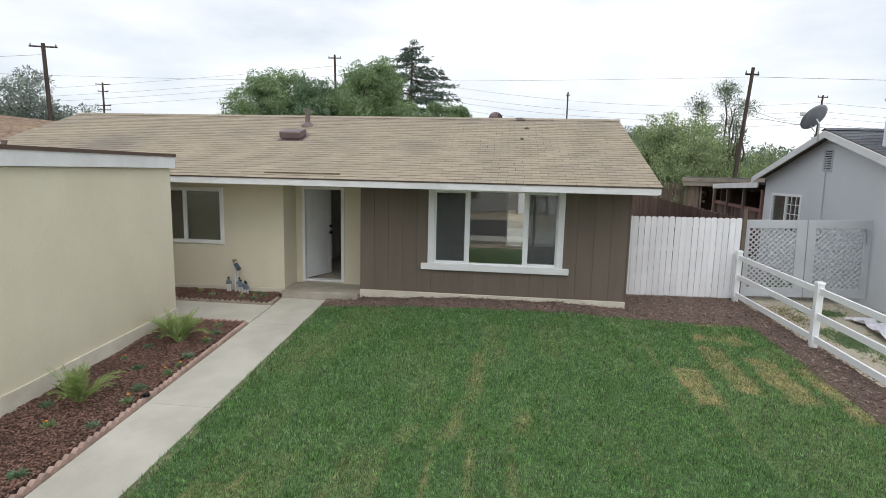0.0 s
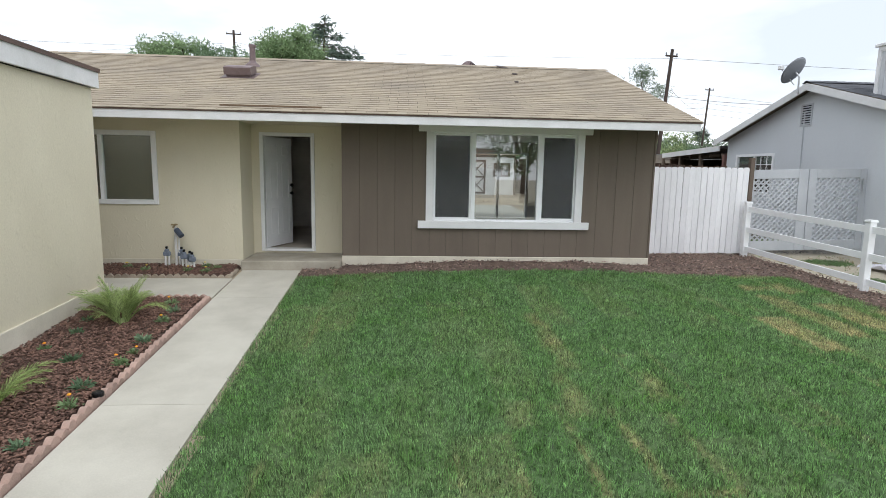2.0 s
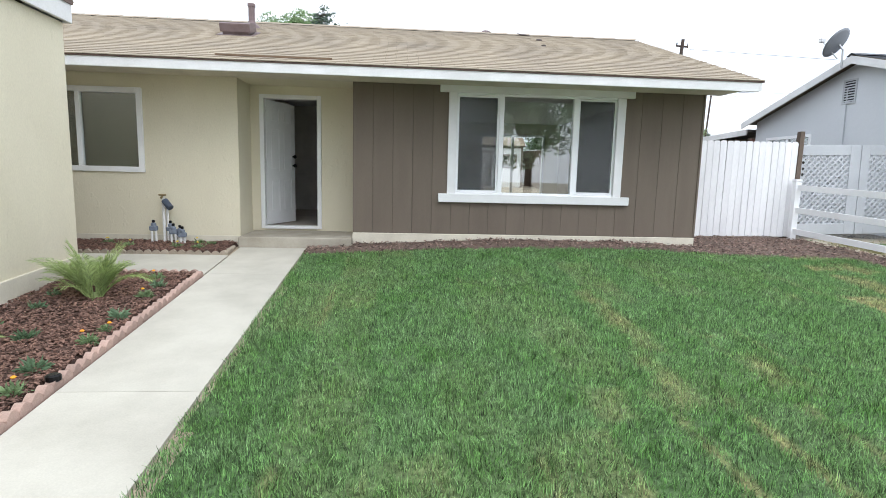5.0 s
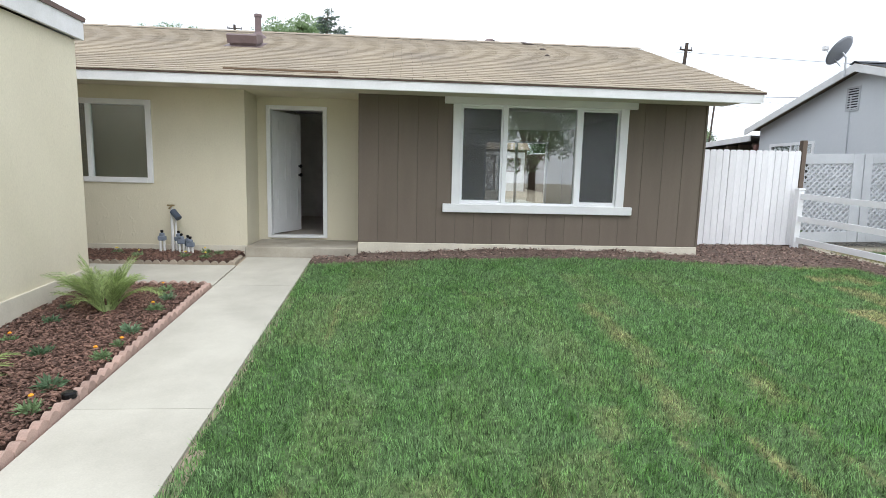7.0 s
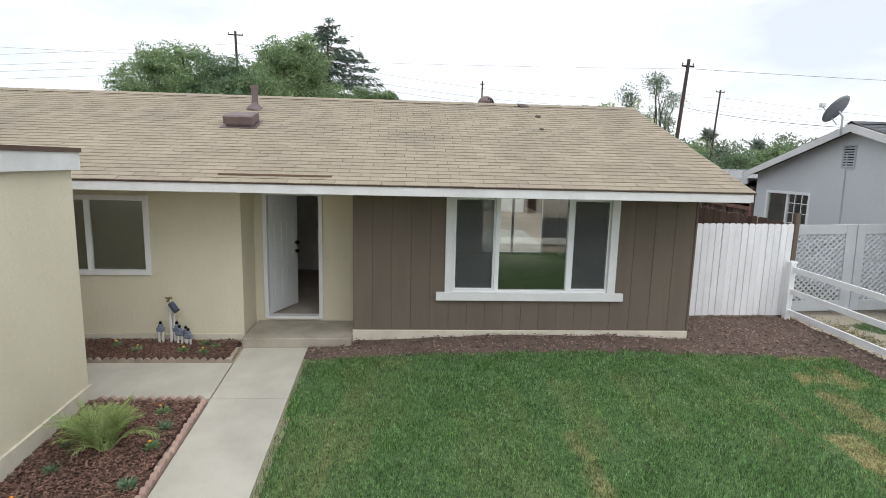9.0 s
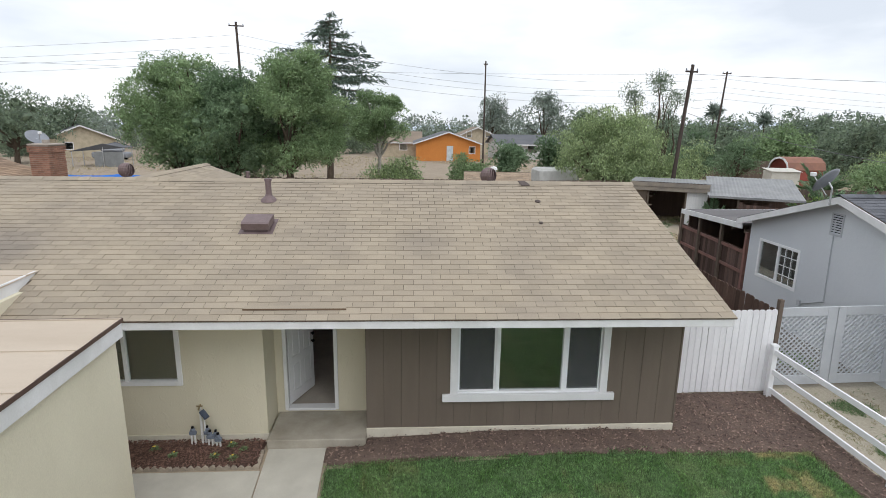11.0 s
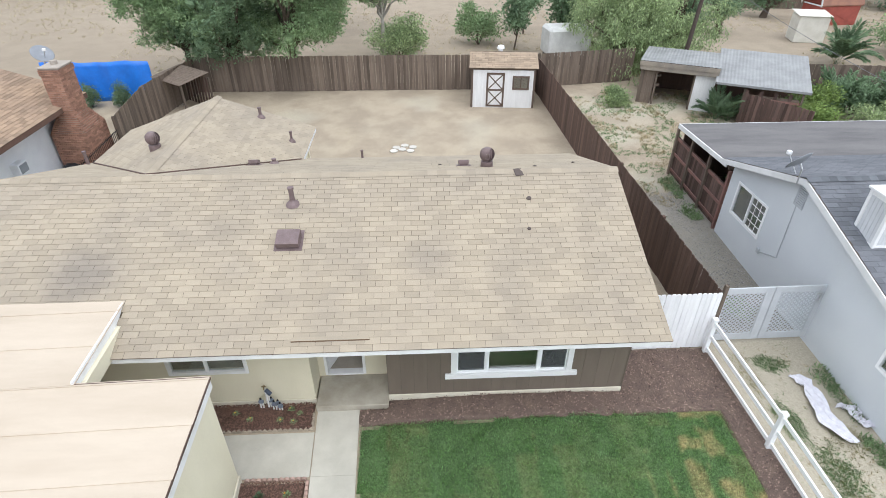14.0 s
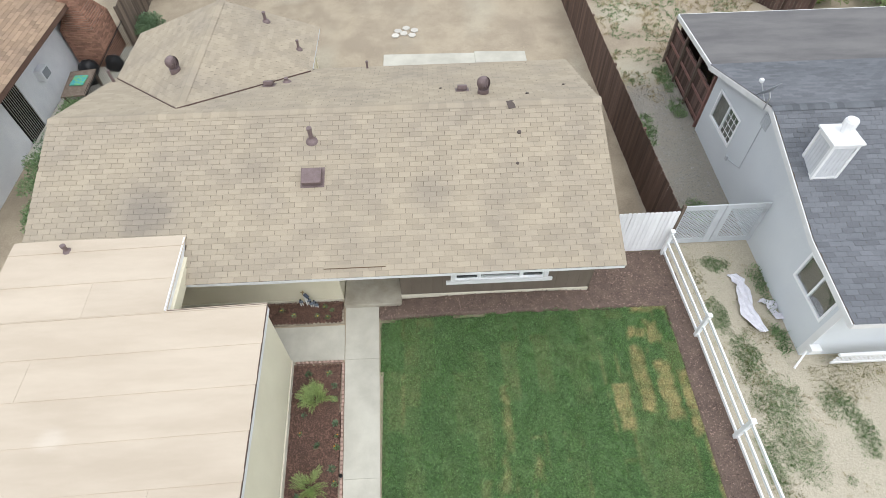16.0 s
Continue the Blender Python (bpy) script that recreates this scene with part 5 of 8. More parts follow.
def dish(name, loc, aim, r, parts_mat=DISH):
    t = thing(name, loc, label="grey satellite dish on a bent mast", category="satellite dish", group="satellite dishes")
    a = Vector(aim).normalized()
    c = Vector((0, 0, 0.42)) + a * 0.12
    b = bmesh.new()
    lathe(b, [(0.02, -0.02), (r * 0.5, 0.012), (r * 0.85, 0.045), (r, 0.07), (r * 0.97, 0.078), (r * 0.5, 0.026), (0.02, 0.0)], c, 24, a)
    part("reflector", b, parts_mat, t, smooth=True)
    b = bmesh.new()
    tube(b, (0, 0, -0.02), (0, 0, 0.36), 0.02, n=8)
    tube(b, (0, 0, 0.36), c, 0.02, n=8)
    part("mast", b, CHROME, t)
    b = bmesh.new()
    tip = c + a * 0.42 + Vector((0, 0, -0.12))
    tube(b, c + Vector((0, 0, -r * 0.9)), tip, 0.012, n=6)
    part("arm", b, CHROME, t)
    part("receiver", boxed(tip.x - 0.05, tip.y - 0.05, tip.z - 0.03, tip.x + 0.05, tip.y + 0.05, tip.z + 0.06, 0.01), WHITE, t)
    return t


dish("satellite_dish", (10.10, 3.30, n_roof_z(3.30) - 0.14), (-0.34, 0.72, 0.58), 0.33)
vent_pipe((14.2, 3.9, n_roof_z(3.9)), 0.2, 0.05)

# its covered patio: flat dark roof over a slatted red wall
pt = thing("patio_cover", (NX, 6.7, 0.2), label="flat dark-roofed patio cover with faded red board walls", category="patio cover")
pt.matrix_basis = Matrix.Identity(4)
part("roof", prismed([(10.35, 6.68, 2.40), (10.35, 10.25, 2.28), (10.35, 10.25, 2.33), (10.35, 6.68, 2.46)], (9.5, 0, 0)), DARK_ROLL, pt, "dark rolled roofing")
part("fascia", prismed([(10.31, 6.68, 2.30), (10.31, 10.25, 2.18), (10.31, 10.25, 2.34), (10.31, 6.68, 2.46)], (0.04, 0, 0)), FASCIA, pt)
part("fascia", boxed(10.35, 10.25, 2.17, 19.8, 10.28, 2.33), FASCIA, pt)
redme = dog_ear("wall_board", 0.14, 0.018, 1.50, FENCE_RED, 0.0)
for i in range(27):
    y = 6.62 + 0.145 * i
    piece("wall_board", redme, pt, pose(NX + 0.10, y, ground_z(NX, y) + 0.03, 0, 0, 90))
for z in (0.32, 0.95, 1.55):
    part("rail", prismed([(NX + 0.02, 6.5, z), (NX + 0.06, 6.5, z), (NX + 0.06, 6.5, z + 0.09), (NX + 0.02, 6.5, z + 0.09)], (0, 4.0, 0.1)), RED_RAIL, pt)
for y in (6.55, 7.85, 9.15, 10.4):
    part("post", boxed(NX - 0.03, y, 0.1, NX + 0.06, y + 0.09, 2.2), FENCE_WOOD if y > 7 else RED_RAIL, pt)
for i in range(6):
    part("rafter", boxed(10.5, 6.8 + 0.62 * i, 2.15, 19.0, 6.85 + 0.62 * i, 2.25), FENCE_WOOD, pt)
part("back_wall", boxed(12.9, 6.5, 0.1, 13.0, 10.2, 2.15), FENCE_DARK, pt)
part("end_wall", boxed(10.6, 10.16, 0.1, 12.9, 10.22, 2.15), FENCE_DARK, pt)

# rolled white sheets lying on the bare soil
LITTER = mat("white_plastic_sheet", (0.72, 0.71, 0.76), (0.62, 0.61, 0.66), scale=8, fine=40, rough=0.5, bump=0.3, bump_d=0.02, vary=0.06)


def crumpled(loc, ln, w, rz, seed):
    rs = np.random.RandomState(seed)
    b = bmesh.new()
    n, m = 16, 6
    rows = []
    for i in range(n + 1):
        f = i / n
        ww = w * (0.35 + 0.65 * math.sin(3.14159 * min(1, f * 0.8 + 0.1))) * (1 + 0.3 * rs.randn() * 0.5)
        rows.append([b.verts.new((f * ln, (k / m - 0.5) * ww + 0.1 * math.sin(f * 7), 0.02 + 0.10 * abs(math.sin(k * 1.7 + f * 9)) * rs.uniform(0.3, 1))) for k in range(m + 1)])
    for i in range(n):
        for k in range(m):
            b.faces.new((rows[i][k], rows[i + 1][k], rows[i + 1][k + 1], rows[i][k + 1]))
    o = solo("plastic_sheet", b, LITTER, "crumpled white plastic sheet lying on the soil", "plastic sheet", "litter")
    o.matrix_basis = pose(*loc, 0, 0, rz)
    md = o.modifiers.new("thick", "SOLIDIFY")
    md.thickness = 0.006


crumpled((9.55, 0.30, ground_z(9.5, 0.3) + 0.0), 1.9, 0.42, -86, 1)
crumpled((10.0, -0.60, ground_z(10, -0.6)), 0.85, 0.22, -48, 2)
crumpled((10.28, -0.62, ground_z(10.2, -0.6)), 0.6, 0.12, -80, 3)

# ---------------------------------------------------------------- sheds in the next lot
CORR = mat("grey_corrugated_sheet", (0.31, 0.315, 0.315), (0.24, 0.245, 0.245), scale=1.5, fine=30, rough=0.6, bump=0.1, vary=0.1, metal=0.2)
CORR_B = mat("weathered_corrugated_sheet", (0.30, 0.26, 0.21), (0.21, 0.185, 0.16), scale=1.5, fine=30, rough=0.8, bump=0.1, vary=0.15)


def corrugated(x0, x1, y0, z0, y1, z1, pitch_=0.15, amp=0.009):
    """A sheet with ribs that run down the slope (along y)."""
    b = bmesh.new()
    n = int((x1 - x0) / pitch_ * 4)
    lo, hi = [], []
    for i in range(n + 1):
        x = x0 + (x1 - x0) * i / n
        dz = amp * math.sin(i * 1.5708)
        lo.append(b.verts.new((x, y0, z0 + dz)))
        hi.append(b.verts.new((x, y1, z1 + dz)))
    for i in range(n):
        b.faces.new((lo[i], lo[i + 1], hi[i + 1], hi[i]))
    r = bmesh.ops.extrude_face_region(b, geom=b.faces[:])
    for v in [g for g in r["geom"] if isinstance(g, bmesh.types.BMVert)]:
        v.co.z -= 0.02
    bmesh.ops.recalc_face_normals(b, faces=b.faces[:])
    return b


sk = thing("lean_to_shed", (11.75, 18.1, 0.42), -27, label="weathered open-fronted lean-to shed with corrugated roofs", category="shed")
part("roof", corrugated(-0.1, 3.5, -0.25, 2.16, 3.0, 2.08), CORR, sk, "grey corrugated roof")
part("roof", corrugated(3.35, 7.2, -0.9, 1.72, 3.2, 2.28), CORR, sk, "grey corrugated canopy")
for z in (1.72, 1.925):
    part("fascia_board", boxed(-0.1 + 0.04 * (z < 1.9), -0.29 + 0.03 * (z < 1.9), z, 3.45, -0.25 + 0.03 * (z < 1.9), z + 0.195, 0.004), CORR_B, sk)
part("fascia", boxed(3.4, -0.93, 1.62, 7.2, -0.90, 1.72), CORR, sk)
part("back_wall", boxed(0.0, 2.85, 0, 7.0, 2.93, 2.05), FENCE_DARK, sk)
sdm = dog_ear("wall_board", 0.16, 0.02, 1.95, FENCE_WOOD, 0.0)
for i in range(18):
    piece("wall_board", sdm, sk, pose(0.02, 0.08 + 0.165 * i, 0, 0, 0, 90))
for i in range(4):
    piece("wall_board", sdm, sk, pose(0.1 + 0.165 * i, 0.0, 0))
part("wall", boxed(2.45, -0.05, 0, 3.4, 0.0, 1.85), SHED_WHITE, sk, "white plywood wall")
part("shelf", boxed(0.72, 0.0, 0.45, 0.95, 0.3, 0.49), FENCE_WOOD, sk)
part("shelf", boxed(0.72, 0.0, 0.95, 0.95, 0.3, 0.99), FENCE_WOOD, sk)
part("shelf", boxed(0.72, 0.0, 1.4, 0.95, 0.3, 1.44), FENCE_WOOD, sk)
for x in (0.72, 2.42, 4.6, 6.9):
    part("post", boxed(x, -0.06 if x < 3 else -0.85, 0, x + 0.08, 0.02 if x < 3 else -0.77, 1.95 if x < 3 else 1.68), FENCE_WOOD, sk)
low_me = dog_ear("wall_board", 0.14, 0.018, 1.30, FENCE_WOOD, 0.0)
for i in range(15):
    piece("wall_board", low_me if i % 4 else redme, sk, pose(4.75 + 0.145 * i, -0.8, 0))
part("brace", tubed((4.7, -0.9, 1.3), (6.9, -0.9, 0.5), 0.05, n=4), RED_RAIL, sk)
for z in (0.35, 1.1):
    part("rail", boxed(4.7, -0.86, z, 6.9, -0.81, z + 0.09), RED_RAIL, sk)

# ---------------------------------------------------------------- the white house on the other side
lh = thing("white_house", (-12.9, 9.0, 0.1), label="white walled house with a tan shingle roof", category="house")
lh.matrix_basis = Matrix.Identity(4)
OLD_WHITE = mat("old_white_plaster", (0.70, 0.71, 0.73), (0.62, 0.63, 0.66), scale=1.2, fine=40, rough=0.9, bump=0.25)
OLD_ROOF = mat("old_tan_shingle", (0.33, 0.235, 0.16), (0.27, 0.195, 0.14), scale=0.8, fine=90, rough=0.95, bump=0.5, vary=0.2, rnd="island", rnd_amt=0.2)
OLD_FASCIA = mat("brown_fascia", (0.14, 0.085, 0.065), rough=0.8)
LX = -12.95
bm = bmesh.new()
box(bm, LX - 0.15, 1.5, 0.0, LX, 13.0, 2.7)
box(bm, -22.0, 12.85, 0.0, LX - 0.15, 13.0, 2.7)
part("wall", bm, OLD_WHITE, lh, "white plaster wall")
LR = -17.0
LZ = 4.30
part("roof", prismed([(-12.25, 1.0, 2.72), (LR, 1.0, LZ), (LR, 1.0, LZ + 0.05), (-12.25, 1.0, 2.77)], (0, 12.5, 0)), FELT, lh, "tan shingle roof")
r_ = lh.children[-1]
part("roof", prismed([(LR, 1.0, LZ), (-21.8, 1.0, 2.72), (-21.8, 1.0, 2.77), (LR, 1.0, LZ + 0.05)], (0, 12.5, 0)), OLD_ROOF, lh)
up = Vector((LR + 12.25, 0, LZ - 2.72)).normalized()
ob = new("shingles", lay_tabs(slope_rows(Vector((-12.25, 1.0, 2.773)), Vector((0, 1, 0)), up, 12.5, 4.93, seed=40), OLD_ROOF))
ob.parent = r_
tagged(ob, kind="stuff")
part("fascia", boxed(-12.27, 1.0, 2.58, -12.235, 13.5, 2.75), OLD_FASCIA, lh)
part("rake_board", prismed([(-12.25, 13.5, 2.58), (LR, 13.5, LZ - 0.13), (LR, 13.5, LZ + 0.03), (-12.25, 13.5, 2.75)], (0, 0.04, 0)), OLD_FASCIA, lh)
gd = part("security_door", boxed(LX + 0.001, 6.9, 0.15, LX + 0.04, 7.9, 2.15), BLACK, lh, "black barred security door")
for i in range(10):
    part("bar", tubed((LX + 0.06, 6.95 + 0.1 * i, 0.2), (LX + 0.06, 6.95 + 0.1 * i, 2.1), 0.012, n=5), CHROME, gd)
wu = part("wall_unit", boxed(LX, 9.0, 1.35, LX + 0.28, 9.5, 1.75, 0.01), OLD_WHITE, lh, "small white wall air conditioner")
part("grille", boxed(LX + 0.282, 9.05, 1.40, LX + 0.29, 9.45, 1.70), DISH, wu)
ac = thing("brick_chimney", (-12.2, 12.2, 0.15), label="red brick chimney against the white house", category="chimney")
part("core", boxed(-0.31, -0.46, 0, 0.31, 0.46, 4.02), MORTAR, ac)
part("footing", boxed(-0.59, -0.74, 0, 0.59, 0.74, 1.68), MORTAR, ac)
part("shoulder", boxed(-0.45, -0.60, 1.68, 0.45, 0.60, 1.96), MORTAR, ac)
bv, bq = [], []


def add_brick(x0, y0, z0, x1, y1, z1):
    k = len(bv)
    bv.extend([(x, y, z) for z in (z0, z1) for x, y in ((x0, y0), (x1, y0), (x1, y1), (x0, y1))])
    bq.extend([(k, k + 3, k + 2, k + 1), (k + 4, k + 5, k + 6, k + 7)] + [(k + i, k + (i + 1) % 4, k + 4 + (i + 1) % 4, k + 4 + i) for i in range(4)])


z, row = 0.0, 0
while z < 3.98:
    g = 0.02 if z < 3.75 else 0.05
    flare = max(0.0, min(0.30, (2.3 - z) * 0.5))
    hx, hy = 0.31 + g + flare, 0.46 + g + flare
    off = 0.105 * (row % 2)
    y = -hy - off
    while y < hy:
        a, c = max(y, -hy), min(y + 0.2, hy)
        if c - a > 0.03:
            add_brick(hx - 0.03, a, z, hx, c, z + 0.06)
            add_brick(-hx, a, z, -hx + 0.03, c, z + 0.06)
        y += 0.21
    x = -hx - off
    while x < hx:
        a, c = max(x, -hx + 0.032), min(x + 0.2, hx - 0.032)
        if c - a > 0.03:
            add_brick(a, -hy, z, c, -hy + 0.03, z + 0.06)
            add_brick(a, hy - 0.03, z, c, hy, z + 0.06)
        x += 0.21
    z += 0.07
    row += 1
ob = new("bricks", np_mesh("bricks", np.array(bv), np.array(bq), BRICK))
ob.parent = ac
tagged(ob, kind="stuff")
part("cap", boxed(-0.36, -0.5, 4.0, 0.36, 0.5, 4.07, 0.02), MORTAR, ac)
part("flue", lathed([(0.12, 4.05), (0.12, 4.2), (0.1, 4.2)], (0, 0, 0), 12), MORTAR, ac)
roof_dish = dish("satellite_dish", (-13.05, 13.0, 3.85), (0.55, -0.35, 0.75), 0.38)
part("mast_foot", tubed((0, 0, -0.95), (0, 0, 0.0), 0.024, n=8), CHROME, roof_dish)

# blue tarpaulin hung on a fence, with clipped shrubs before it
TARP = mat("blue_tarpaulin", (0.02, 0.19, 0.70), (0.02, 0.15, 0.58), scale=2, fine=30, rough=0.4, bump=0.2, bump_d=0.02, vary=0.06, spec=0.5)
b = bmesh.new()
n, m = 60, 8
rows = []
for i in range(n + 1):
    x = -17.4 + (5.15) * i / n
    rows.append([])
    for k in range(m + 1):
        f = k / m
        sag = 0.10 * abs(math.sin(x * 0.95)) * f
        rows[-1].append(b.verts.new((x, 19.2 + 0.05 * math.sin(x * 5.1 + f * 2) + 0.12 * noise.noise((x, f * 2, 0)), ground_z(x, 19.2) + 0.05 + f * 1.98 - sag)))
for i in range(n):
    for k in range(m):
        b.faces.new((rows[i][k], rows[i + 1][k], rows[i + 1][k + 1], rows[i][k + 1]))
o = solo("tarpaulin", b, TARP, "bright blue tarpaulin hung along a fence", "tarpaulin", smooth=True)
md = o.modifiers.new("thick", "SOLIDIFY")
md.thickness = 0.006
lt_ = thing("lean_to", (-11.9, 18.3, ground_z(-12, 18)), -38, label="collapsing grey wooden lean-to by the fence", category="shed")
part("roof", corrugated(0, 2.4, 0, 1.5, 1.6, 1.75, 0.25, 0.012), FENCE_WOOD, lt_)
for x, y in ((0.05, 0.05), (2.3, 0.05), (0.05, 1.5), (2.3, 1.5)):
    part("post", boxed(x, y, 0, x + 0.08, y + 0.08, 1.5), FENCE_WOOD, lt_)
for i in range(9):
    piece("wall_board", redme, lt_, pose(0.1 + 0.25 * i, 1.5, 0, 0, 3, 0)).data.materials[0] = FENCE_RED
# bins, bags and a work table in the white house's side yard
BAG = mat("black_bag", (0.02, 0.02, 0.022), rough=0.3, bump=0.5, bump_d=0.03, fine=14)
for i, (x, y, r) in enumerate(((-12.3, 11.0, 0.36), (-12.1, 10.4, 0.30), (-11.4, 11.3, 0.34))):
    b = bmesh.new()
    bmesh.ops.create_icosphere(b, subdivisions=3, radius=r)
    for v in b.verts:
        v.co *= 1 + 0.18 * noise.noise(v.co * 5 + Vector((i, 0, 0)))
        v.co.z = max(v.co.z * 1.1, -r * 0.7) + r * 0.7
    o = solo("trash_bag", b, BAG, "full black plastic rubbish bag", "trash bag", "rubbish bags", smooth=True)
    o.location = (x, y, ground_z(x, y))
tb = thing("work_table", (-11.9, 9.4, ground_z(-11.9, 9.4)), 8, label="old grey wooden work table with a cloth on it", category="table")
part("tabletop", boxed(-0.45, -0.8, 0.72, 0.45, 0.8, 0.77), FENCE_WOOD, tb)
for x in (-0.4, 0.33):
    for y in (-0.75, 0.68):
        part("leg", boxed(x, y, 0, x + 0.07, y + 0.07, 0.72), FENCE_WOOD, tb)
CLOTH = mat("green_blue_cloth", (0.05, 0.33, 0.42), (0.20, 0.45, 0.12), scale=9, fine=30, rough=0.9)
o = solo("cloth", boxed(-12.15, 9.2, ground_z(-11.9, 9.4) + 0.775, -11.65, 9.8, ground_z(-11.9, 9.4) + 0.83, 0.02), CLOTH, "folded green and blue cloth on the work table", "cloth")
part_pad = solo("patio_slab", boxed(-12.9, 6.0, 0.02, -11.0, 16.0, ground_z(0, 12) + 0.02), CONCRETE, "pale concrete strip beside the white house", "slab", kind="structure")
# stepping stones and the slab behind the house
STONE = mat("pale_stepping_stone", (0.58, 0.55, 0.50), rough=0.95, rnd="object", rnd_amt=0.08)
stones = thing("stepping_stones", (0.25, 13.1, ground_z(0.25, 13.1)), label="cluster of pale hexagonal stepping stones on the dirt", category="stepping stones")
hexa = bpy.data.meshes.new("stone")
b = prismed([(0.17 * math.cos(math.radians(60 * i)), 0.17 * math.sin(math.radians(60 * i)), 0) for i in range(6)], (0, 0, 0.04))
b.to_mesh(hexa)
b.free()
hexa.materials.append(STONE)
for i, (x, y) in enumerate(((-0.4, 0.1), (-0.05, 0.3), (0.3, 0.12), (-0.15, -0.1), (0.2, -0.25), (-0.5, -0.25))):
    piece("stone", hexa, stones, pose(x, y, 0.0, 0, 0, 13 * i))
for x0, x1 in ((-0.72, 2.96), (2.968, 5.02)):
    solo("patio_slab", prismed([(x0, 7.22, ground_z(x0, 7.22) - 0.1), (x1, 7.22, ground_z(x1, 7.22) - 0.1), (x1, 11.4, ground_z(x1, 11.4) - 0.1), (x0, 11.5, ground_z(x0, 11.5) - 0.1)], (0, 0, 0.16)), CONCRETE, "pale concrete slab behind the house", "slab", kind="structure")

# ---------------------------------------------------------------- front yard: concrete, beds, lawn
WALK_UP = 0.025
walk_ = thing("walkway", label="pale concrete front walk with a branch to the garage", category="walkway", kind="structure")


def slab(pts):
    low = [(x, y, ground_z(x, y) - 0.08) for x, y in pts]
    part("slab", prismed(low, (0, 0, 0.08 + WALK_UP)), CONCRETE, walk_)


for y0, y1 in ((-0.225, -1.76), (-1.765, -4.75), (-4.755, -8.0), (-8.005, -11.5)):
    slab([(walk_left(y0), y0), (walk_right(y0), y0), (walk_right(y1), y1), (walk_left(y1), y1)])
slab([(-4.9, -0.75), (walk_left(-0.75) - 0.022, -0.75), (walk_left(-1.76) - 0.022, -1.76), (-4.9, -1.76)])


def sheet(name, pts, z, material, label, category, step=0.12, bumpy=0.02, attr=None):
    """A patch of ground cover with an uneven top and a low edge, inside an outline that is a function of (x, y)."""
    xs = np.arange(pts[0], pts[1] + 1e-6, step)
    ys = np.arange(pts[2], pts[3] + 1e-6, step)
    inside = pts[4]
    ids, v, q, at = {}, [], [], []
    for j, y in enumerate(ys):
        for i, x in enumerate(xs):
            ids[i, j] = len(v)
            e = inside(x, y)
            zz = ground_z(x, y) + z + bumpy * noise.noise((x * 3.1, y * 3.1, 3.3)) + bumpy * 0.6 * noise.noise((x * 9, y * 9, 1.3))
            v.append((x, y, zz if e > 0 else ground_z(x, y) + z - 0.09))
            at.append(attr(x, y) if attr else 0.0)
    for j in range(len(ys) - 1):
        for i in range(len(xs) - 1):
            c = ((i, j), (i + 1, j), (i + 1, j + 1), (i, j + 1))
            if any(inside(xs[a], ys[b]) > 0 for a, b in c):
                q.append([ids[k] for k in c])
    me = np_mesh(name, np.array(v), np.array(q), material, {"dry": at}, smooth=True)
    return tagged(new(name, me), label, category, kind="structure")


def lawn_in(x, y):
    top = -0.66 + 0.10 * noise.noise((x * 0.8, 0, 0)) + 0.035 * x * (x > 4.5) * 0.4
    right = 7.45 + 0.06 * noise.noise((y * 0.9, 5, 0)) - 0.02 * (y + 5)
    left = walk_right(y) + 0.06
    return min(top - y, right - x, x - left)


DRY = [(6.00, 6.36, -3.55, -1.75), (5.36, 5.76, -3.95, -2.8), (6.55, 6.98, -3.75, -2.2), (7.12, 7.45, -4.2, -2.5), (6.1, 6.6, -1.55, -1.25), (6.62, 6.95, -1.75, -1.05), (6.3, 7.5, -0.75, -0.35), (7.3, 7.5, -7.0, -4.2), (7.35, 7.55, -2.4, -0.6)]
SEAMS = [(2.50, 2.68, -4.3, -2.7), (2.36, 2.52, -5.2, -4.3), (1.86, 2.0, -5.35, -4.95), (3.16, 3.32, -5.0, -4.4), (1.30, 1.42, -6.5, -6.1)]
SOD_W, SOD_L = 0.43, 1.55


def tint(i, j):
    """A steady value from 0 to 1 for one piece of turf."""
    return (math.sin(i * 12.9898 + j * 78.233) * 43758.5453) % 1.0


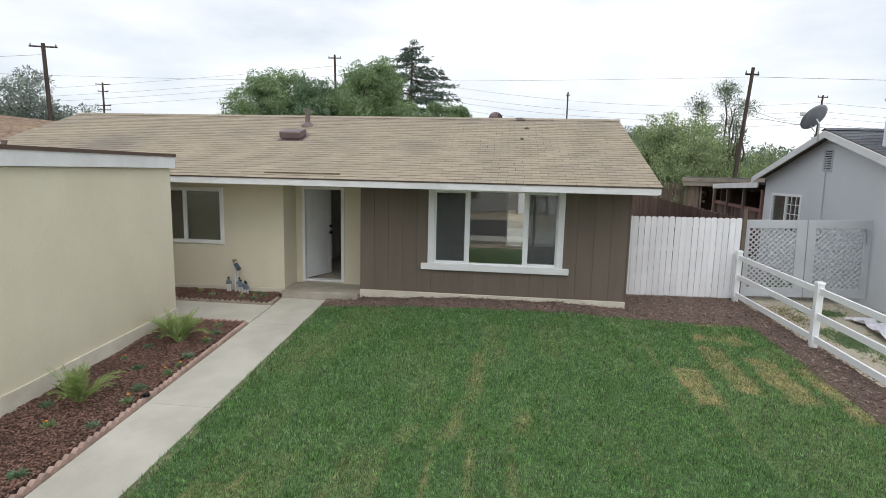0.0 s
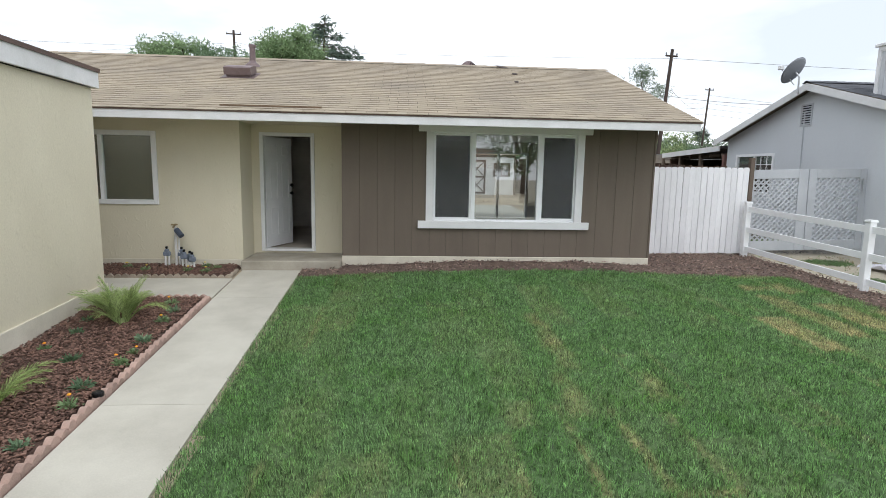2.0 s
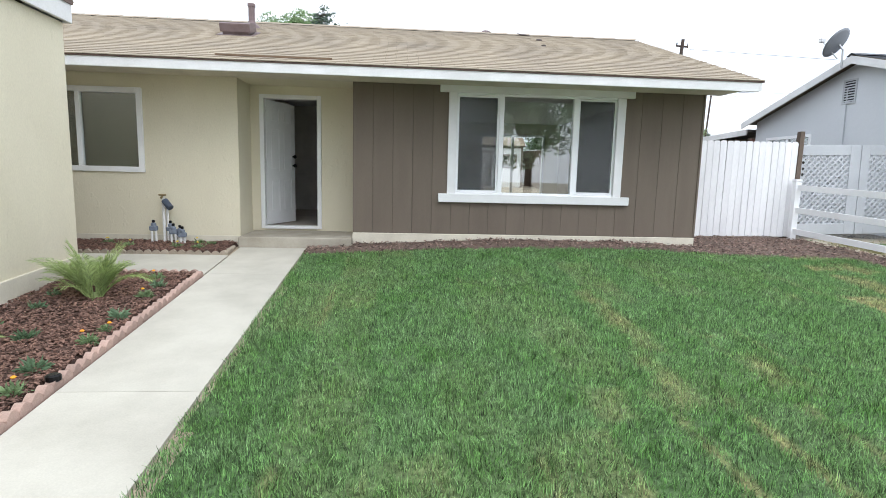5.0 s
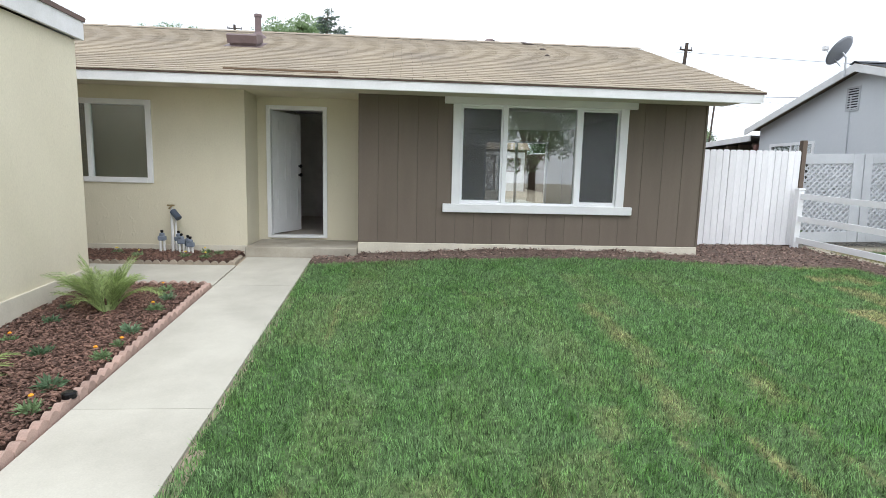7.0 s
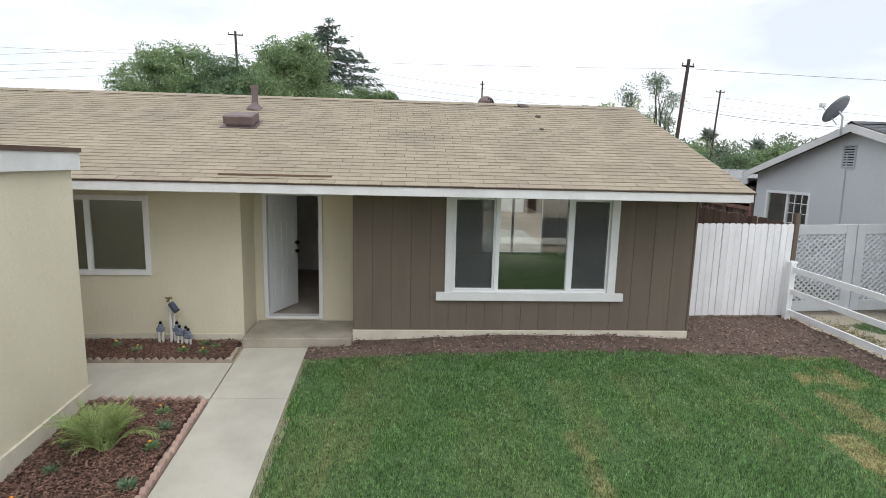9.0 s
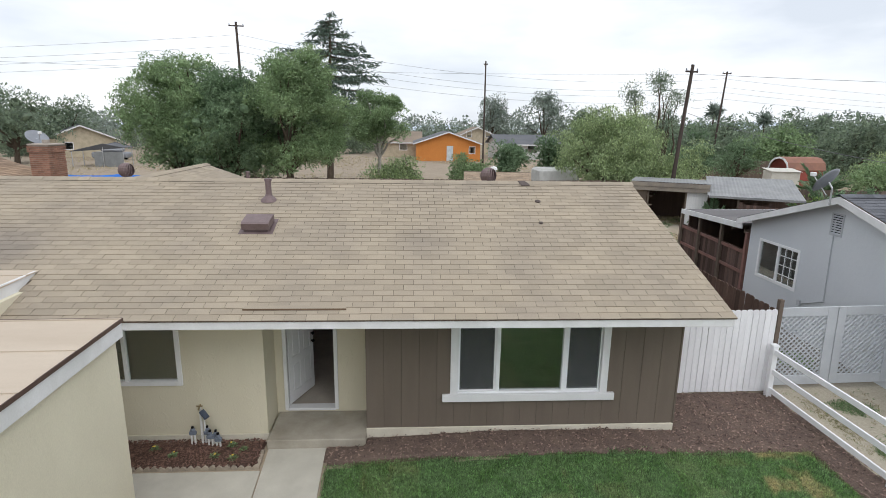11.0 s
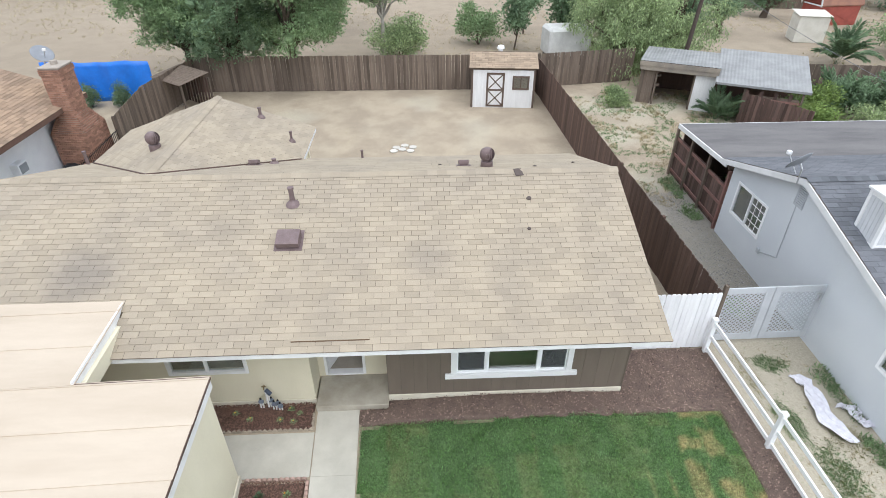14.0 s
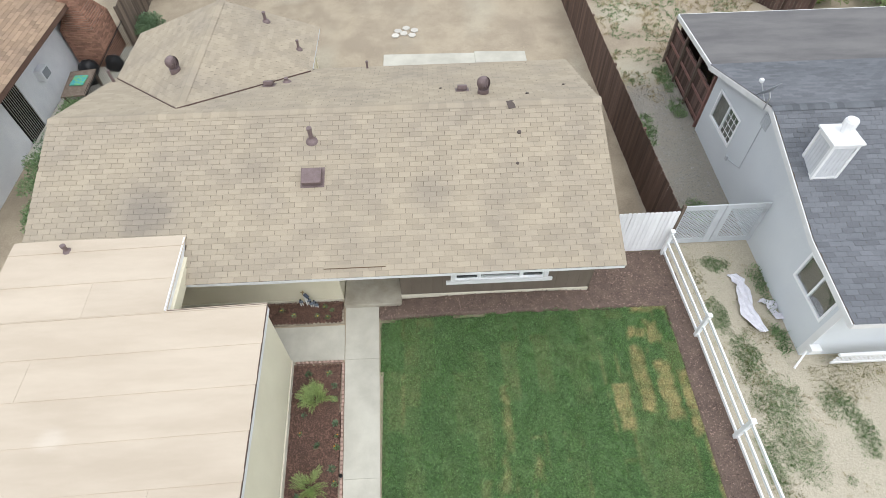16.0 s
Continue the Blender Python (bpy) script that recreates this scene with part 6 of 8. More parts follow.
def dryness(x, y):
    wx, wy = x + 0.09 * noise.noise((x * 3.6, y * 3.6, 9)), y + 0.12 * noise.noise((x * 3.6, y * 3.6, 19))
    d = 0.0
    for a, b, c, e in DRY:
        m = min(wx - a, b - wx, wy - c, e - wy)
        d = max(d, 0.95 * soft(m, -0.05, 0.06) * (0.75 + 0.5 * noise.noise((x * 4, y * 4, 31))))
    for a, b, c, e in SEAMS:
        m = min(wx - a, b - wx, wy - c, e - wy)
        d = max(d, 0.46 * soft(m, -0.07, 0.06) * (0.7 + 0.9 * noise.noise((x * 4, y * 4, 31))))
    # strips of turf side by side: some paler, with worn seams here and there
    u = (x + 0.015 * y) / SOD_W
    i = math.floor(u)
    v = y / SOD_L + 0.5 * (i % 2) + 0.13 * math.sin(i * 2.1)
    j = math.floor(v)
    t = tint(i, j)
    d = max(d, 0.22 * max(0.0, t - 0.62) / 0.38 * (0.7 + 0.6 * noise.noise((x * 2.6, y * 2.6, 12))))
    edge, end = min(u - i, 1 - (u - i)) * SOD_W, min(v - j, 1 - (v - j)) * SOD_L
    worn = soft(x - walk_right(y), 0.25, 0.4) * soft(noise.noise((i * 3.7, y * 0.55, 6)) + 0.35 * noise.noise((x * 5, y * 5, 3)), 0.10, 0.55)
    d = max(d, 0.50 * worn * (1 - soft(edge, 0.008, 0.065)), 0.42 * worn * (1 - soft(end, 0.006, 0.03)))
    return min(1.0, max(0.0, d * (0.85 + 0.4 * noise.noise((x * 9, y * 9, 3)))))


sheet("lawn", (-0.7, 7.7, -11.0, -0.4, lawn_in), 0.035, LAWN_BASE, "mown green lawn of laid turf with straw-coloured dry patches", "lawn", 0.08, 0.012, dryness)


def blades(name, n, region, length, width, material, label, category, seed, z0=0.03, inside=None, attr=None, parent=None, lean=0.4, density=None):
    """Blades of grass, each a slim strip that narrows to its tip."""
    rs = np.random.RandomState(seed)
    x = rs.uniform(region[0], region[1], n)
    y = rs.uniform(region[2], region[3], n)
    keep = np.array([inside(a, b) > -0.03 for a, b in zip(x, y)]) if inside else np.ones(n, bool)
    x, y = x[keep], y[keep]
    n = len(x)
    dry = np.array([attr(a, b) for a, b in zip(x, y)]) if attr else np.zeros(n)
    dry = np.clip(dry + rs.uniform(-0.12, 0.12, n) * (dry > 0.10), 0, 1)
    tuft = np.array([0.5 * noise.noise((a * 7.0, b * 7.0, 0.5)) + 0.9 * noise.noise((a * 16.0, b * 16.0, 2.5)) for a, b in zip(x, y)])
    ln = length * rs.uniform(0.55, 1.25, n) * (1 - 0.35 * dry) * np.clip(1 + 0.65 * tuft, 0.45, 1.7)
    az = np.array([9.0 * noise.noise((a * 6.5, b * 6.5, 8.5)) for a, b in zip(x, y)]) + rs.normal(0, 0.9, n)
    tilt = np.abs(rs.normal(0.25, lean, n))
    dx, dy = np.cos(az) * np.sin(tilt), np.sin(az) * np.sin(tilt)
    up = np.cos(tilt)
    turn = rs.uniform(0, np.pi, n)
    sx, sy = np.cos(turn) * width / 2, np.sin(turn) * width / 2
    zb = np.array([ground_z(a, b) for a, b in zip(x, y)]) + z0
    tip = np.stack([x + dx * ln * 1.1, y + dy * ln * 1.1, zb + ln * (0.25 + 0.75 * up)], -1)
    base = np.stack([x, y, zb], -1)
    s = np.stack([sx, sy, np.zeros(n)], -1)
    v = np.stack([base - s, base + s, tip + s * 0.3, tip - s * 0.3], 1).reshape(-1, 3)
    q = np.arange(n * 4).reshape(-1, 4)
    me = np_mesh(name, v, q, material, {"dry": np.repeat(dry, 4)})
    return tagged(new(name, me), label, category, kind="stuff")


blades("lawn_grass", 490000, (-0.6, 7.6, -7.4, -0.45), 0.040, 0.0052, GRASS, "short green grass blades of the lawn", "grass", 21, inside=lawn_in, attr=dryness)
blades("lawn_grass", 60000, (-0.6, 7.6, -10.4, -7.4), 0.044, 0.011, GRASS, "short green grass blades of the lawn's street end", "grass", 22, inside=lawn_in, attr=dryness)


def bed_main(x, y):
    return min(walk_left(y) - 0.10 - x, x + 2.86 + 0.03 * (y + 1.8), -1.86 - y)


def bed_small(x, y):
    return min(walk_left(y) - 0.08 - x, x + 4.8, y + 0.68, 0.0 - y)


def bed_wall(x, y):
    if x < 5.28:
        if x < 0.0:
            return min(x - walk_right(y) - 0.03, -0.24 - y, y + 0.66 - 0.05 * noise.noise((x * 2, 7, 0)))
        return min(x + 0.05, 0.0 - y, y + 0.66 - 0.05 * noise.noise((x * 2, 7, 0)))
    return min(1.25 - y, max(min(7.72 - x, y + 0.62), min(7.95 - x - 0.04 * y, x - 7.36)), y + 11)


sheet("mulch_bed", (-2.92, -0.8, -10.0, -1.84, bed_main), 0.05, MULCH_BED, "dark red-brown bark mulch in the planting bed", "mulch", 0.08, 0.03)
sheet("mulch_bed", (-4.8, -1.5, -0.72, 0.04, bed_small), 0.055, MULCH_BED, "dark bark mulch below the stucco wall", "mulch", 0.06, 0.03)
sheet("mulch_bed", (-0.68, 8.3, -9.0, 1.3, bed_wall), 0.06, MULCH_SOIL, "brown bark mulch along the siding and fence", "mulch", 0.07, 0.02)


def chips(n, region, inside, z, seed, label, up_to=0.05, material=None, name="bark_chips", category="bark chips"):
    rs = np.random.RandomState(seed)
    x, y = rs.uniform(region[0], region[1], n), rs.uniform(region[2], region[3], n)
    keep = np.array([inside(a, b) > 0.01 for a, b in zip(x, y)])
    x, y = x[keep], y[keep]
    n = len(x)
    ln, w, t = rs.uniform(0.015, up_to, n), rs.uniform(0.008, 0.020, n), rs.uniform(0.003, 0.008, n)
    az, ti = rs.uniform(0, 6.283, n), rs.normal(0, 0.35, n)
    ax = np.stack([np.cos(az) * np.cos(ti), np.sin(az) * np.cos(ti), np.sin(ti)], -1)
    ay = np.stack([-np.sin(az), np.cos(az), rs.normal(0, 0.3, n)], -1)
    nz = np.cross(ax, ay)
    zz = np.array([ground_z(a, b) + z + 0.02 * noise.noise((a * 3.1, b * 3.1, 3.3)) for a, b in zip(x, y)]) + rs.uniform(0.0, 0.022, n)
    c = np.stack([x, y, zz], -1)
    vs = []
    for a, b, d in ((-1, -1, 0), (1, -1, 0), (1, 1, 0), (-1, 1, 0), (-1, -1, 1), (1, -0.7, 1), (0.8, 1, 1), (-1, 1, 1)):
        vs.append(c + ax * (a * ln / 2)[:, None] + ay * (b * w / 2)[:, None] + nz * (d * t)[:, None])
    v = np.stack(vs, 1).reshape(-1, 3)
    k = np.arange(n)[:, None] * 8
    q = np.concatenate([k + np.array([f]) for f in ((4, 5, 6, 7), (0, 1, 5, 4), (1, 2, 6, 5), (2, 3, 7, 6), (3, 0, 4, 7))], 1).reshape(-1, 4)
    return tagged(new(name, np_mesh(name, v, q, material or MULCH)), label, category, kind="stuff")


chips(36000, (-2.9, -0.8, -8.4, -1.84), bed_main, 0.05, 31, "red-brown bark chips of the planting bed", 0.040)
chips(6000, (-4.8, -1.5, -0.7, 0.0), bed_small, 0.055, 32, "dark bark chips below the stucco wall", 0.04)
chips(34000, (-0.65, 8.4, -9.0, 1.25), bed_wall, 0.062, 33, "small faded brown bark chips along the siding and fence", 0.055, MULCH_GREY)

# scalloped edging blocks
def scallop_mesh():
    w, t, h = 0.105, 0.055, 0.115
    pts = [(-w / 2, 0, -0.08)] + [(-w / 2 + w * i / 6, 0, h - 0.035 + 0.035 * math.sin(3.14159 * i / 6)) for i in range(7)] + [(w / 2, 0, -0.08)]
    b = prismed(pts, (0, t, 0))
    me = bpy.data.meshes.new("edging_block")
    b.to_mesh(me)
    b.free()
    me.materials.append(EDGING)
    return me


SCALLOP = scallop_mesh()


SCALLOP_GREY = SCALLOP.copy()
SCALLOP_GREY.materials[0] = EDGING_GREY


def edging(points, label, block=SCALLOP, sink=0.03):
    t = thing("garden_edging", (*points[0], ground_z(*points[0])), label=label, category="edging", group="bed edging")
    base = t.matrix_basis.inverted()
    rs = np.random.RandomState(4)
    for (x0, y0), (x1, y1) in zip(points, points[1:]):
        ln, a = math.hypot(x1 - x0, y1 - y0), math.degrees(math.atan2(y1 - y0, x1 - x0))
        n = round(ln / 0.107)
        for i in range(n):
            f = (i + 0.5) / n
            piece("edging_block", block, t, base @ pose(x0 + (x1 - x0) * f, y0 + (y1 - y0) * f, ground_z(x0 + (x1 - x0) * f, y0 + (y1 - y0) * f) - sink + rs.uniform(-0.006, 0.006), rs.uniform(-3, 3), rs.uniform(-1.5, 1.5), a + rs.uniform(-2, 2)))


edging([(-2.80, -1.84), (walk_left(-1.84) - 0.07, -1.84), (walk_left(-8.5) - 0.07, -8.5)], "pinkish scalloped concrete edging round the planting bed")
edging([(-4.0, -0.70), (walk_left(-0.7) - 0.05, -0.70), (walk_left(-0.24) - 0.05, -0.24)], "grey-tan scalloped concrete edging round the small bed", SCALLOP_GREY, 0.045)


# ---------------------------------------------------------------- plants
def leaf_quads(c, d, nrm, ln, w):
    """Leaf-shaped quads: at c, pointing along d, of length ln and width w."""
    side = np.cross(d, nrm)
    side /= np.linalg.norm(side, axis=1)[:, None] + 1e-9
    a = c
    m = c + d * (ln * 0.5)[:, None] + np.cross(side, d) * (ln * 0.08)[:, None]
    e = c + d * ln[:, None]
    v = np.stack([a, m + side * (w / 2)[:, None], e, m - side * (w / 2)[:, None]], 1).reshape(-1, 3)
    q = np.arange(len(c) * 4).reshape(-1, 4)
    return v, q


def unit(v):
    return v / (np.linalg.norm(v, axis=1)[:, None] + 1e-9)


def palm(loc, n, size, seed, label, name="palm", category="palm", group="young palms", material=None, leaflet=0.0046):
    """A fountain of feathery fronds: steep in the middle, arching outwards, with narrow upright leaflets."""
    rs = np.random.RandomState(seed)
    t = thing(name, loc, label=label, category=category, group=group)
    material = material or PALM_LEAF
    C, D, N_, L_, W_ = [], [], [], [], []
    stems = bmesh.new()
    for i in range(n):
        az = rs.uniform(0, 6.283)
        ang_ = rs.uniform(0.92, 1.52)
        ln = size * rs.uniform(0.65, 1.15)
        bend = rs.uniform(0.04, 0.085) * (1.7 - ang_) * 2.0
        out = np.array([math.cos(az), math.sin(az), 0])
        prev = np.array([0.05 * math.cos(az), 0.05 * math.sin(az), 0.0])
        for k in range(12):
            ang_ -= bend * (0.4 + k / 9)
            d = out * math.cos(ang_) + np.array([0, 0, math.sin(ang_)])
            q_ = prev + d * ln / 12
            tube(stems, prev, q_, 0.0055 * (1 - k / 13), 0.0055 * (1 - (k + 1) / 13), n=4, caps=False)
            if k > 2:
                sd_ = np.cross(d, [0, 0, 1.0])
                sd_ /= np.linalg.norm(sd_) + 1e-9
                for s in (-1, 1):
                    for r in range(6):
                        C.append(prev + (q_ - prev) * (r / 6))
                        D.append(d * 0.85 + sd_ * s * rs.uniform(0.45, 1.05) + np.array([0, 0, 0.15 - 0.4 * rs.rand()]))
                        N_.append(sd_ * s * 0.4 + np.array([0, 0, 0.8]) + 0.3 * rs.randn(3))
                        L_.append(size * 0.26 * (1 - 0.45 * abs(k - 6) / 6) * rs.uniform(0.8, 1.2))
                        W_.append(leaflet)
            prev = q_
    v, q = leaf_quads(np.array(C), unit(np.array(D)), unit(np.array(N_)), np.array(L_), np.array(W_))
    o = new("fronds", np_mesh("fronds", v, q, material))
    o.parent = t
    lathe(stems, [(0.05, -0.06), (0.055, 0.0), (0.03, 0.06)], (0, 0, 0), 10)
    part("stem", stems, material, t)
    return t


palm((-2.16, -2.85, ground_z(0, -2.85) + 0.04), 46, 0.52, 1, "young bushy green palm planted in the mulch")
palm((-2.17, -4.9, ground_z(0, -4.9) + 0.04), 26, 0.48, 2, "young sparse green palm planted in the mulch")


def bedding(loc, r, flowers, seed, material=SAGE, name="bedding_plant", label="small grey-green bedding plant in the mulch", petal=ORANGE_PETAL):
    rs = np.random.RandomState(seed)
    t = thing(name, loc, label=label, category="plant", group="bedding plants")
    n = 90
    az, el = rs.uniform(0, 6.283, n), rs.uniform(0.15, 1.2, n)
    d = np.stack([np.cos(az) * np.cos(el), np.sin(az) * np.cos(el), np.sin(el) * 0.75], -1)
    c = d * rs.uniform(0.0, 0.55, n)[:, None] * r
    v, q = leaf_quads(c, unit(d + 0.3 * rs.randn(n, 3)), unit(rs.randn(n, 3) + np.array([0, 0, 1])), r * rs.uniform(0.35, 0.6, n), r * rs.uniform(0.10, 0.2, n))
    o = new("leaves", np_mesh("leaves", v, q, material))
    o.parent = t
    for i in range(flowers):
        a, rr = rs.uniform(0, 6.283), r * rs.uniform(0.1, 0.5)
        b = bmesh.new()
        lathe(b, [(0.004, 0), (0.014, 0.004), (0.017, 0.010), (0.010, 0.017), (0.003, 0.02)], (rr * math.cos(a), rr * math.sin(a), r * 0.75), 8)
        part("flower", b, petal, t)
    return t


PLANTS = [(-1.59, -4.02, 0.12, 2, 0), (-1.72, -2.84, 0.12, 2, 0), (-1.74, -2.48, 0.13, 0, 1), (-1.66, -3.44, 0.13, 0, 1), (-2.08, -3.96, 0.14, 0, 1), (-1.67, -4.51, 0.14, 0, 1),
          (-2.45, -3.22, 0.12, 0, 1), (-2.05, -5.50, 0.12, 3, 0), (-1.57, -5.42, 0.12, 0, 1), (-1.58, -4.85, 0.12, 1, 0), (-1.59, -6.35, 0.14, 0, 1), (-2.44, -5.09, 0.13, 0, 1),
          (-2.50, -3.67, 0.09, 2, 0), (-1.61, -3.75, 0.08, 2, 0), (-1.90, -2.15, 0.12, 1, 0), (-2.57, -2.80, 0.10, 0, 1), (-2.45, -2.15, 0.13, 0, 1)]
for i, (x, y, r, f, s) in enumerate(PLANTS):
    bedding((x, y, ground_z(x, y) + 0.05), r, min(f, 1), 50 + i, SAGE if s else LEAF_A, label="small grey-green bedding plant in the mulch" if s else "small green plant with orange flowers in the mulch")
for i, (x, y, f) in enumerate(((-3.35, -0.25, 2), (-2.35, -0.45, 2), (-1.95, -0.3, 0), (-2.15, -0.18, 1), (-3.0, -0.42, 1), (-2.05, -0.5, 1))):
    bedding((x, y, ground_z(x, y) + 0.055), 0.11, f, 80 + i, LEAF_A, label="small green plant with yellow flowers below the wall", petal=YELLOW_PETAL)
lp = thing("garden_light", (-1.45, -4.68, ground_z(-1.4, -4.68) + 0.03), label="small dark garden spot light by the edging", category="garden light")
part("body", lathed([(0.02, 0), (0.045, 0.02), (0.045, 0.05), (0.03, 0.06)], (0, 0, 0.02), 12), BLACK, lp)

# sprinkler valves and a standpipe by the stucco wall
PVC = mat("white_pvc", (0.75, 0.74, 0.72), rough=0.5, bump=0.05)
VALVE = mat("blue_grey_valve", (0.20, 0.23, 0.28), (0.16, 0.19, 0.24), scale=20, rough=0.5)
sp = thing("standpipe", (-2.66, -0.08, -0.05), label="white standpipe with a tap and a dark backflow cap", category="standpipe")
b = bmesh.new()
tube(b, (0, 0, 0), (0, 0, 0.66), 0.021, n=10)
tube(b, (0.05, 0, 0), (0.05, 0, 0.5), 0.016, n=10)
tube(b, (0, 0, 0.5), (0.05, 0, 0.5), 0.018, n=10)
part("pipe", b, PVC, sp)
part("cap", tubed((0.03, -0.03, 0.60), (0.13, -0.08, 0.50), 0.045, n=12), mat("dark_slate_cap", (0.07, 0.09, 0.13), rough=0.5), sp)
b = bmesh.new()
tube(b, (-0.05, -0.02, 0.68), (0.05, -0.02, 0.68), 0.012, n=8)
tube(b, (0, -0.07, 0.64), (0, 0.03, 0.68), 0.014, n=8)
part("tap", b, mat("dull_brass", (0.35, 0.27, 0.14), metal=0.7, rough=0.5), sp)
for i, (x, y, h) in enumerate(((-2.80, -0.10, 0.17), (-2.58, -0.07, 0.16), (-2.51, -0.15, 0.13), (-2.44, -0.10, 0.10), (-2.38, -0.17, 0.09))):
    vv = thing("sprinkler_valve", (x, y, -0.05), label="blue-grey sprinkler valve on white pipes", category="valve", group="sprinkler valves")
    b = bmesh.new()
    tube(b, (-0.028, 0, 0), (-0.028, 0, h), 0.017, n=8)
    tube(b, (0.028, 0, 0), (0.028, 0, h), 0.017, n=8)
    part("pipe", b, PVC, vv)
    b = bmesh.new()
    box(b, -0.055, -0.03, h, 0.055, 0.03, h + 0.07, 0.012)
    lathe(b, [(0.036, h + 0.07), (0.036, h + 0.10), (0.02, h + 0.115)], (0.0, 0, 0), 10)
    part("body", b, VALVE, vv)
    part("knob", lathed([(0.012, h + 0.115), (0.022, h + 0.125), (0.022, h + 0.15), (0.01, h + 0.155)], (0, 0, 0), 8), BLACK, vv)

# ---------------------------------------------------------------- trees
def foliage(lobes, n, leaf, seed, droop=0.0, aspect=0.45, shell=0.55, gaps=0.25, clump=2.9, per=56):
    """Leaves in rounded sprays, which stand over the skin of a set of lobes (x, y, z, radius)."""
    rs = np.random.RandomState(seed)
    lob = np.array(lobes)
    wgt = lob[:, 3] ** 2
    pick = rs.choice(len(lob), n // per + 1, p=wgt / wgt.sum())
    d = unit(rs.randn(len(pick), 3))
    rad = lob[pick, 3] * (shell + (1 - shell) * rs.rand(len(pick)) ** 0.6) * (1 + gaps * rs.uniform(-1, 1, len(pick)))
    cl = lob[pick, :3] + d * rad[:, None] * np.array([1, 1, 0.85])
    size = np.repeat(leaf * clump * rs.uniform(0.55, 1.35, len(cl)), per)
    e = unit(rs.randn(len(cl) * per, 3) + np.array([0, 0, 0.35]))
    c = np.repeat(cl, per, 0) + e * (size * rs.uniform(0.62, 1.05, len(size)))[:, None] * np.array([1.0, 1.0, 0.75])
    dd = unit(e * 0.7 + rs.randn(len(c), 3) * 0.7 + np.array([0, 0, -droop]))
    nn = unit(e * 0.9 + rs.randn(len(c), 3) * 0.5 + np.array([0, 0, 0.5]))
    ln = leaf * rs.uniform(0.6, 1.4, len(c))
    return leaf_quads(c, dd, nn, ln, ln * aspect)


def hearts(lobes, seed, f=0.72):
    """Ragged lumps inside the crowns, which close the gaps between far leaves."""
    rs = np.random.RandomState(seed)
    g = []
    for ax in range(3):
        for s in (-1, 1):
            for i in range(2):
                for k in range(2):
                    quad = []
                    for a, c in ((i, k), (i + 1, k), (i + 1, k + 1), (i, k + 1)):
                        w = [0, 0, 0]
                        w[ax], w[(ax + 1) % 3], w[(ax + 2) % 3] = s, a - 1, c - 1
                        quad.append(w)
                    g += quad
    g = unit(np.array(g, float))
    lob = np.array(lobes)
    v = np.repeat(lob[:, None, :3], len(g), 1) + g[None] * (lob[:, 3] * f)[:, None, None] * np.array([1, 1, 0.85])
    v = v + 0.18 * np.sin(v[:, :, [1, 2, 0]] * 2.3 + rs.rand()) * lob[:, 3][:, None, None]
    v = v.reshape(-1, 3)
    return v, np.arange(len(v)).reshape(-1, 4)


def with_hearts(v, q, lobes, seed, f=0.72):
    hv_, hq_ = hearts(lobes, seed, f)
    return np.concatenate([v, hv_]), np.concatenate([q, hq_ + len(v)])


def limbs(b, base, tips, r, rs, sway=0.25):
    """A trunk that forks into limbs which bend towards the tips."""
    base = Vector(base)
    for tip in tips:
        tip = Vector(tip)
        prev, pr = base, r
        for k in range(1, 5):
            f = k / 4
            q_ = base.lerp(tip, f) + Vector((rs.randn(), rs.randn(), 0)) * sway * math.sin(3.14159 * f) * 0.6
            q_.z += 0.15 * (tip.z - base.z) * math.sin(3.14159 * f) * 0.5
            nr = r * (1 - f) * 0.8 + 0.02
            tube(b, prev, q_, pr, nr, n=7, caps=False)
            prev, pr = q_, nr


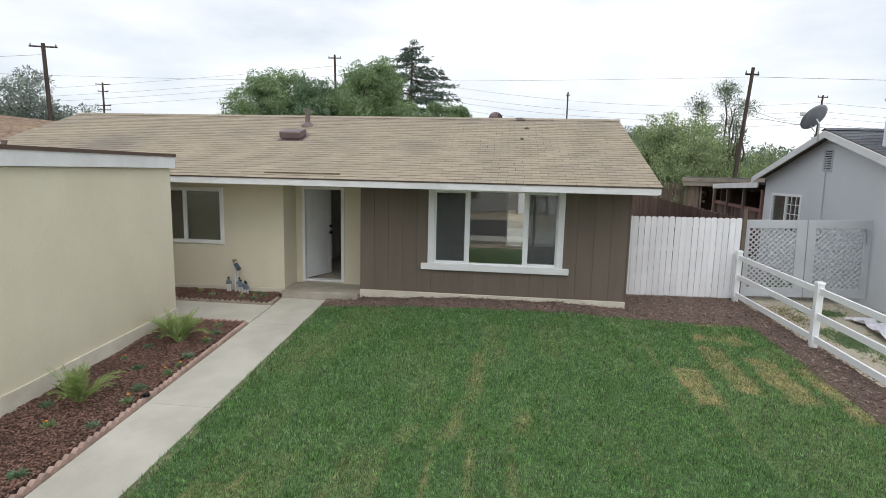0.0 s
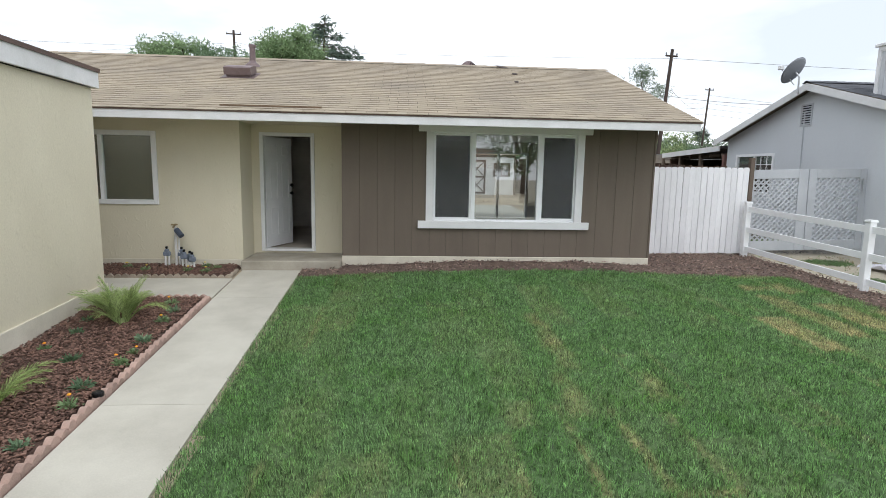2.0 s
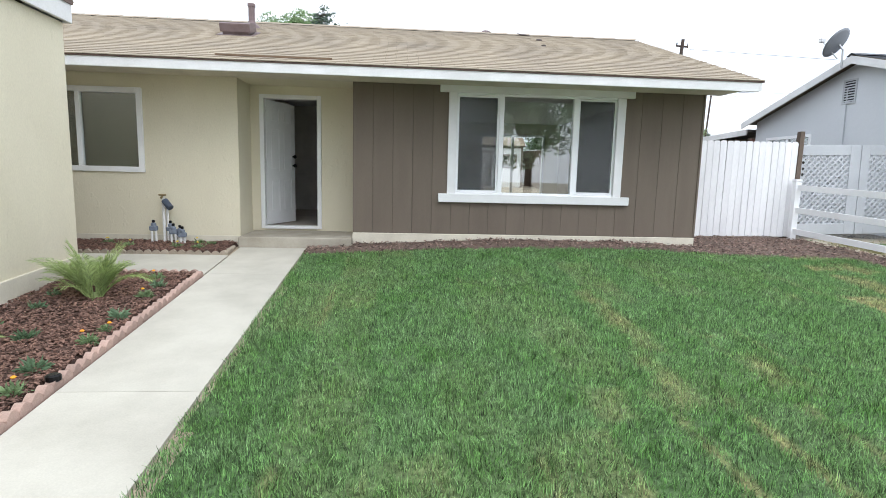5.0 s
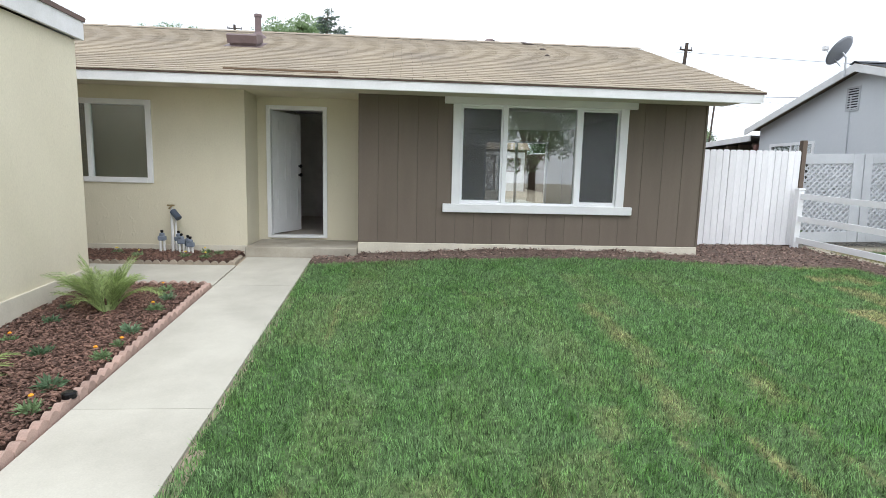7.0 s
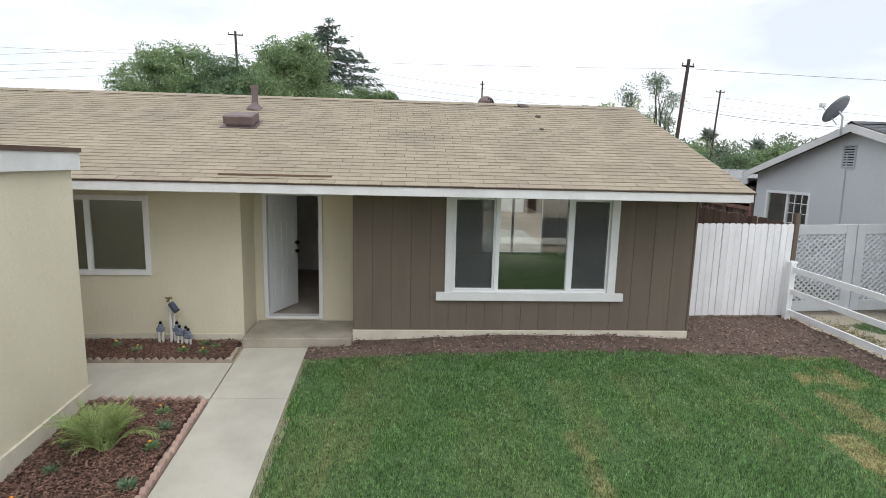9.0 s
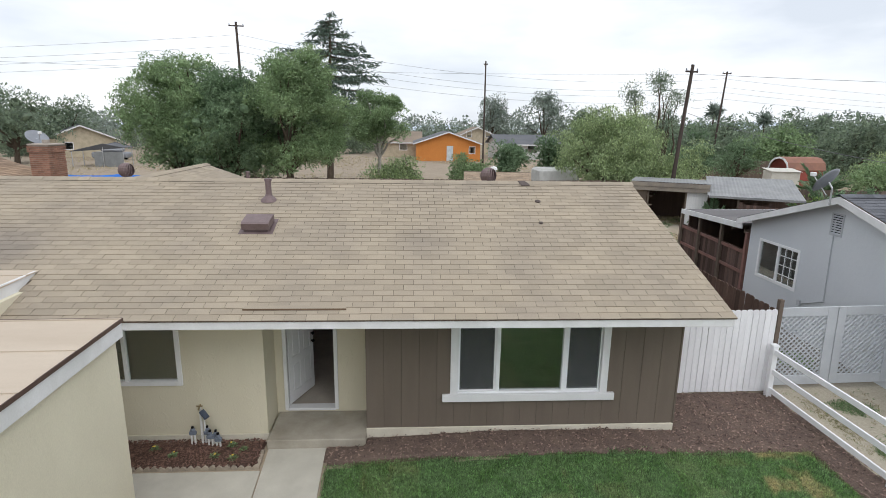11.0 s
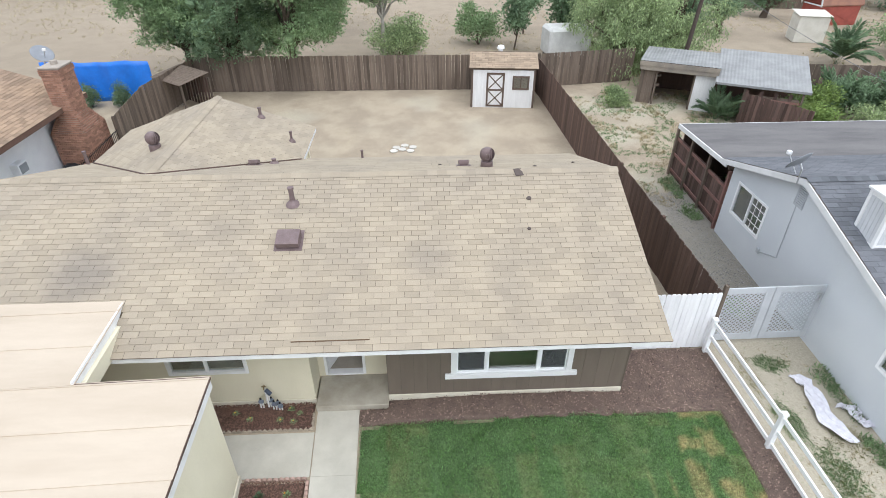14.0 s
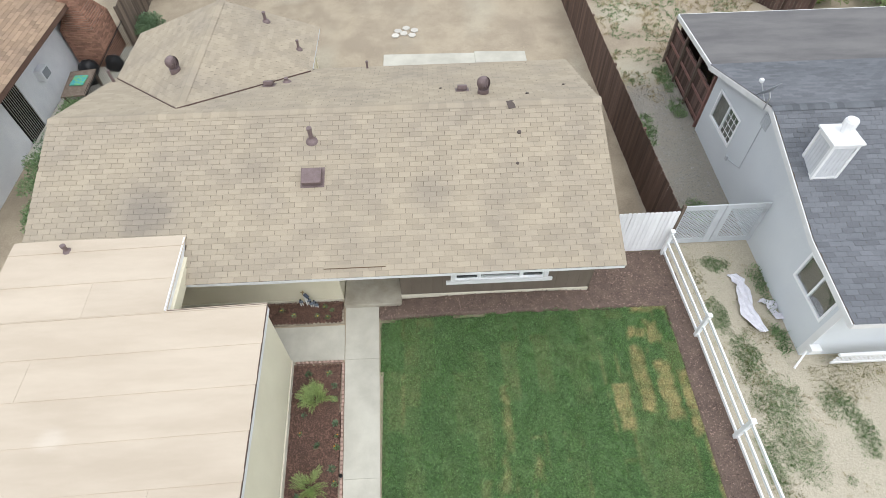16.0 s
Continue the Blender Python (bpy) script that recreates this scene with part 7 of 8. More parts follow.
def tree(loc, height, spread, trunk_h, trunk_r, leaves, leaf, material, seed, label, name="tree", bark=None, droop=0.0, lobes=16, group="", shell=0.5, low=0.25, trunks=1, aspect=0.45, heart=0.0):
    rs = np.random.RandomState(seed)
    t = thing(name, loc, label=label, category="tree", group=group)
    L = []
    for i in range(lobes):
        a = 6.283 * i / lobes + rs.uniform(-0.5, 0.5)
        h = rs.uniform(0, 1)
        z = trunk_h + (height - trunk_h) * (low + (1 - low) * h) * 0.92
        prof = math.sin(3.14159 * min(0.97, 0.18 + 0.72 * h)) ** 0.7
        rr = spread * prof * rs.uniform(0.40, 0.92)
        rad = spread * rs.uniform(0.20, 0.40) * (1.05 - 0.35 * h)
        L.append((rr * math.cos(a), rr * math.sin(a), min(z, height - rad * 0.8), rad))
    for i in range(max(3, lobes // 4)):
        z = trunk_h + (height - trunk_h) * rs.uniform(0.35, 0.8)
        L.append((spread * rs.uniform(-0.25, 0.25), spread * rs.uniform(-0.25, 0.25), z, spread * 0.45))
    for i in range(lobes):
        x, y, z, rad = L[i]
        d = unit(np.array([[x * 0.4, y * 0.4, rad]]) + rs.randn(1, 3) * rad * 0.6)[0]
        L.append((x + d[0] * rad * 0.95, y + d[1] * rad * 0.95, z + d[2] * rad * 0.95, rad * rs.uniform(0.25, 0.42)))
    b = bmesh.new()
    for k in range(trunks):
        off = Vector((rs.uniform(-0.4, 0.4), rs.uniform(-0.4, 0.4), 0)) * (trunks > 1)
        top = Vector((off.x * 1.6 + rs.uniform(-0.2, 0.2), off.y * 1.6 + rs.uniform(-0.2, 0.2), trunk_h))
        tube(b, off + Vector((0, 0, -0.1)), off.lerp(top, 0.5), trunk_r * 1.25, trunk_r, n=9, caps=False)
        tube(b, off.lerp(top, 0.5), top, trunk_r, trunk_r * 0.85, n=9, caps=False)
        limbs(b, top, [L[i][:3] for i in range(k, len(L) - lobes, trunks * 2)], trunk_r * 0.75, rs)
    part("trunk", b, bark or BARK, t, smooth=True)
    v, q = foliage(L, leaves, leaf, seed + 1, droop, shell=shell, aspect=aspect)
    if heart:
        v, q = with_hearts(v, q, L, seed, heart)
    o = new("crown", np_mesh("crown", v, q, material))
    o.parent = t
    return t


def bush(loc, r, h, leaves, leaf, material, seed, label, name="bush", droop=0.0, group="bushes"):
    rs = np.random.RandomState(seed)
    L = [(r * 0.55 * rs.uniform(-1, 1), r * 0.55 * rs.uniform(-1, 1), h * rs.uniform(0.3, 0.72), r * rs.uniform(0.35, 0.55)) for i in range(8)]
    t = thing(name, loc, label=label, category="bush", group=group)
    v, q = foliage(L, leaves, leaf, seed, droop, shell=0.4)
    o = new("leaves", np_mesh("leaves", v, q, material))
    o.parent = t
    b = bmesh.new()
    limbs(b, (0, 0, -0.05), [l[:3] for l in L], 0.03, rs, 0.1)
    part("stem", b, BARK, t)
    return t


def gz(x, y):
    return (x, y, ground_z(x, y))


BIG = "dense green broadleaf tree behind the back fence"
tree(gz(-11.4, 22.2), 7.9, 3.3, 1.5, 0.16, 66000, 0.125, LEAF_A, 101, BIG, group="trees behind the fence", trunks=2, lobes=34, low=0.02, shell=0.7, heart=0.4)
tree(gz(-8.3, 21.2), 7.3, 2.9, 1.8, 0.13, 54000, 0.125, LEAF_B, 102, "dark green broadleaf tree against the back fence", group="trees behind the fence", trunks=3, lobes=28, low=0.05, shell=0.7, heart=0.4)
tree(gz(-5.2, 21.0), 8.4, 2.8, 2.0, 0.13, 62000, 0.125, LEAF_A, 103, "green broadleaf tree with forked pale stems at the back fence", group="trees behind the fence", trunks=2, lobes=30, low=0.08, shell=0.7, heart=0.4)
tree(gz(-1.2, 25.5), 6.5, 1.9, 2.6, 0.12, 22000, 0.13, LEAF_A, 104, "slender tree with a pale trunk behind the fence", bark=PALE_BARK, group="trees behind the fence", lobes=12)
tree(gz(13.4, 25.2), 5.7, 4.6, 0.5, 0.28, 66000, 0.155, LEAF_C, 105, "wide light-green willow-like tree with drooping leaves", droop=1.3, lobes=34, low=0.0, aspect=0.36, shell=0.6)
tree(gz(-28.5, 22.5), 7.6, 4.0, 2.0, 0.22, 26000, 0.17, LEAF_D, 108, "airy tree beyond the white house, haze painted into its grey-green", lobes=18, low=0.1, shell=0.3)
bush(gz(-0.2, 26.0), 1.9, 2.4, 9000, 0.15, LEAF_C, 106, "pale yellow-green bush behind the fence")
bush(gz(5.0, 30.0), 1.6, 2.8, 4500, 0.18, LEAF_A, 107, "green bush in the dry field")
for i, (x, y, h) in enumerate(((7.2, 28.5, 3.6), (10.0, 27.5, 3.9), (8.6, 33.0, 3.0), (17.8, 27.5, 4.2))):
    tree(gz(x, y), h, 0.95, 0.9, 0.05, 3200, 0.20, LEAF_B, 110 + i, "young spindly tree with tiered dark leaves", lobes=9, group="young field trees", shell=0.3)
for i, (x, y, r, h) in enumerate(((-11.2, 4.4, 0.75, 1.5), (-11.4, 5.7, 0.7, 1.35), (-11.0, 3.2, 0.6, 1.2), (-11.9, 8.2, 0.5, 0.8))):
    bush(gz(x, y), r, h, 4200, 0.075, LEAF_A if i != 1 else SAGE, 120 + i, "clipped green shrub beside the white house")
for i, x in enumerate((-16.6, -15.1, -13.6)):
    t = thing("cypress_shrub", gz(x, 18.4), label="small clipped cypress shrub before the blue tarpaulin", category="shrub", group="clipped shrubs")
    v, q = foliage([(0, 0, 0.35, 0.36), (0, 0, 0.65, 0.30), (0, 0, 0.95, 0.20)], 3000, 0.08, 130 + i, shell=0.7)
    o = new("leaves", np_mesh("leaves", v, q, LEAF_B))
    o.parent = t
    part("stem", tubed((0, 0, -0.05), (0, 0, 0.9), 0.03), BARK, t)
for i, (x, y, r, h, m) in enumerate(((10.7, 17.8, 0.7, 0.8, LEAF_C), (17.8, 14.9, 1.0, 1.1, LEAF_C), (19.4, 15.8, 1.2, 1.3, LEAF_E), (21.5, 16.0, 1.5, 2.0, LEAF_B), (21.0, 13.5, 1.3, 1.3, LEAF_C), (24.5, 15.0, 1.6, 2.2, LEAF_A), (18.2, 14.2, 1.0, 1.2, LEAF_E), (-10.6, 13.8, 0.5, 0.9, LEAF_B))):
    bush(gz(x, y), r, h, int(4200 * max(1, r)), 0.07 + 0.045 * r, m, 140 + i, "leafy green weeds and shrub on bare soil", group="weedy shrubs")

for i, (x, y, n_, sz) in enumerate(((14.7, 15.7, 18, 1.5), (15.2, 15.5, 12, 1.1), (20.6, 16.2, 18, 1.9), (22.6, 15.2, 18, 2.0), (26.2, 24.2, 20, 2.4))):
    palm(gz(x, y), n_, sz, 170 + i, "wild plant with long feathered dark green leaves", "feather_leaved_plant", "plant", "feather-leaved plants", LEAF_B, 0.055 * sz / 1.5)

# weeds and dry tufts on the bare soil
LEAF_W = leaf_mat("weed_grey_green", (0.215, 0.315, 0.150), (0.165, 0.26, 0.115))
OLIVE = leaf_mat("dry_olive_weed", (0.285, 0.265, 0.125), (0.22, 0.215, 0.10))


def tufts(n, region, accept, seed, material, label, ln, per=9):
    rs = np.random.RandomState(seed)
    x, y = rs.uniform(region[0], region[1], n), rs.uniform(region[2], region[3], n)
    keep = np.array([accept(a, b) for a, b in zip(x, y)])
    x, y = np.repeat(x[keep], per), np.repeat(y[keep], per)
    m = len(x)
    x, y = x + rs.normal(0, ln * 0.4, m), y + rs.normal(0, ln * 0.4, m)
    z = np.array([ground_z(a, b) for a, b in zip(x, y)])
    d = unit(np.stack([rs.randn(m) * 0.7, rs.randn(m) * 0.7, rs.uniform(0.4, 1.2, m)], -1))
    v, q = leaf_quads(np.stack([x, y, z], -1), d, unit(rs.randn(m, 3)), ln * rs.uniform(0.5, 1.3, m), ln * rs.uniform(0.10, 0.22, m))
    return tagged(new("weeds", np_mesh("weeds", v, q, material)), label, "weeds", kind="stuff")


def blob(cx, cy, rx, ry, k=0.0):
    return lambda x, y: ((x - cx) / rx) ** 2 + ((y - cy) / ry) ** 2 < 1 + 0.8 * noise.noise((x * 2, y * 2, k))


def patch(cx, cy, rx, ry, k=0.0):
    """A patch of weeds that thins out towards its ragged edge."""
    return lambda x, y: 0.50 + 1.3 * noise.noise((x * 190.0, y * 190.0, k)) + 0.6 * noise.noise((x * 3.0, y * 3.0, k)) > ((x - cx) / rx) ** 2 + ((y - cy) / ry) ** 2


spots = [patch(9.1, -2.2, 0.42, 0.75, 1), patch(9.45, -3.5, 0.75, 0.8, 2), patch(9.45, -4.5, 0.72, 1.0, 6), patch(9.15, 0.7, 0.5, 0.3, 3), patch(10.85, -3.55, 0.5, 0.55, 4), patch(11.2, -4.3, 0.35, 0.7, 15), patch(8.75, -1.0, 0.3, 0.7, 5), patch(8.7, -4.9, 0.3, 0.9, 7), patch(10.34, -5.37, 0.15, 0.15, 17)]
straws = [patch(11.6, -2.7, 1.2, 0.6, 18), patch(11.0, -3.2, 0.7, 0.5, 19), patch(9.0, -2.9, 0.5, 1.4, 20), patch(8.8, -5.6, 0.5, 0.6, 21), patch(8.5, 0.2, 0.25, 1.3, 22), patch(9.7, -1.4, 0.6, 0.5, 23)]
tufts(62000, (8.1, 12.5, -7.0, 1.4), lambda x, y: any(s(x, y) for s in spots), 60, LEAF_W, "low green weeds on the sandy soil", 0.045, per=6)
tufts(500, (8.1, 12.5, -7.0, 1.4), lambda x, y: True, 66, LEAF_W, "scattered low weeds on the sandy soil", 0.04, per=6)
tufts(24000, (8.1, 12.9, -7.0, 1.4), lambda x, y: any(s(x, y) for s in straws), 68, OLIVE, "dry olive and straw weeds on the sandy soil", 0.045, per=5)
near_wall = [blob(10.28, 0.2, 0.22, 0.55, 8), blob(10.3, -0.7, 0.16, 0.4, 9), blob(10.15, -1.9, 0.22, 0.5, 10), blob(10.2, 9.2, 0.3, 0.8, 11), blob(10.15, 7.6, 0.28, 0.5, 12), blob(9.3, 2.7, 0.4, 0.5, 13), blob(8.7, 6.5, 0.4, 0.8, 14)]
tufts(4200, (8.1, 10.42, -2.6, 10.4), lambda x, y: any(s(x, y) for s in near_wall), 67, LEAF_A, "leafy weeds along the foot of the grey wall", 0.14, per=8)
tufts(900, (8.1, 12.5, -7.0, 1.3), lambda x, y: noise.noise((x * 1.3, y * 1.3, 5)) > 0.15, 61, STRAW, "dry straw weeds on the sandy soil", 0.06)
tufts(2600, (7.9, 16.5, 9.0, 19.0), lambda x, y: x > 8.0 and noise.noise((x * 0.8, y * 0.8, 6)) > -0.05, 62, LEAF_W, "scattered green weeds on the sandy lot", 0.11)
tufts(2200, (7.9, 16.5, 8.0, 19.5), lambda x, y: x > 8.0 and noise.noise((x * 0.8, y * 0.8, 16)) > 0.0, 63, STRAW, "dry straw weeds on the sandy lot", 0.14)
tufts(11000, (-45, 60, 22, 75), lambda x, y: noise.noise((x * 0.12, y * 0.12, 8)) > -0.1, 64, STRAW, "dry straw grass of the field", 0.22, per=4)
tufts(1200, (-9, 7, 8.5, 20), lambda x, y: noise.noise((x * 0.7, y * 0.7, 9)) > 0.2, 65, STRAW, "dry tufts on the back yard's dirt", 0.06, per=5)

# a cedar, a wispy tree and palms beyond
cd = thing("cedar_tree", gz(-5.3, 33.5), label="tall dark cedar with level drooping branches", category="tree")
rs = np.random.RandomState(70)
b = bmesh.new()
tube(b, (0, 0, -0.1), (0.3, 0, 12.2), 0.28, 0.03, n=8)
C, D = [], []
for i in range(130):
    z = 3.5 + 8.6 * rs.uniform(0, 1) ** 0.8
    ln = min(4.0, max(0.35, (11.8 - z) * 1.35)) * rs.uniform(0.5, 1.1) + 0.2
    az = rs.uniform(0, 6.283)
    d = np.array([math.cos(az), math.sin(az), 0.12])
    p0 = np.array([0.3 * z / 13.4, 0, z])
    tip = p0 + d * ln + np.array([0, 0, -0.16 * ln])
    tube(b, p0, tip, 0.035, 0.008, n=4, caps=False)
    for k in range(int(34 * ln)):
        f = rs.uniform(0.2, 1.0)
        C.append(p0 + (tip - p0) * f + rs.randn(3) * np.array([0.16, 0.16, 0.05]))
        D.append(d + rs.randn(3) * 0.5 + np.array([0, 0, -0.4]))
part("trunk", b, BARK, cd)
C = np.array(C)
v, q = leaf_quads(C, unit(np.array(D)), unit(rs.randn(len(C), 3)), rs.uniform(0.2, 0.5, len(C)), rs.uniform(0.05, 0.12, len(C)))
o = new("needles", np_mesh("needles", v, q, CONIFER))
o.parent = cd
for i, (x, y, h) in enumerate(((16.4, 25.6, 7.6), (17.4, 26.6, 6.8), (15.6, 27.5, 7.0))):
    t = thing("wispy_tree", gz(x, y), label="thin tree with tufted crowns on bare stems", category="tree", group="thin trees")
    rs = np.random.RandomState(75 + i)
    b = bmesh.new()
    L = [(rs.uniform(-0.7, 0.7), rs.uniform(-0.5, 0.5), h * f, 0.5) for f in (0.62, 0.74, 0.84, 0.93, 0.97)]
    limbs(b, (0, 0, -0.1), [l[:3] for l in L], 0.09, rs, 0.3)
    part("stem", b, BARK, t)
    v, q = foliage(L, 1500, 0.18, 76 + i, shell=0.2, aspect=0.25)
    o = new("leaves", np_mesh("leaves", v, q, LEAF_F))
    o.parent = t

# far trees: a belt of joined crowns out towards the horizon, haze in their leaf colours
def belt(seed, n, near, deep, a0, a1, h0, h1, leaves, leaf, material, label, skip):
    rs = np.random.RandomState(seed)
    L = []
    while len(L) < n:
        far, a = near + (deep - near) * rs.rand() ** 1.3, rs.uniform(a0, a1)
        x, y = far * math.sin(a), far * math.cos(a)
        if skip(x, y):
            continue
        h = rs.uniform(h0, h1) * (1 + 0.3 * noise.noise((x * 0.05, y * 0.05, 1.0)))
        z = ground_z(x, y)
        for k in range(5):
            r = rs.uniform(1.6, 2.6) * (1.2 - 0.09 * k)
            L.append((x + rs.randn() * (1.3 - 0.2 * k), y + rs.randn() * (1.3 - 0.2 * k), z + max(r * 0.6, (h - r) * (0.12 + 0.2 * k)), r))
    v, q = foliage(L, leaves, leaf, seed + 1, shell=0.6, clump=1.3, per=14)
    tagged(new("far_trees", np_mesh("far_trees", v, q, material)), label, "trees", kind="stuff")


belt(90, 3400, 105, 240, -0.95, 0.98, 7.5, 9.5, 100000, 0.74, LEAF_D, "belt of far trees towards the horizon, haze painted into their grey-green", lambda x, y: False)
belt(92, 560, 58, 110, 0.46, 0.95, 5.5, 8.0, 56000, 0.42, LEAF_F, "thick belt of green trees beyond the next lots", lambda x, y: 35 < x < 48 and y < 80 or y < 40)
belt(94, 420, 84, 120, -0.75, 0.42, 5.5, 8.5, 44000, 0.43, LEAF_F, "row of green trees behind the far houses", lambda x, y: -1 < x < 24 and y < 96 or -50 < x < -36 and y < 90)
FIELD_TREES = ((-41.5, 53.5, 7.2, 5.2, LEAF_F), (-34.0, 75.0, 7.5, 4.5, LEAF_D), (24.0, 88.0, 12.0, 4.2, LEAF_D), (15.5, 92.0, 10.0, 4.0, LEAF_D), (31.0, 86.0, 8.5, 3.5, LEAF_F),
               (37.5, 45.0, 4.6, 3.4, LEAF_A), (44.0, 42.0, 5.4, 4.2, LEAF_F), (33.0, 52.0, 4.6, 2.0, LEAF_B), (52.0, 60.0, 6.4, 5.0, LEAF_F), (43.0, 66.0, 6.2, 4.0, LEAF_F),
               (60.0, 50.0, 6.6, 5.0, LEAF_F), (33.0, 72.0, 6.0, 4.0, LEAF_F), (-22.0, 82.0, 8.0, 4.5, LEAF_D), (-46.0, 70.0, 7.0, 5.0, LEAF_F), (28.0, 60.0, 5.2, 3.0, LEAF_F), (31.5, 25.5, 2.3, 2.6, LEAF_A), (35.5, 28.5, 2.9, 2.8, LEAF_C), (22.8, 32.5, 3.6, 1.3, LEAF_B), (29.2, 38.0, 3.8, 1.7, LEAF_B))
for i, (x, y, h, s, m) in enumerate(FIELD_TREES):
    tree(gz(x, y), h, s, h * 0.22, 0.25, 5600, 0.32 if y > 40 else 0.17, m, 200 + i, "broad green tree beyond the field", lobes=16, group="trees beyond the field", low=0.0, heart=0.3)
for i, (x, y, h) in enumerate(((46.0, 73.0, 7.5), (66.0, 76.0, 6.5), (60.0, 82.0, 6.8))):
    t = thing("fan_palm", gz(x, y), label="tall fan palm far beyond the field", category="palm", group="far palms")
    rs = np.random.RandomState(95 + i)
    part("trunk", tubed((0, 0, -0.1), (0.2, 0, h), 0.2, 0.14), BARK, t)
    n = 160
    d = unit(rs.randn(n, 3) + np.array([0, 0, 0.35]))
    v, q = leaf_quads(np.tile(np.array([[0.2, 0, h]]), (n, 1)), d, unit(rs.randn(n, 3)), rs.uniform(1.2, 1.9, n), rs.uniform(0.15, 0.35, n))
    o = new("fronds", np_mesh("fronds", v, q, LEAF_D))
    o.parent = t

# hills on the horizon; their haze is put into the pale blue colour
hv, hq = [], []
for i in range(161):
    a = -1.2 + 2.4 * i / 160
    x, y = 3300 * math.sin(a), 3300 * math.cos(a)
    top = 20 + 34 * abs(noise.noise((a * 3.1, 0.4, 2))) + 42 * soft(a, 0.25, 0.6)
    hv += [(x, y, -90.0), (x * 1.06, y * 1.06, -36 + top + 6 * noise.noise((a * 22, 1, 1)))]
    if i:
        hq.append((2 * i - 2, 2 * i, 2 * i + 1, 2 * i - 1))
tagged(new("backdrop", np_mesh("backdrop", np.array(hv), np.array(hq), mat("hill_painted_haze", (0.55, 0.62, 0.70), (0.50, 0.57, 0.66), scale=0.002, fine=0.02, rough=1.0, bump=0, vary=0.04), smooth=True)), "hills on the horizon with haze painted in as pale blue", "hills", kind="structure")

# ---------------------------------------------------------------- far houses
def far_house(name, loc, rz, w, d, h, rise, wall_m, roof_m, label, windows=(), ridge="x", door=None):
    """A plain far house: walls with openings that are set in, a gable roof with eaves, windows with frames."""
    t = thing(name, loc, rz, label=label, category="house", group="far houses")
    b = bmesh.new()
    holes = [(x - ww / 2, x + ww / 2, z, z + wh) for x, z, ww, wh in windows]
    if door:
        holes.append((door - 0.45, door + 0.45, 0.05, 2.05))
    wall_with_holes(b, "x", 0.0, 0.15, -w / 2, w / 2, -0.4, h, holes)
    box(b, -w / 2, 0.15, -0.4, -w / 2 + 0.15, d, h)
    box(b, w / 2 - 0.15, 0.15, -0.4, w / 2, d, h)
    box(b, -w / 2 + 0.15, d - 0.15, -0.4, w / 2 - 0.15, d, h)
    if ridge == "y":
        prism(b, [(-w / 2, 0, h), (w / 2, 0, h), (0, 0, h + rise)], (0, 0.15, 0))
        prism(b, [(-w / 2, d - 0.15, h), (w / 2, d - 0.15, h), (0, d - 0.15, h + rise)], (0, 0.15, 0))
    else:
        for x in (-w / 2, w / 2 - 0.15):
            prism(b, [(x, 0, h), (x, d, h), (x, d / 2, h + rise)], (0.15, 0, 0))
    part("wall", b, wall_m, t)
    e = 0.45
    for s in (-1, 1):
        if ridge == "y":
            k = rise / (w / 2)
            part("roof", prismed([(0, -e, h + rise), (s * (w / 2 + e), -e, h - k * e), (s * (w / 2 + e), -e, h - k * e + 0.1), (0, -e, h + rise + 0.1)], (0, d + 2 * e, 0)), roof_m, t)
            part("rake_board", prismed([(0, -e - 0.05, h + rise - 0.1), (s * (w / 2 + e), -e - 0.05, h - k * e - 0.1), (s * (w / 2 + e), -e - 0.05, h - k * e + 0.08), (0, -e - 0.05, h + rise + 0.08)], (0, 0.045, 0)), FASCIA, t)
        else:
            k = rise / (d / 2)
            yy = -e if s < 0 else d + e
            part("roof", prismed([(-w / 2 - e, d / 2, h + rise), (-w / 2 - e, yy, h - k * e), (-w / 2 - e, yy, h - k * e + 0.1), (-w / 2 - e, d / 2, h + rise + 0.1)], (w + 2 * e, 0, 0)), roof_m, t)
            part("fascia", boxed(-w / 2 - e, yy - 0.02, h - k * e - 0.1, w / 2 + e, yy + 0.02, h - k * e + 0.08), FASCIA, t)
    for x, z, ww, wh in windows:
        b = bmesh.new()
        frame_bars(b, x - ww / 2, x + ww / 2, -0.03, 0.1, z, z + wh, 0.08, 0)
        wnd = part("window", b, WHITE, t)
        o = part("pane", boxed(x - ww / 2 + 0.07, 0.05, z + 0.07, x + ww / 2 - 0.07, 0.06, z + wh - 0.07), GLASS, wnd)
        o.visible_shadow = False
    if door:
        part("door", boxed(door - 0.44, 0.03, 0.05, door + 0.44, 0.08, 2.04), mat("pale_door", (0.6, 0.66, 0.7), rough=0.6), t)
    return t


ORANGE = mat("orange_stucco", (0.62, 0.245, 0.065), (0.55, 0.21, 0.055), scale=0.5, rough=0.95)
CREAM = mat("cream_stucco", (0.52, 0.45, 0.33), rough=0.95)
PALE_WALL = mat("pale_wall", (0.6, 0.6, 0.58), rough=0.95)
GREY_ROOF = mat("grey_far_roof", (0.14, 0.145, 0.155), (0.11, 0.115, 0.125), scale=0.5, fine=20, rough=0.95)
TAN_ROOF = mat("tan_far_roof", (0.27, 0.215, 0.165), (0.22, 0.18, 0.14), scale=0.5, fine=20, rough=0.95)
far_house("orange_house", gz(5.9, 66.0), 0, 8.6, 10, 2.4, 1.45, ORANGE, GREY_ROOF, "bright orange stucco house with a white-edged gable", [(3.2, 1.0, 0.9, 1.0)], "y", 0.2)
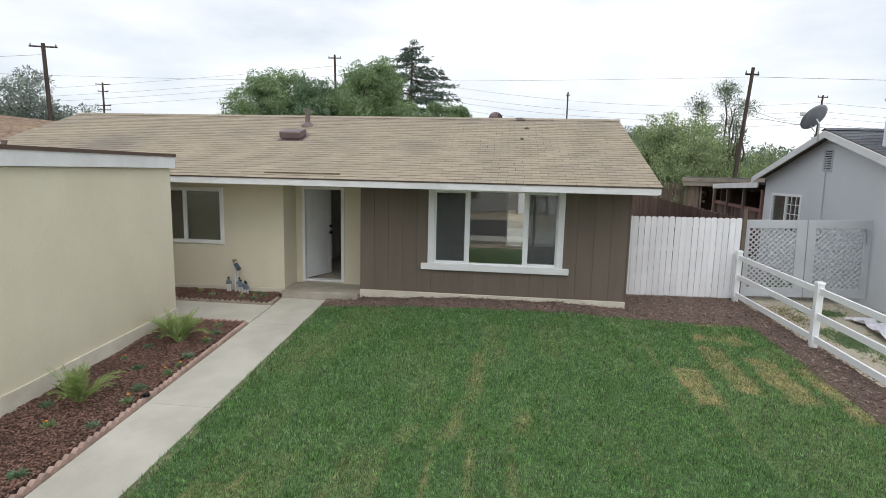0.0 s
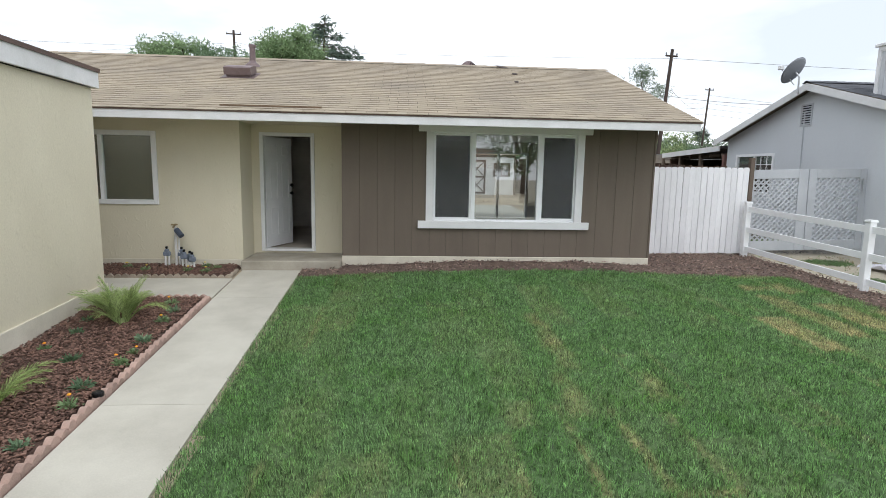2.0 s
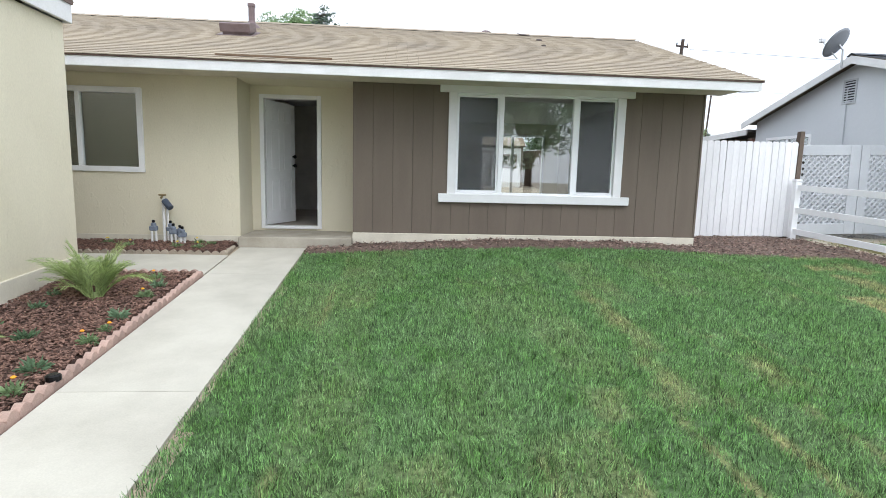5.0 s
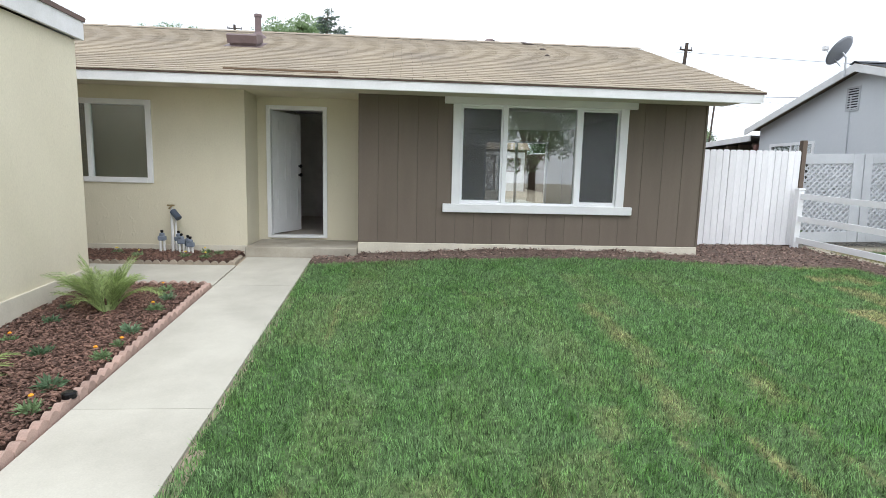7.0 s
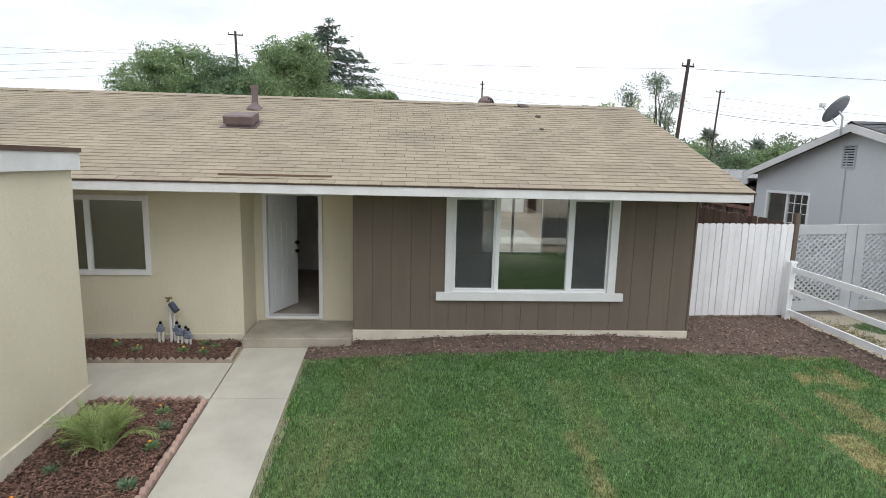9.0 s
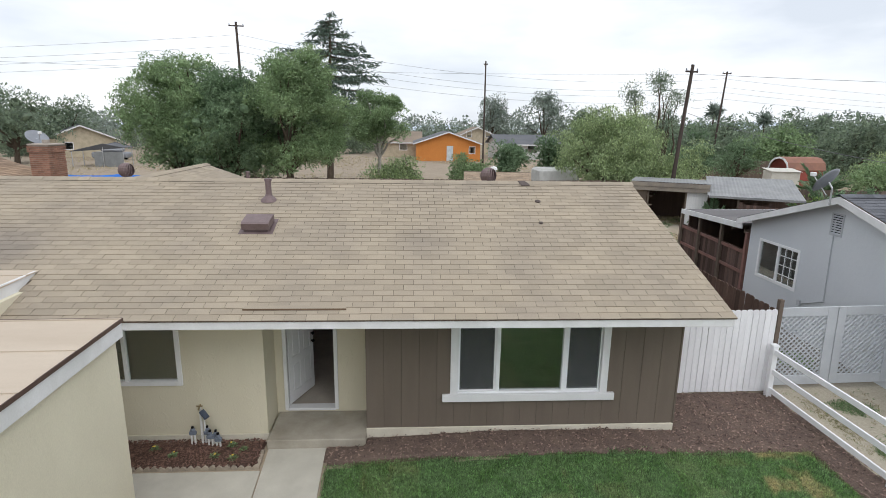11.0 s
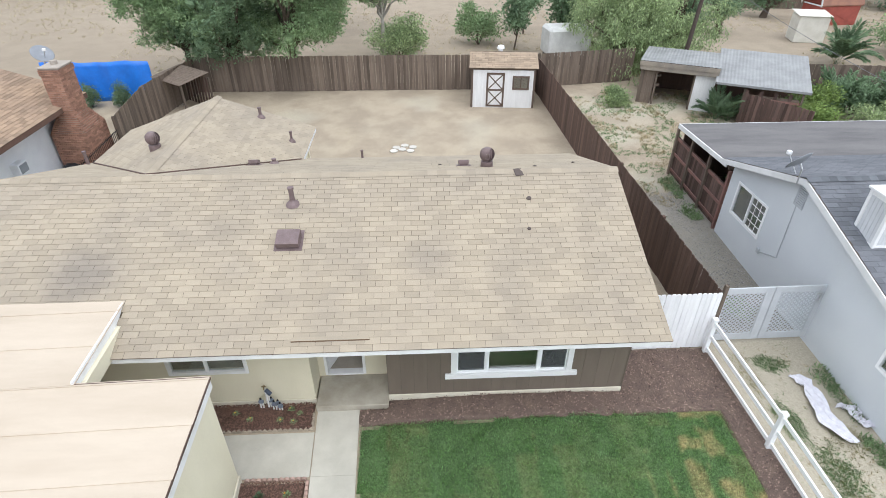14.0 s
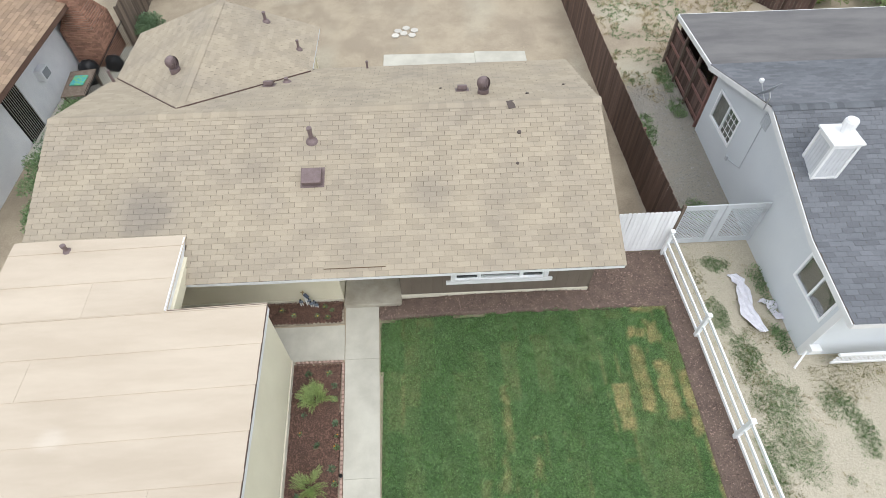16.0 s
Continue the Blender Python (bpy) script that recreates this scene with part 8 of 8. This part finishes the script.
far_house("grey_white_house", gz(18.4, 73.0), 3, 9.2, 8, 2.3, 1.2, PALE_WALL, GREY_ROOF, "long pale house with a grey roof beyond the field", [(-3.0, 0.9, 1.2, 1.2), (0.5, 0.9, 1.6, 1.2), (3.4, 0.9, 1.2, 1.2)], "x")
far_house("two_storey_house", gz(12.5, 88.0), 0, 6.4, 8, 3.3, 1.4, CREAM, TAN_ROOF, "taller cream house behind the orange one", [(-1.5, 3.0, 1.0, 1.0), (1.8, 3.0, 1.0, 1.0)], "y")
far_house("tan_house", gz(-0.8, 76.0), 0, 6.0, 8, 2.3, 1.4, CREAM, TAN_ROOF, "cream house with a tan roof beside the orange one", [(0.5, 1.0, 1.2, 1.0)], "x")
far_house("cream_house", gz(-42.3, 67.0), 35, 8.0, 9, 2.4, 1.7, CREAM, GREY_ROOF, "cream gabled house at the field's edge", [(-1.5, 1.0, 1.2, 1.0)], "y")
far_house("dark_roof_house", gz(41.0, 73.0), 5, 8.0, 8, 2.2, 2.0, PALE_WALL, GREY_ROOF, "low house with a dark roof among trees", [(0.5, 1.0, 1.2, 1.0)], "x")
BARN = mat("barn_red", (0.33, 0.085, 0.065), (0.26, 0.07, 0.055), rough=0.9)
bn = thing("red_barn", gz(31.6, 35.8), -84, label="small red barn with a rounded roof and white trim", category="barn", group="far houses")
arc = [(1.35 * math.cos(math.radians(a)), 0, 1.7 + 1.3 * math.sin(math.radians(a))) for a in (0, 35, 65, 90, 115, 145, 180)]
part("wall", prismed([(-1.35, 0, -0.2)] + arc[::-1] + [(1.35, 0, -0.2)], (0, 0.15, 0)), BARN, bn, "red gable wall")
part("wall", prismed([(-1.35, 4, -0.2)] + arc[::-1] + [(1.35, 4, -0.2)], (0, 0.15, 0)), BARN, bn)
barn_roof = mat("faded_red_roof", (0.30, 0.155, 0.11), (0.24, 0.13, 0.10), rough=0.95)
for p, q_ in zip(arc, arc[1:]):
    b = bmesh.new()
    prism(b, [(p[0] * 1.05, -0.2, p[2] + 0.02), (q_[0] * 1.05, -0.2, q_[2] + 0.02), (q_[0] * 1.08, -0.2, q_[2] + 0.12), (p[0] * 1.08, -0.2, p[2] + 0.12)], (0, 4.4, 0))
    part("roof_panel", b, barn_roof, bn)
b = bmesh.new()
for p, q_ in zip(arc, arc[1:]):
    prism(b, [(p[0] * 0.98, -0.25, p[2] - 0.06), (q_[0] * 0.98, -0.25, q_[2] - 0.06), (q_[0] * 1.08, -0.25, q_[2] + 0.12), (p[0] * 1.08, -0.25, p[2] + 0.12)], (0, 0.04, 0))
part("trim", b, WHITE, bn)
part("trim", boxed(-1.3, -0.04, 1.66, 1.3, -0.005, 1.78), WHITE, bn)
part("side_wall", boxed(1.27, 0.15, -0.2, 1.35, 4.0, 1.75), BARN, bn)
part("side_wall", boxed(-1.35, 0.15, -0.2, -1.27, 4.0, 1.75), BARN, bn)
bn.scale = (0.8, 0.8, 0.8)
SHED_CREAM = mat("cream_metal", (0.62, 0.60, 0.54), (0.54, 0.52, 0.46), scale=2, rough=0.6)
wsh = thing("white_shed", gz(27.7, 29.4), -14, label="white metal garden shed before the barn", category="shed")
part("wall", boxed(-1.0, 0, 0, 0.9, 1.6, 1.7, 0.02), SHED_CREAM, wsh)
part("roof", corrugated(-1.1, 1.0, -0.1, 1.72, 1.7, 1.86), SHED_CREAM, wsh)
for i, (x, y, w, c) in enumerate(((9.8, 25.5, 2.4, CORR), (39.0, 70.5, 3.0, None), (-36.0, 62.0, 4.0, None))):
    b = bmesh.new()
    box(b, -w / 2, -0.9, 0.25, w / 2, 0.9, 0.95, 0.15)
    box(b, -w / 4, -0.8, 0.95, w / 3, 0.8, 1.45, 0.2)
    if i == 0:
        t = thing("covered_trailer", gz(x, y), 6, label="pale covered trailer parked behind the fence", category="trailer")
        part("body", boxed(-1.3, -0.9, 0.5, 1.3, 0.9, 2.1, 0.15), PALE_WALL, t)
        b.free()
    else:
        t = thing("parked_car", gz(x, y), 8, label="dark car parked far beyond the field", category="car", group="far cars")
        part("body", b, DISH, t)
    for sx in (-0.32, 0.32):
        for sy in (-0.85, 0.85):
            part("wheel", tubed((sx * w, sy - 0.09, 0.3), (sx * w, sy + 0.09, 0.3), 0.3, n=14), BLACK, t)

# ---------------------------------------------------------------- poles and lines
def pole(loc, h, arms, label, lean=(0, 0), r=0.13):
    t = thing("utility_pole", loc, label=label, category="utility pole", group="utility poles")
    top = Vector((lean[0], lean[1], h))
    part("pole", tubed((0, 0, -0.2), top, r, r * 0.7), POLE_WOOD, t)
    for z, w, az in arms:
        c = top * (z / h)
        d = Vector((math.cos(az), math.sin(az), 0)) * w / 2
        part("crossarm", tubed(c - d, c + d, 0.05, n=4), POLE_WOOD, t)
        for f in (-0.9, 0.9):
            part("insulator", lathed([(0.03, 0), (0.045, 0.06), (0.02, 0.14)], c + d * f + Vector((0, 0, 0.04)), 8), DISH, t)
    return t


pole(gz(15.0, 20.9), 7.9, [(7.55, 0.75, 0.2)], "leaning dark utility pole behind the lean-to", (0.55, 0), 0.12)
pole(gz(9.8, 60.0), 12.3, [(11.9, 0.5, 0.1)], "thin far utility pole", (0, 0), 0.12)
pole(gz(-13.2, 40.0), 12.5, [(12.2, 1.2, 0.1)], "thin far utility pole", (-0.3, 0), 0.13)
pole(gz(-26.0, 21.5), 9.4, [(9.2, 1.6, 0.3)], "wooden utility pole with a crossarm beyond the white house", (-0.3, 0), 0.16)
pole(gz(-44.5, 49.5), 11.6, [(11.4, 1.6, 0.2), (10.6, 1.2, 0.2), (9.0, 1.6, 0.2), (8.5, 1.6, 0.2)], "far pole with four crossarms", (0, 0), 0.13)
pole(gz(33.0, 49.0), 10.6, [(10.4, 1.0, 0.1)], "thin far utility pole beyond the grey house", (0.6, 0), 0.12)


def line(a, c, sag, r=0.010):
    t = thing("power_line", a, label="thin sagging overhead cable between poles", category="cable", group="overhead lines")
    b = bmesh.new()
    a, c = Vector(a), Vector(c)
    side = (c - a).cross(Vector((0, 0, 1))).normalized() * r
    up = Vector((0, 0, r))
    prev = None
    for k in range(21):
        f = k / 20
        p = (c - a) * f - Vector((0, 0, sag * 4 * f * (1 - f)))
        ring = [b.verts.new(p + w) for w in (side, up, -side, -up)]
        if prev:
            for i in range(4):
                b.faces.new((prev[i], prev[(i + 1) % 4], ring[(i + 1) % 4], ring[i]))
        prev = ring
    part("cable", b, CABLE, t)


for dz, dy in ((0.0, 0.0), (-0.8, 0.3), (-1.3, 0.6), (-2.0, 0.2)):
    line((-90, 50 + dy, 10.2 + dz), (-13.3, 40 + dy, 12.0 + dz), 0.8)
    line((-13.3, 40 + dy, 12.0 + dz), (33.3, 49 + dy, 10.2 + dz), 1.6)
    line((33.3, 49 + dy, 10.2 + dz), (110, 56 + dy, 9.2 + dz), 1.2)
line((15.7, 20.9, 7.9), (90, 24, 9.0), 0.6)
line((15.7, 20.9, 6.2), (33.3, 49, 9.0), 0.6)
line((15.55, 20.9, 5.9), (17.0, 3.15, 3.72), 0.4)
line((15.7, 20.9, 7.9), (-60, 22, 9.6), 0.9, 0.006)
line((-26.3, 21.5, 9.2), (-90, 24, 9.6), 0.6)

# ---------------------------------------------------------------- across the street, seen only in the panes
st = tagged(new("road", np_mesh("road", np.array([(-60, -24, -0.45), (70, -24, -0.45), (70, -14.5, -0.45), (-60, -14.5, -0.45)]), np.array([(0, 1, 2, 3)]), mat("asphalt", (0.06, 0.06, 0.062), rough=0.9, fine=80))), "grey asphalt street", "road", kind="structure")
solo("pavement", boxed(-60, -14.5, -0.6, 70, -12.6, -0.38), CONCRETE, "pale concrete pavement along the street", "pavement", kind="structure")
far_house("opposite_house", gz(1.0, -33.0), 180, 14, 8, 2.5, 1.5, PALE_WALL, TAN_ROOF, "pale house across the street", [(-4.0, 0.9, 1.6, 1.2), (1.0, 0.9, 1.6, 1.2)], "x")
tree(gz(9.0, -27.0), 8.0, 4.0, 2.2, 0.25, 12000, 0.24, LEAF_A, 301, "green street tree across the road", lobes=14)
tree(gz(-9.0, -28.0), 7.0, 3.6, 2.0, 0.22, 10000, 0.24, LEAF_B, 302, "dark green street tree across the road", lobes=14)

CANOPY = mat("dark_grey_canopy_cloth", (0.12, 0.125, 0.135), (0.09, 0.095, 0.105), scale=1, rough=0.8)
cv = thing("shade_canopy", gz(-31.0, 50.8), 6, label="dark grey cloth canopy over a fenced run in the far yard", category="canopy")
part("cloth", prismed([(-2.6, -1.2, 1.5), (0.6, -1.4, 2.3), (2.4, -1.2, 1.9), (2.4, 1.4, 1.9), (0.6, 1.6, 2.35), (-2.6, 1.4, 1.5)], (0, 0, 0.05)), CANOPY, cv)
part("side_cloth", boxed(-0.4, -1.2, 0.0, 2.3, -1.16, 1.5), mat("grey_mesh_cloth", (0.24, 0.25, 0.25), rough=0.9), cv)
for x, y in ((-2.5, -1.1), (2.3, -1.1), (-2.5, 1.3), (2.3, 1.3), (0.5, -1.3)):
    part("post", tubed((x, y, -0.1), (x, y, 1.6 if x < 0 else 1.95), 0.04), CHROME, cv)
wl_p = thing("garden_trellis", gz(24.6, 15.6), -32, label="white lattice trellis panel among the weeds", category="trellis")
fr = part("panel_frame", (lambda b: (frame_bars(b, 0, 2.6, 0, 0.03, 0.6, 1.7, 0.06, 0), b)[1])(bmesh.new()), WHITE, wl_p)
lattice(fr, 0.06, 2.54, 0.66, 1.64, 0.008, 0.2, 0.05, WHITE)
for x in (0.0, 2.54):
    part("post", boxed(x, 0.032, -0.1, x + 0.06, 0.09, 1.7), WHITE, wl_p)

GRAVEL = mat("grey_gravel", (0.31, 0.30, 0.285), (0.22, 0.213, 0.20), scale=2, fine=60, rough=0.95, rnd="island", rnd_amt=0.45)
chips(9000, (7.85, 10.4, 1.65, 9.0), lambda x, y: 1.0 if x > 7.95 - 0.06 * (y - 1.6) else -1.0, 0.0, 35, "loose grey gravel between the fence and the grey house", 0.04, GRAVEL, "gravel", "gravel")
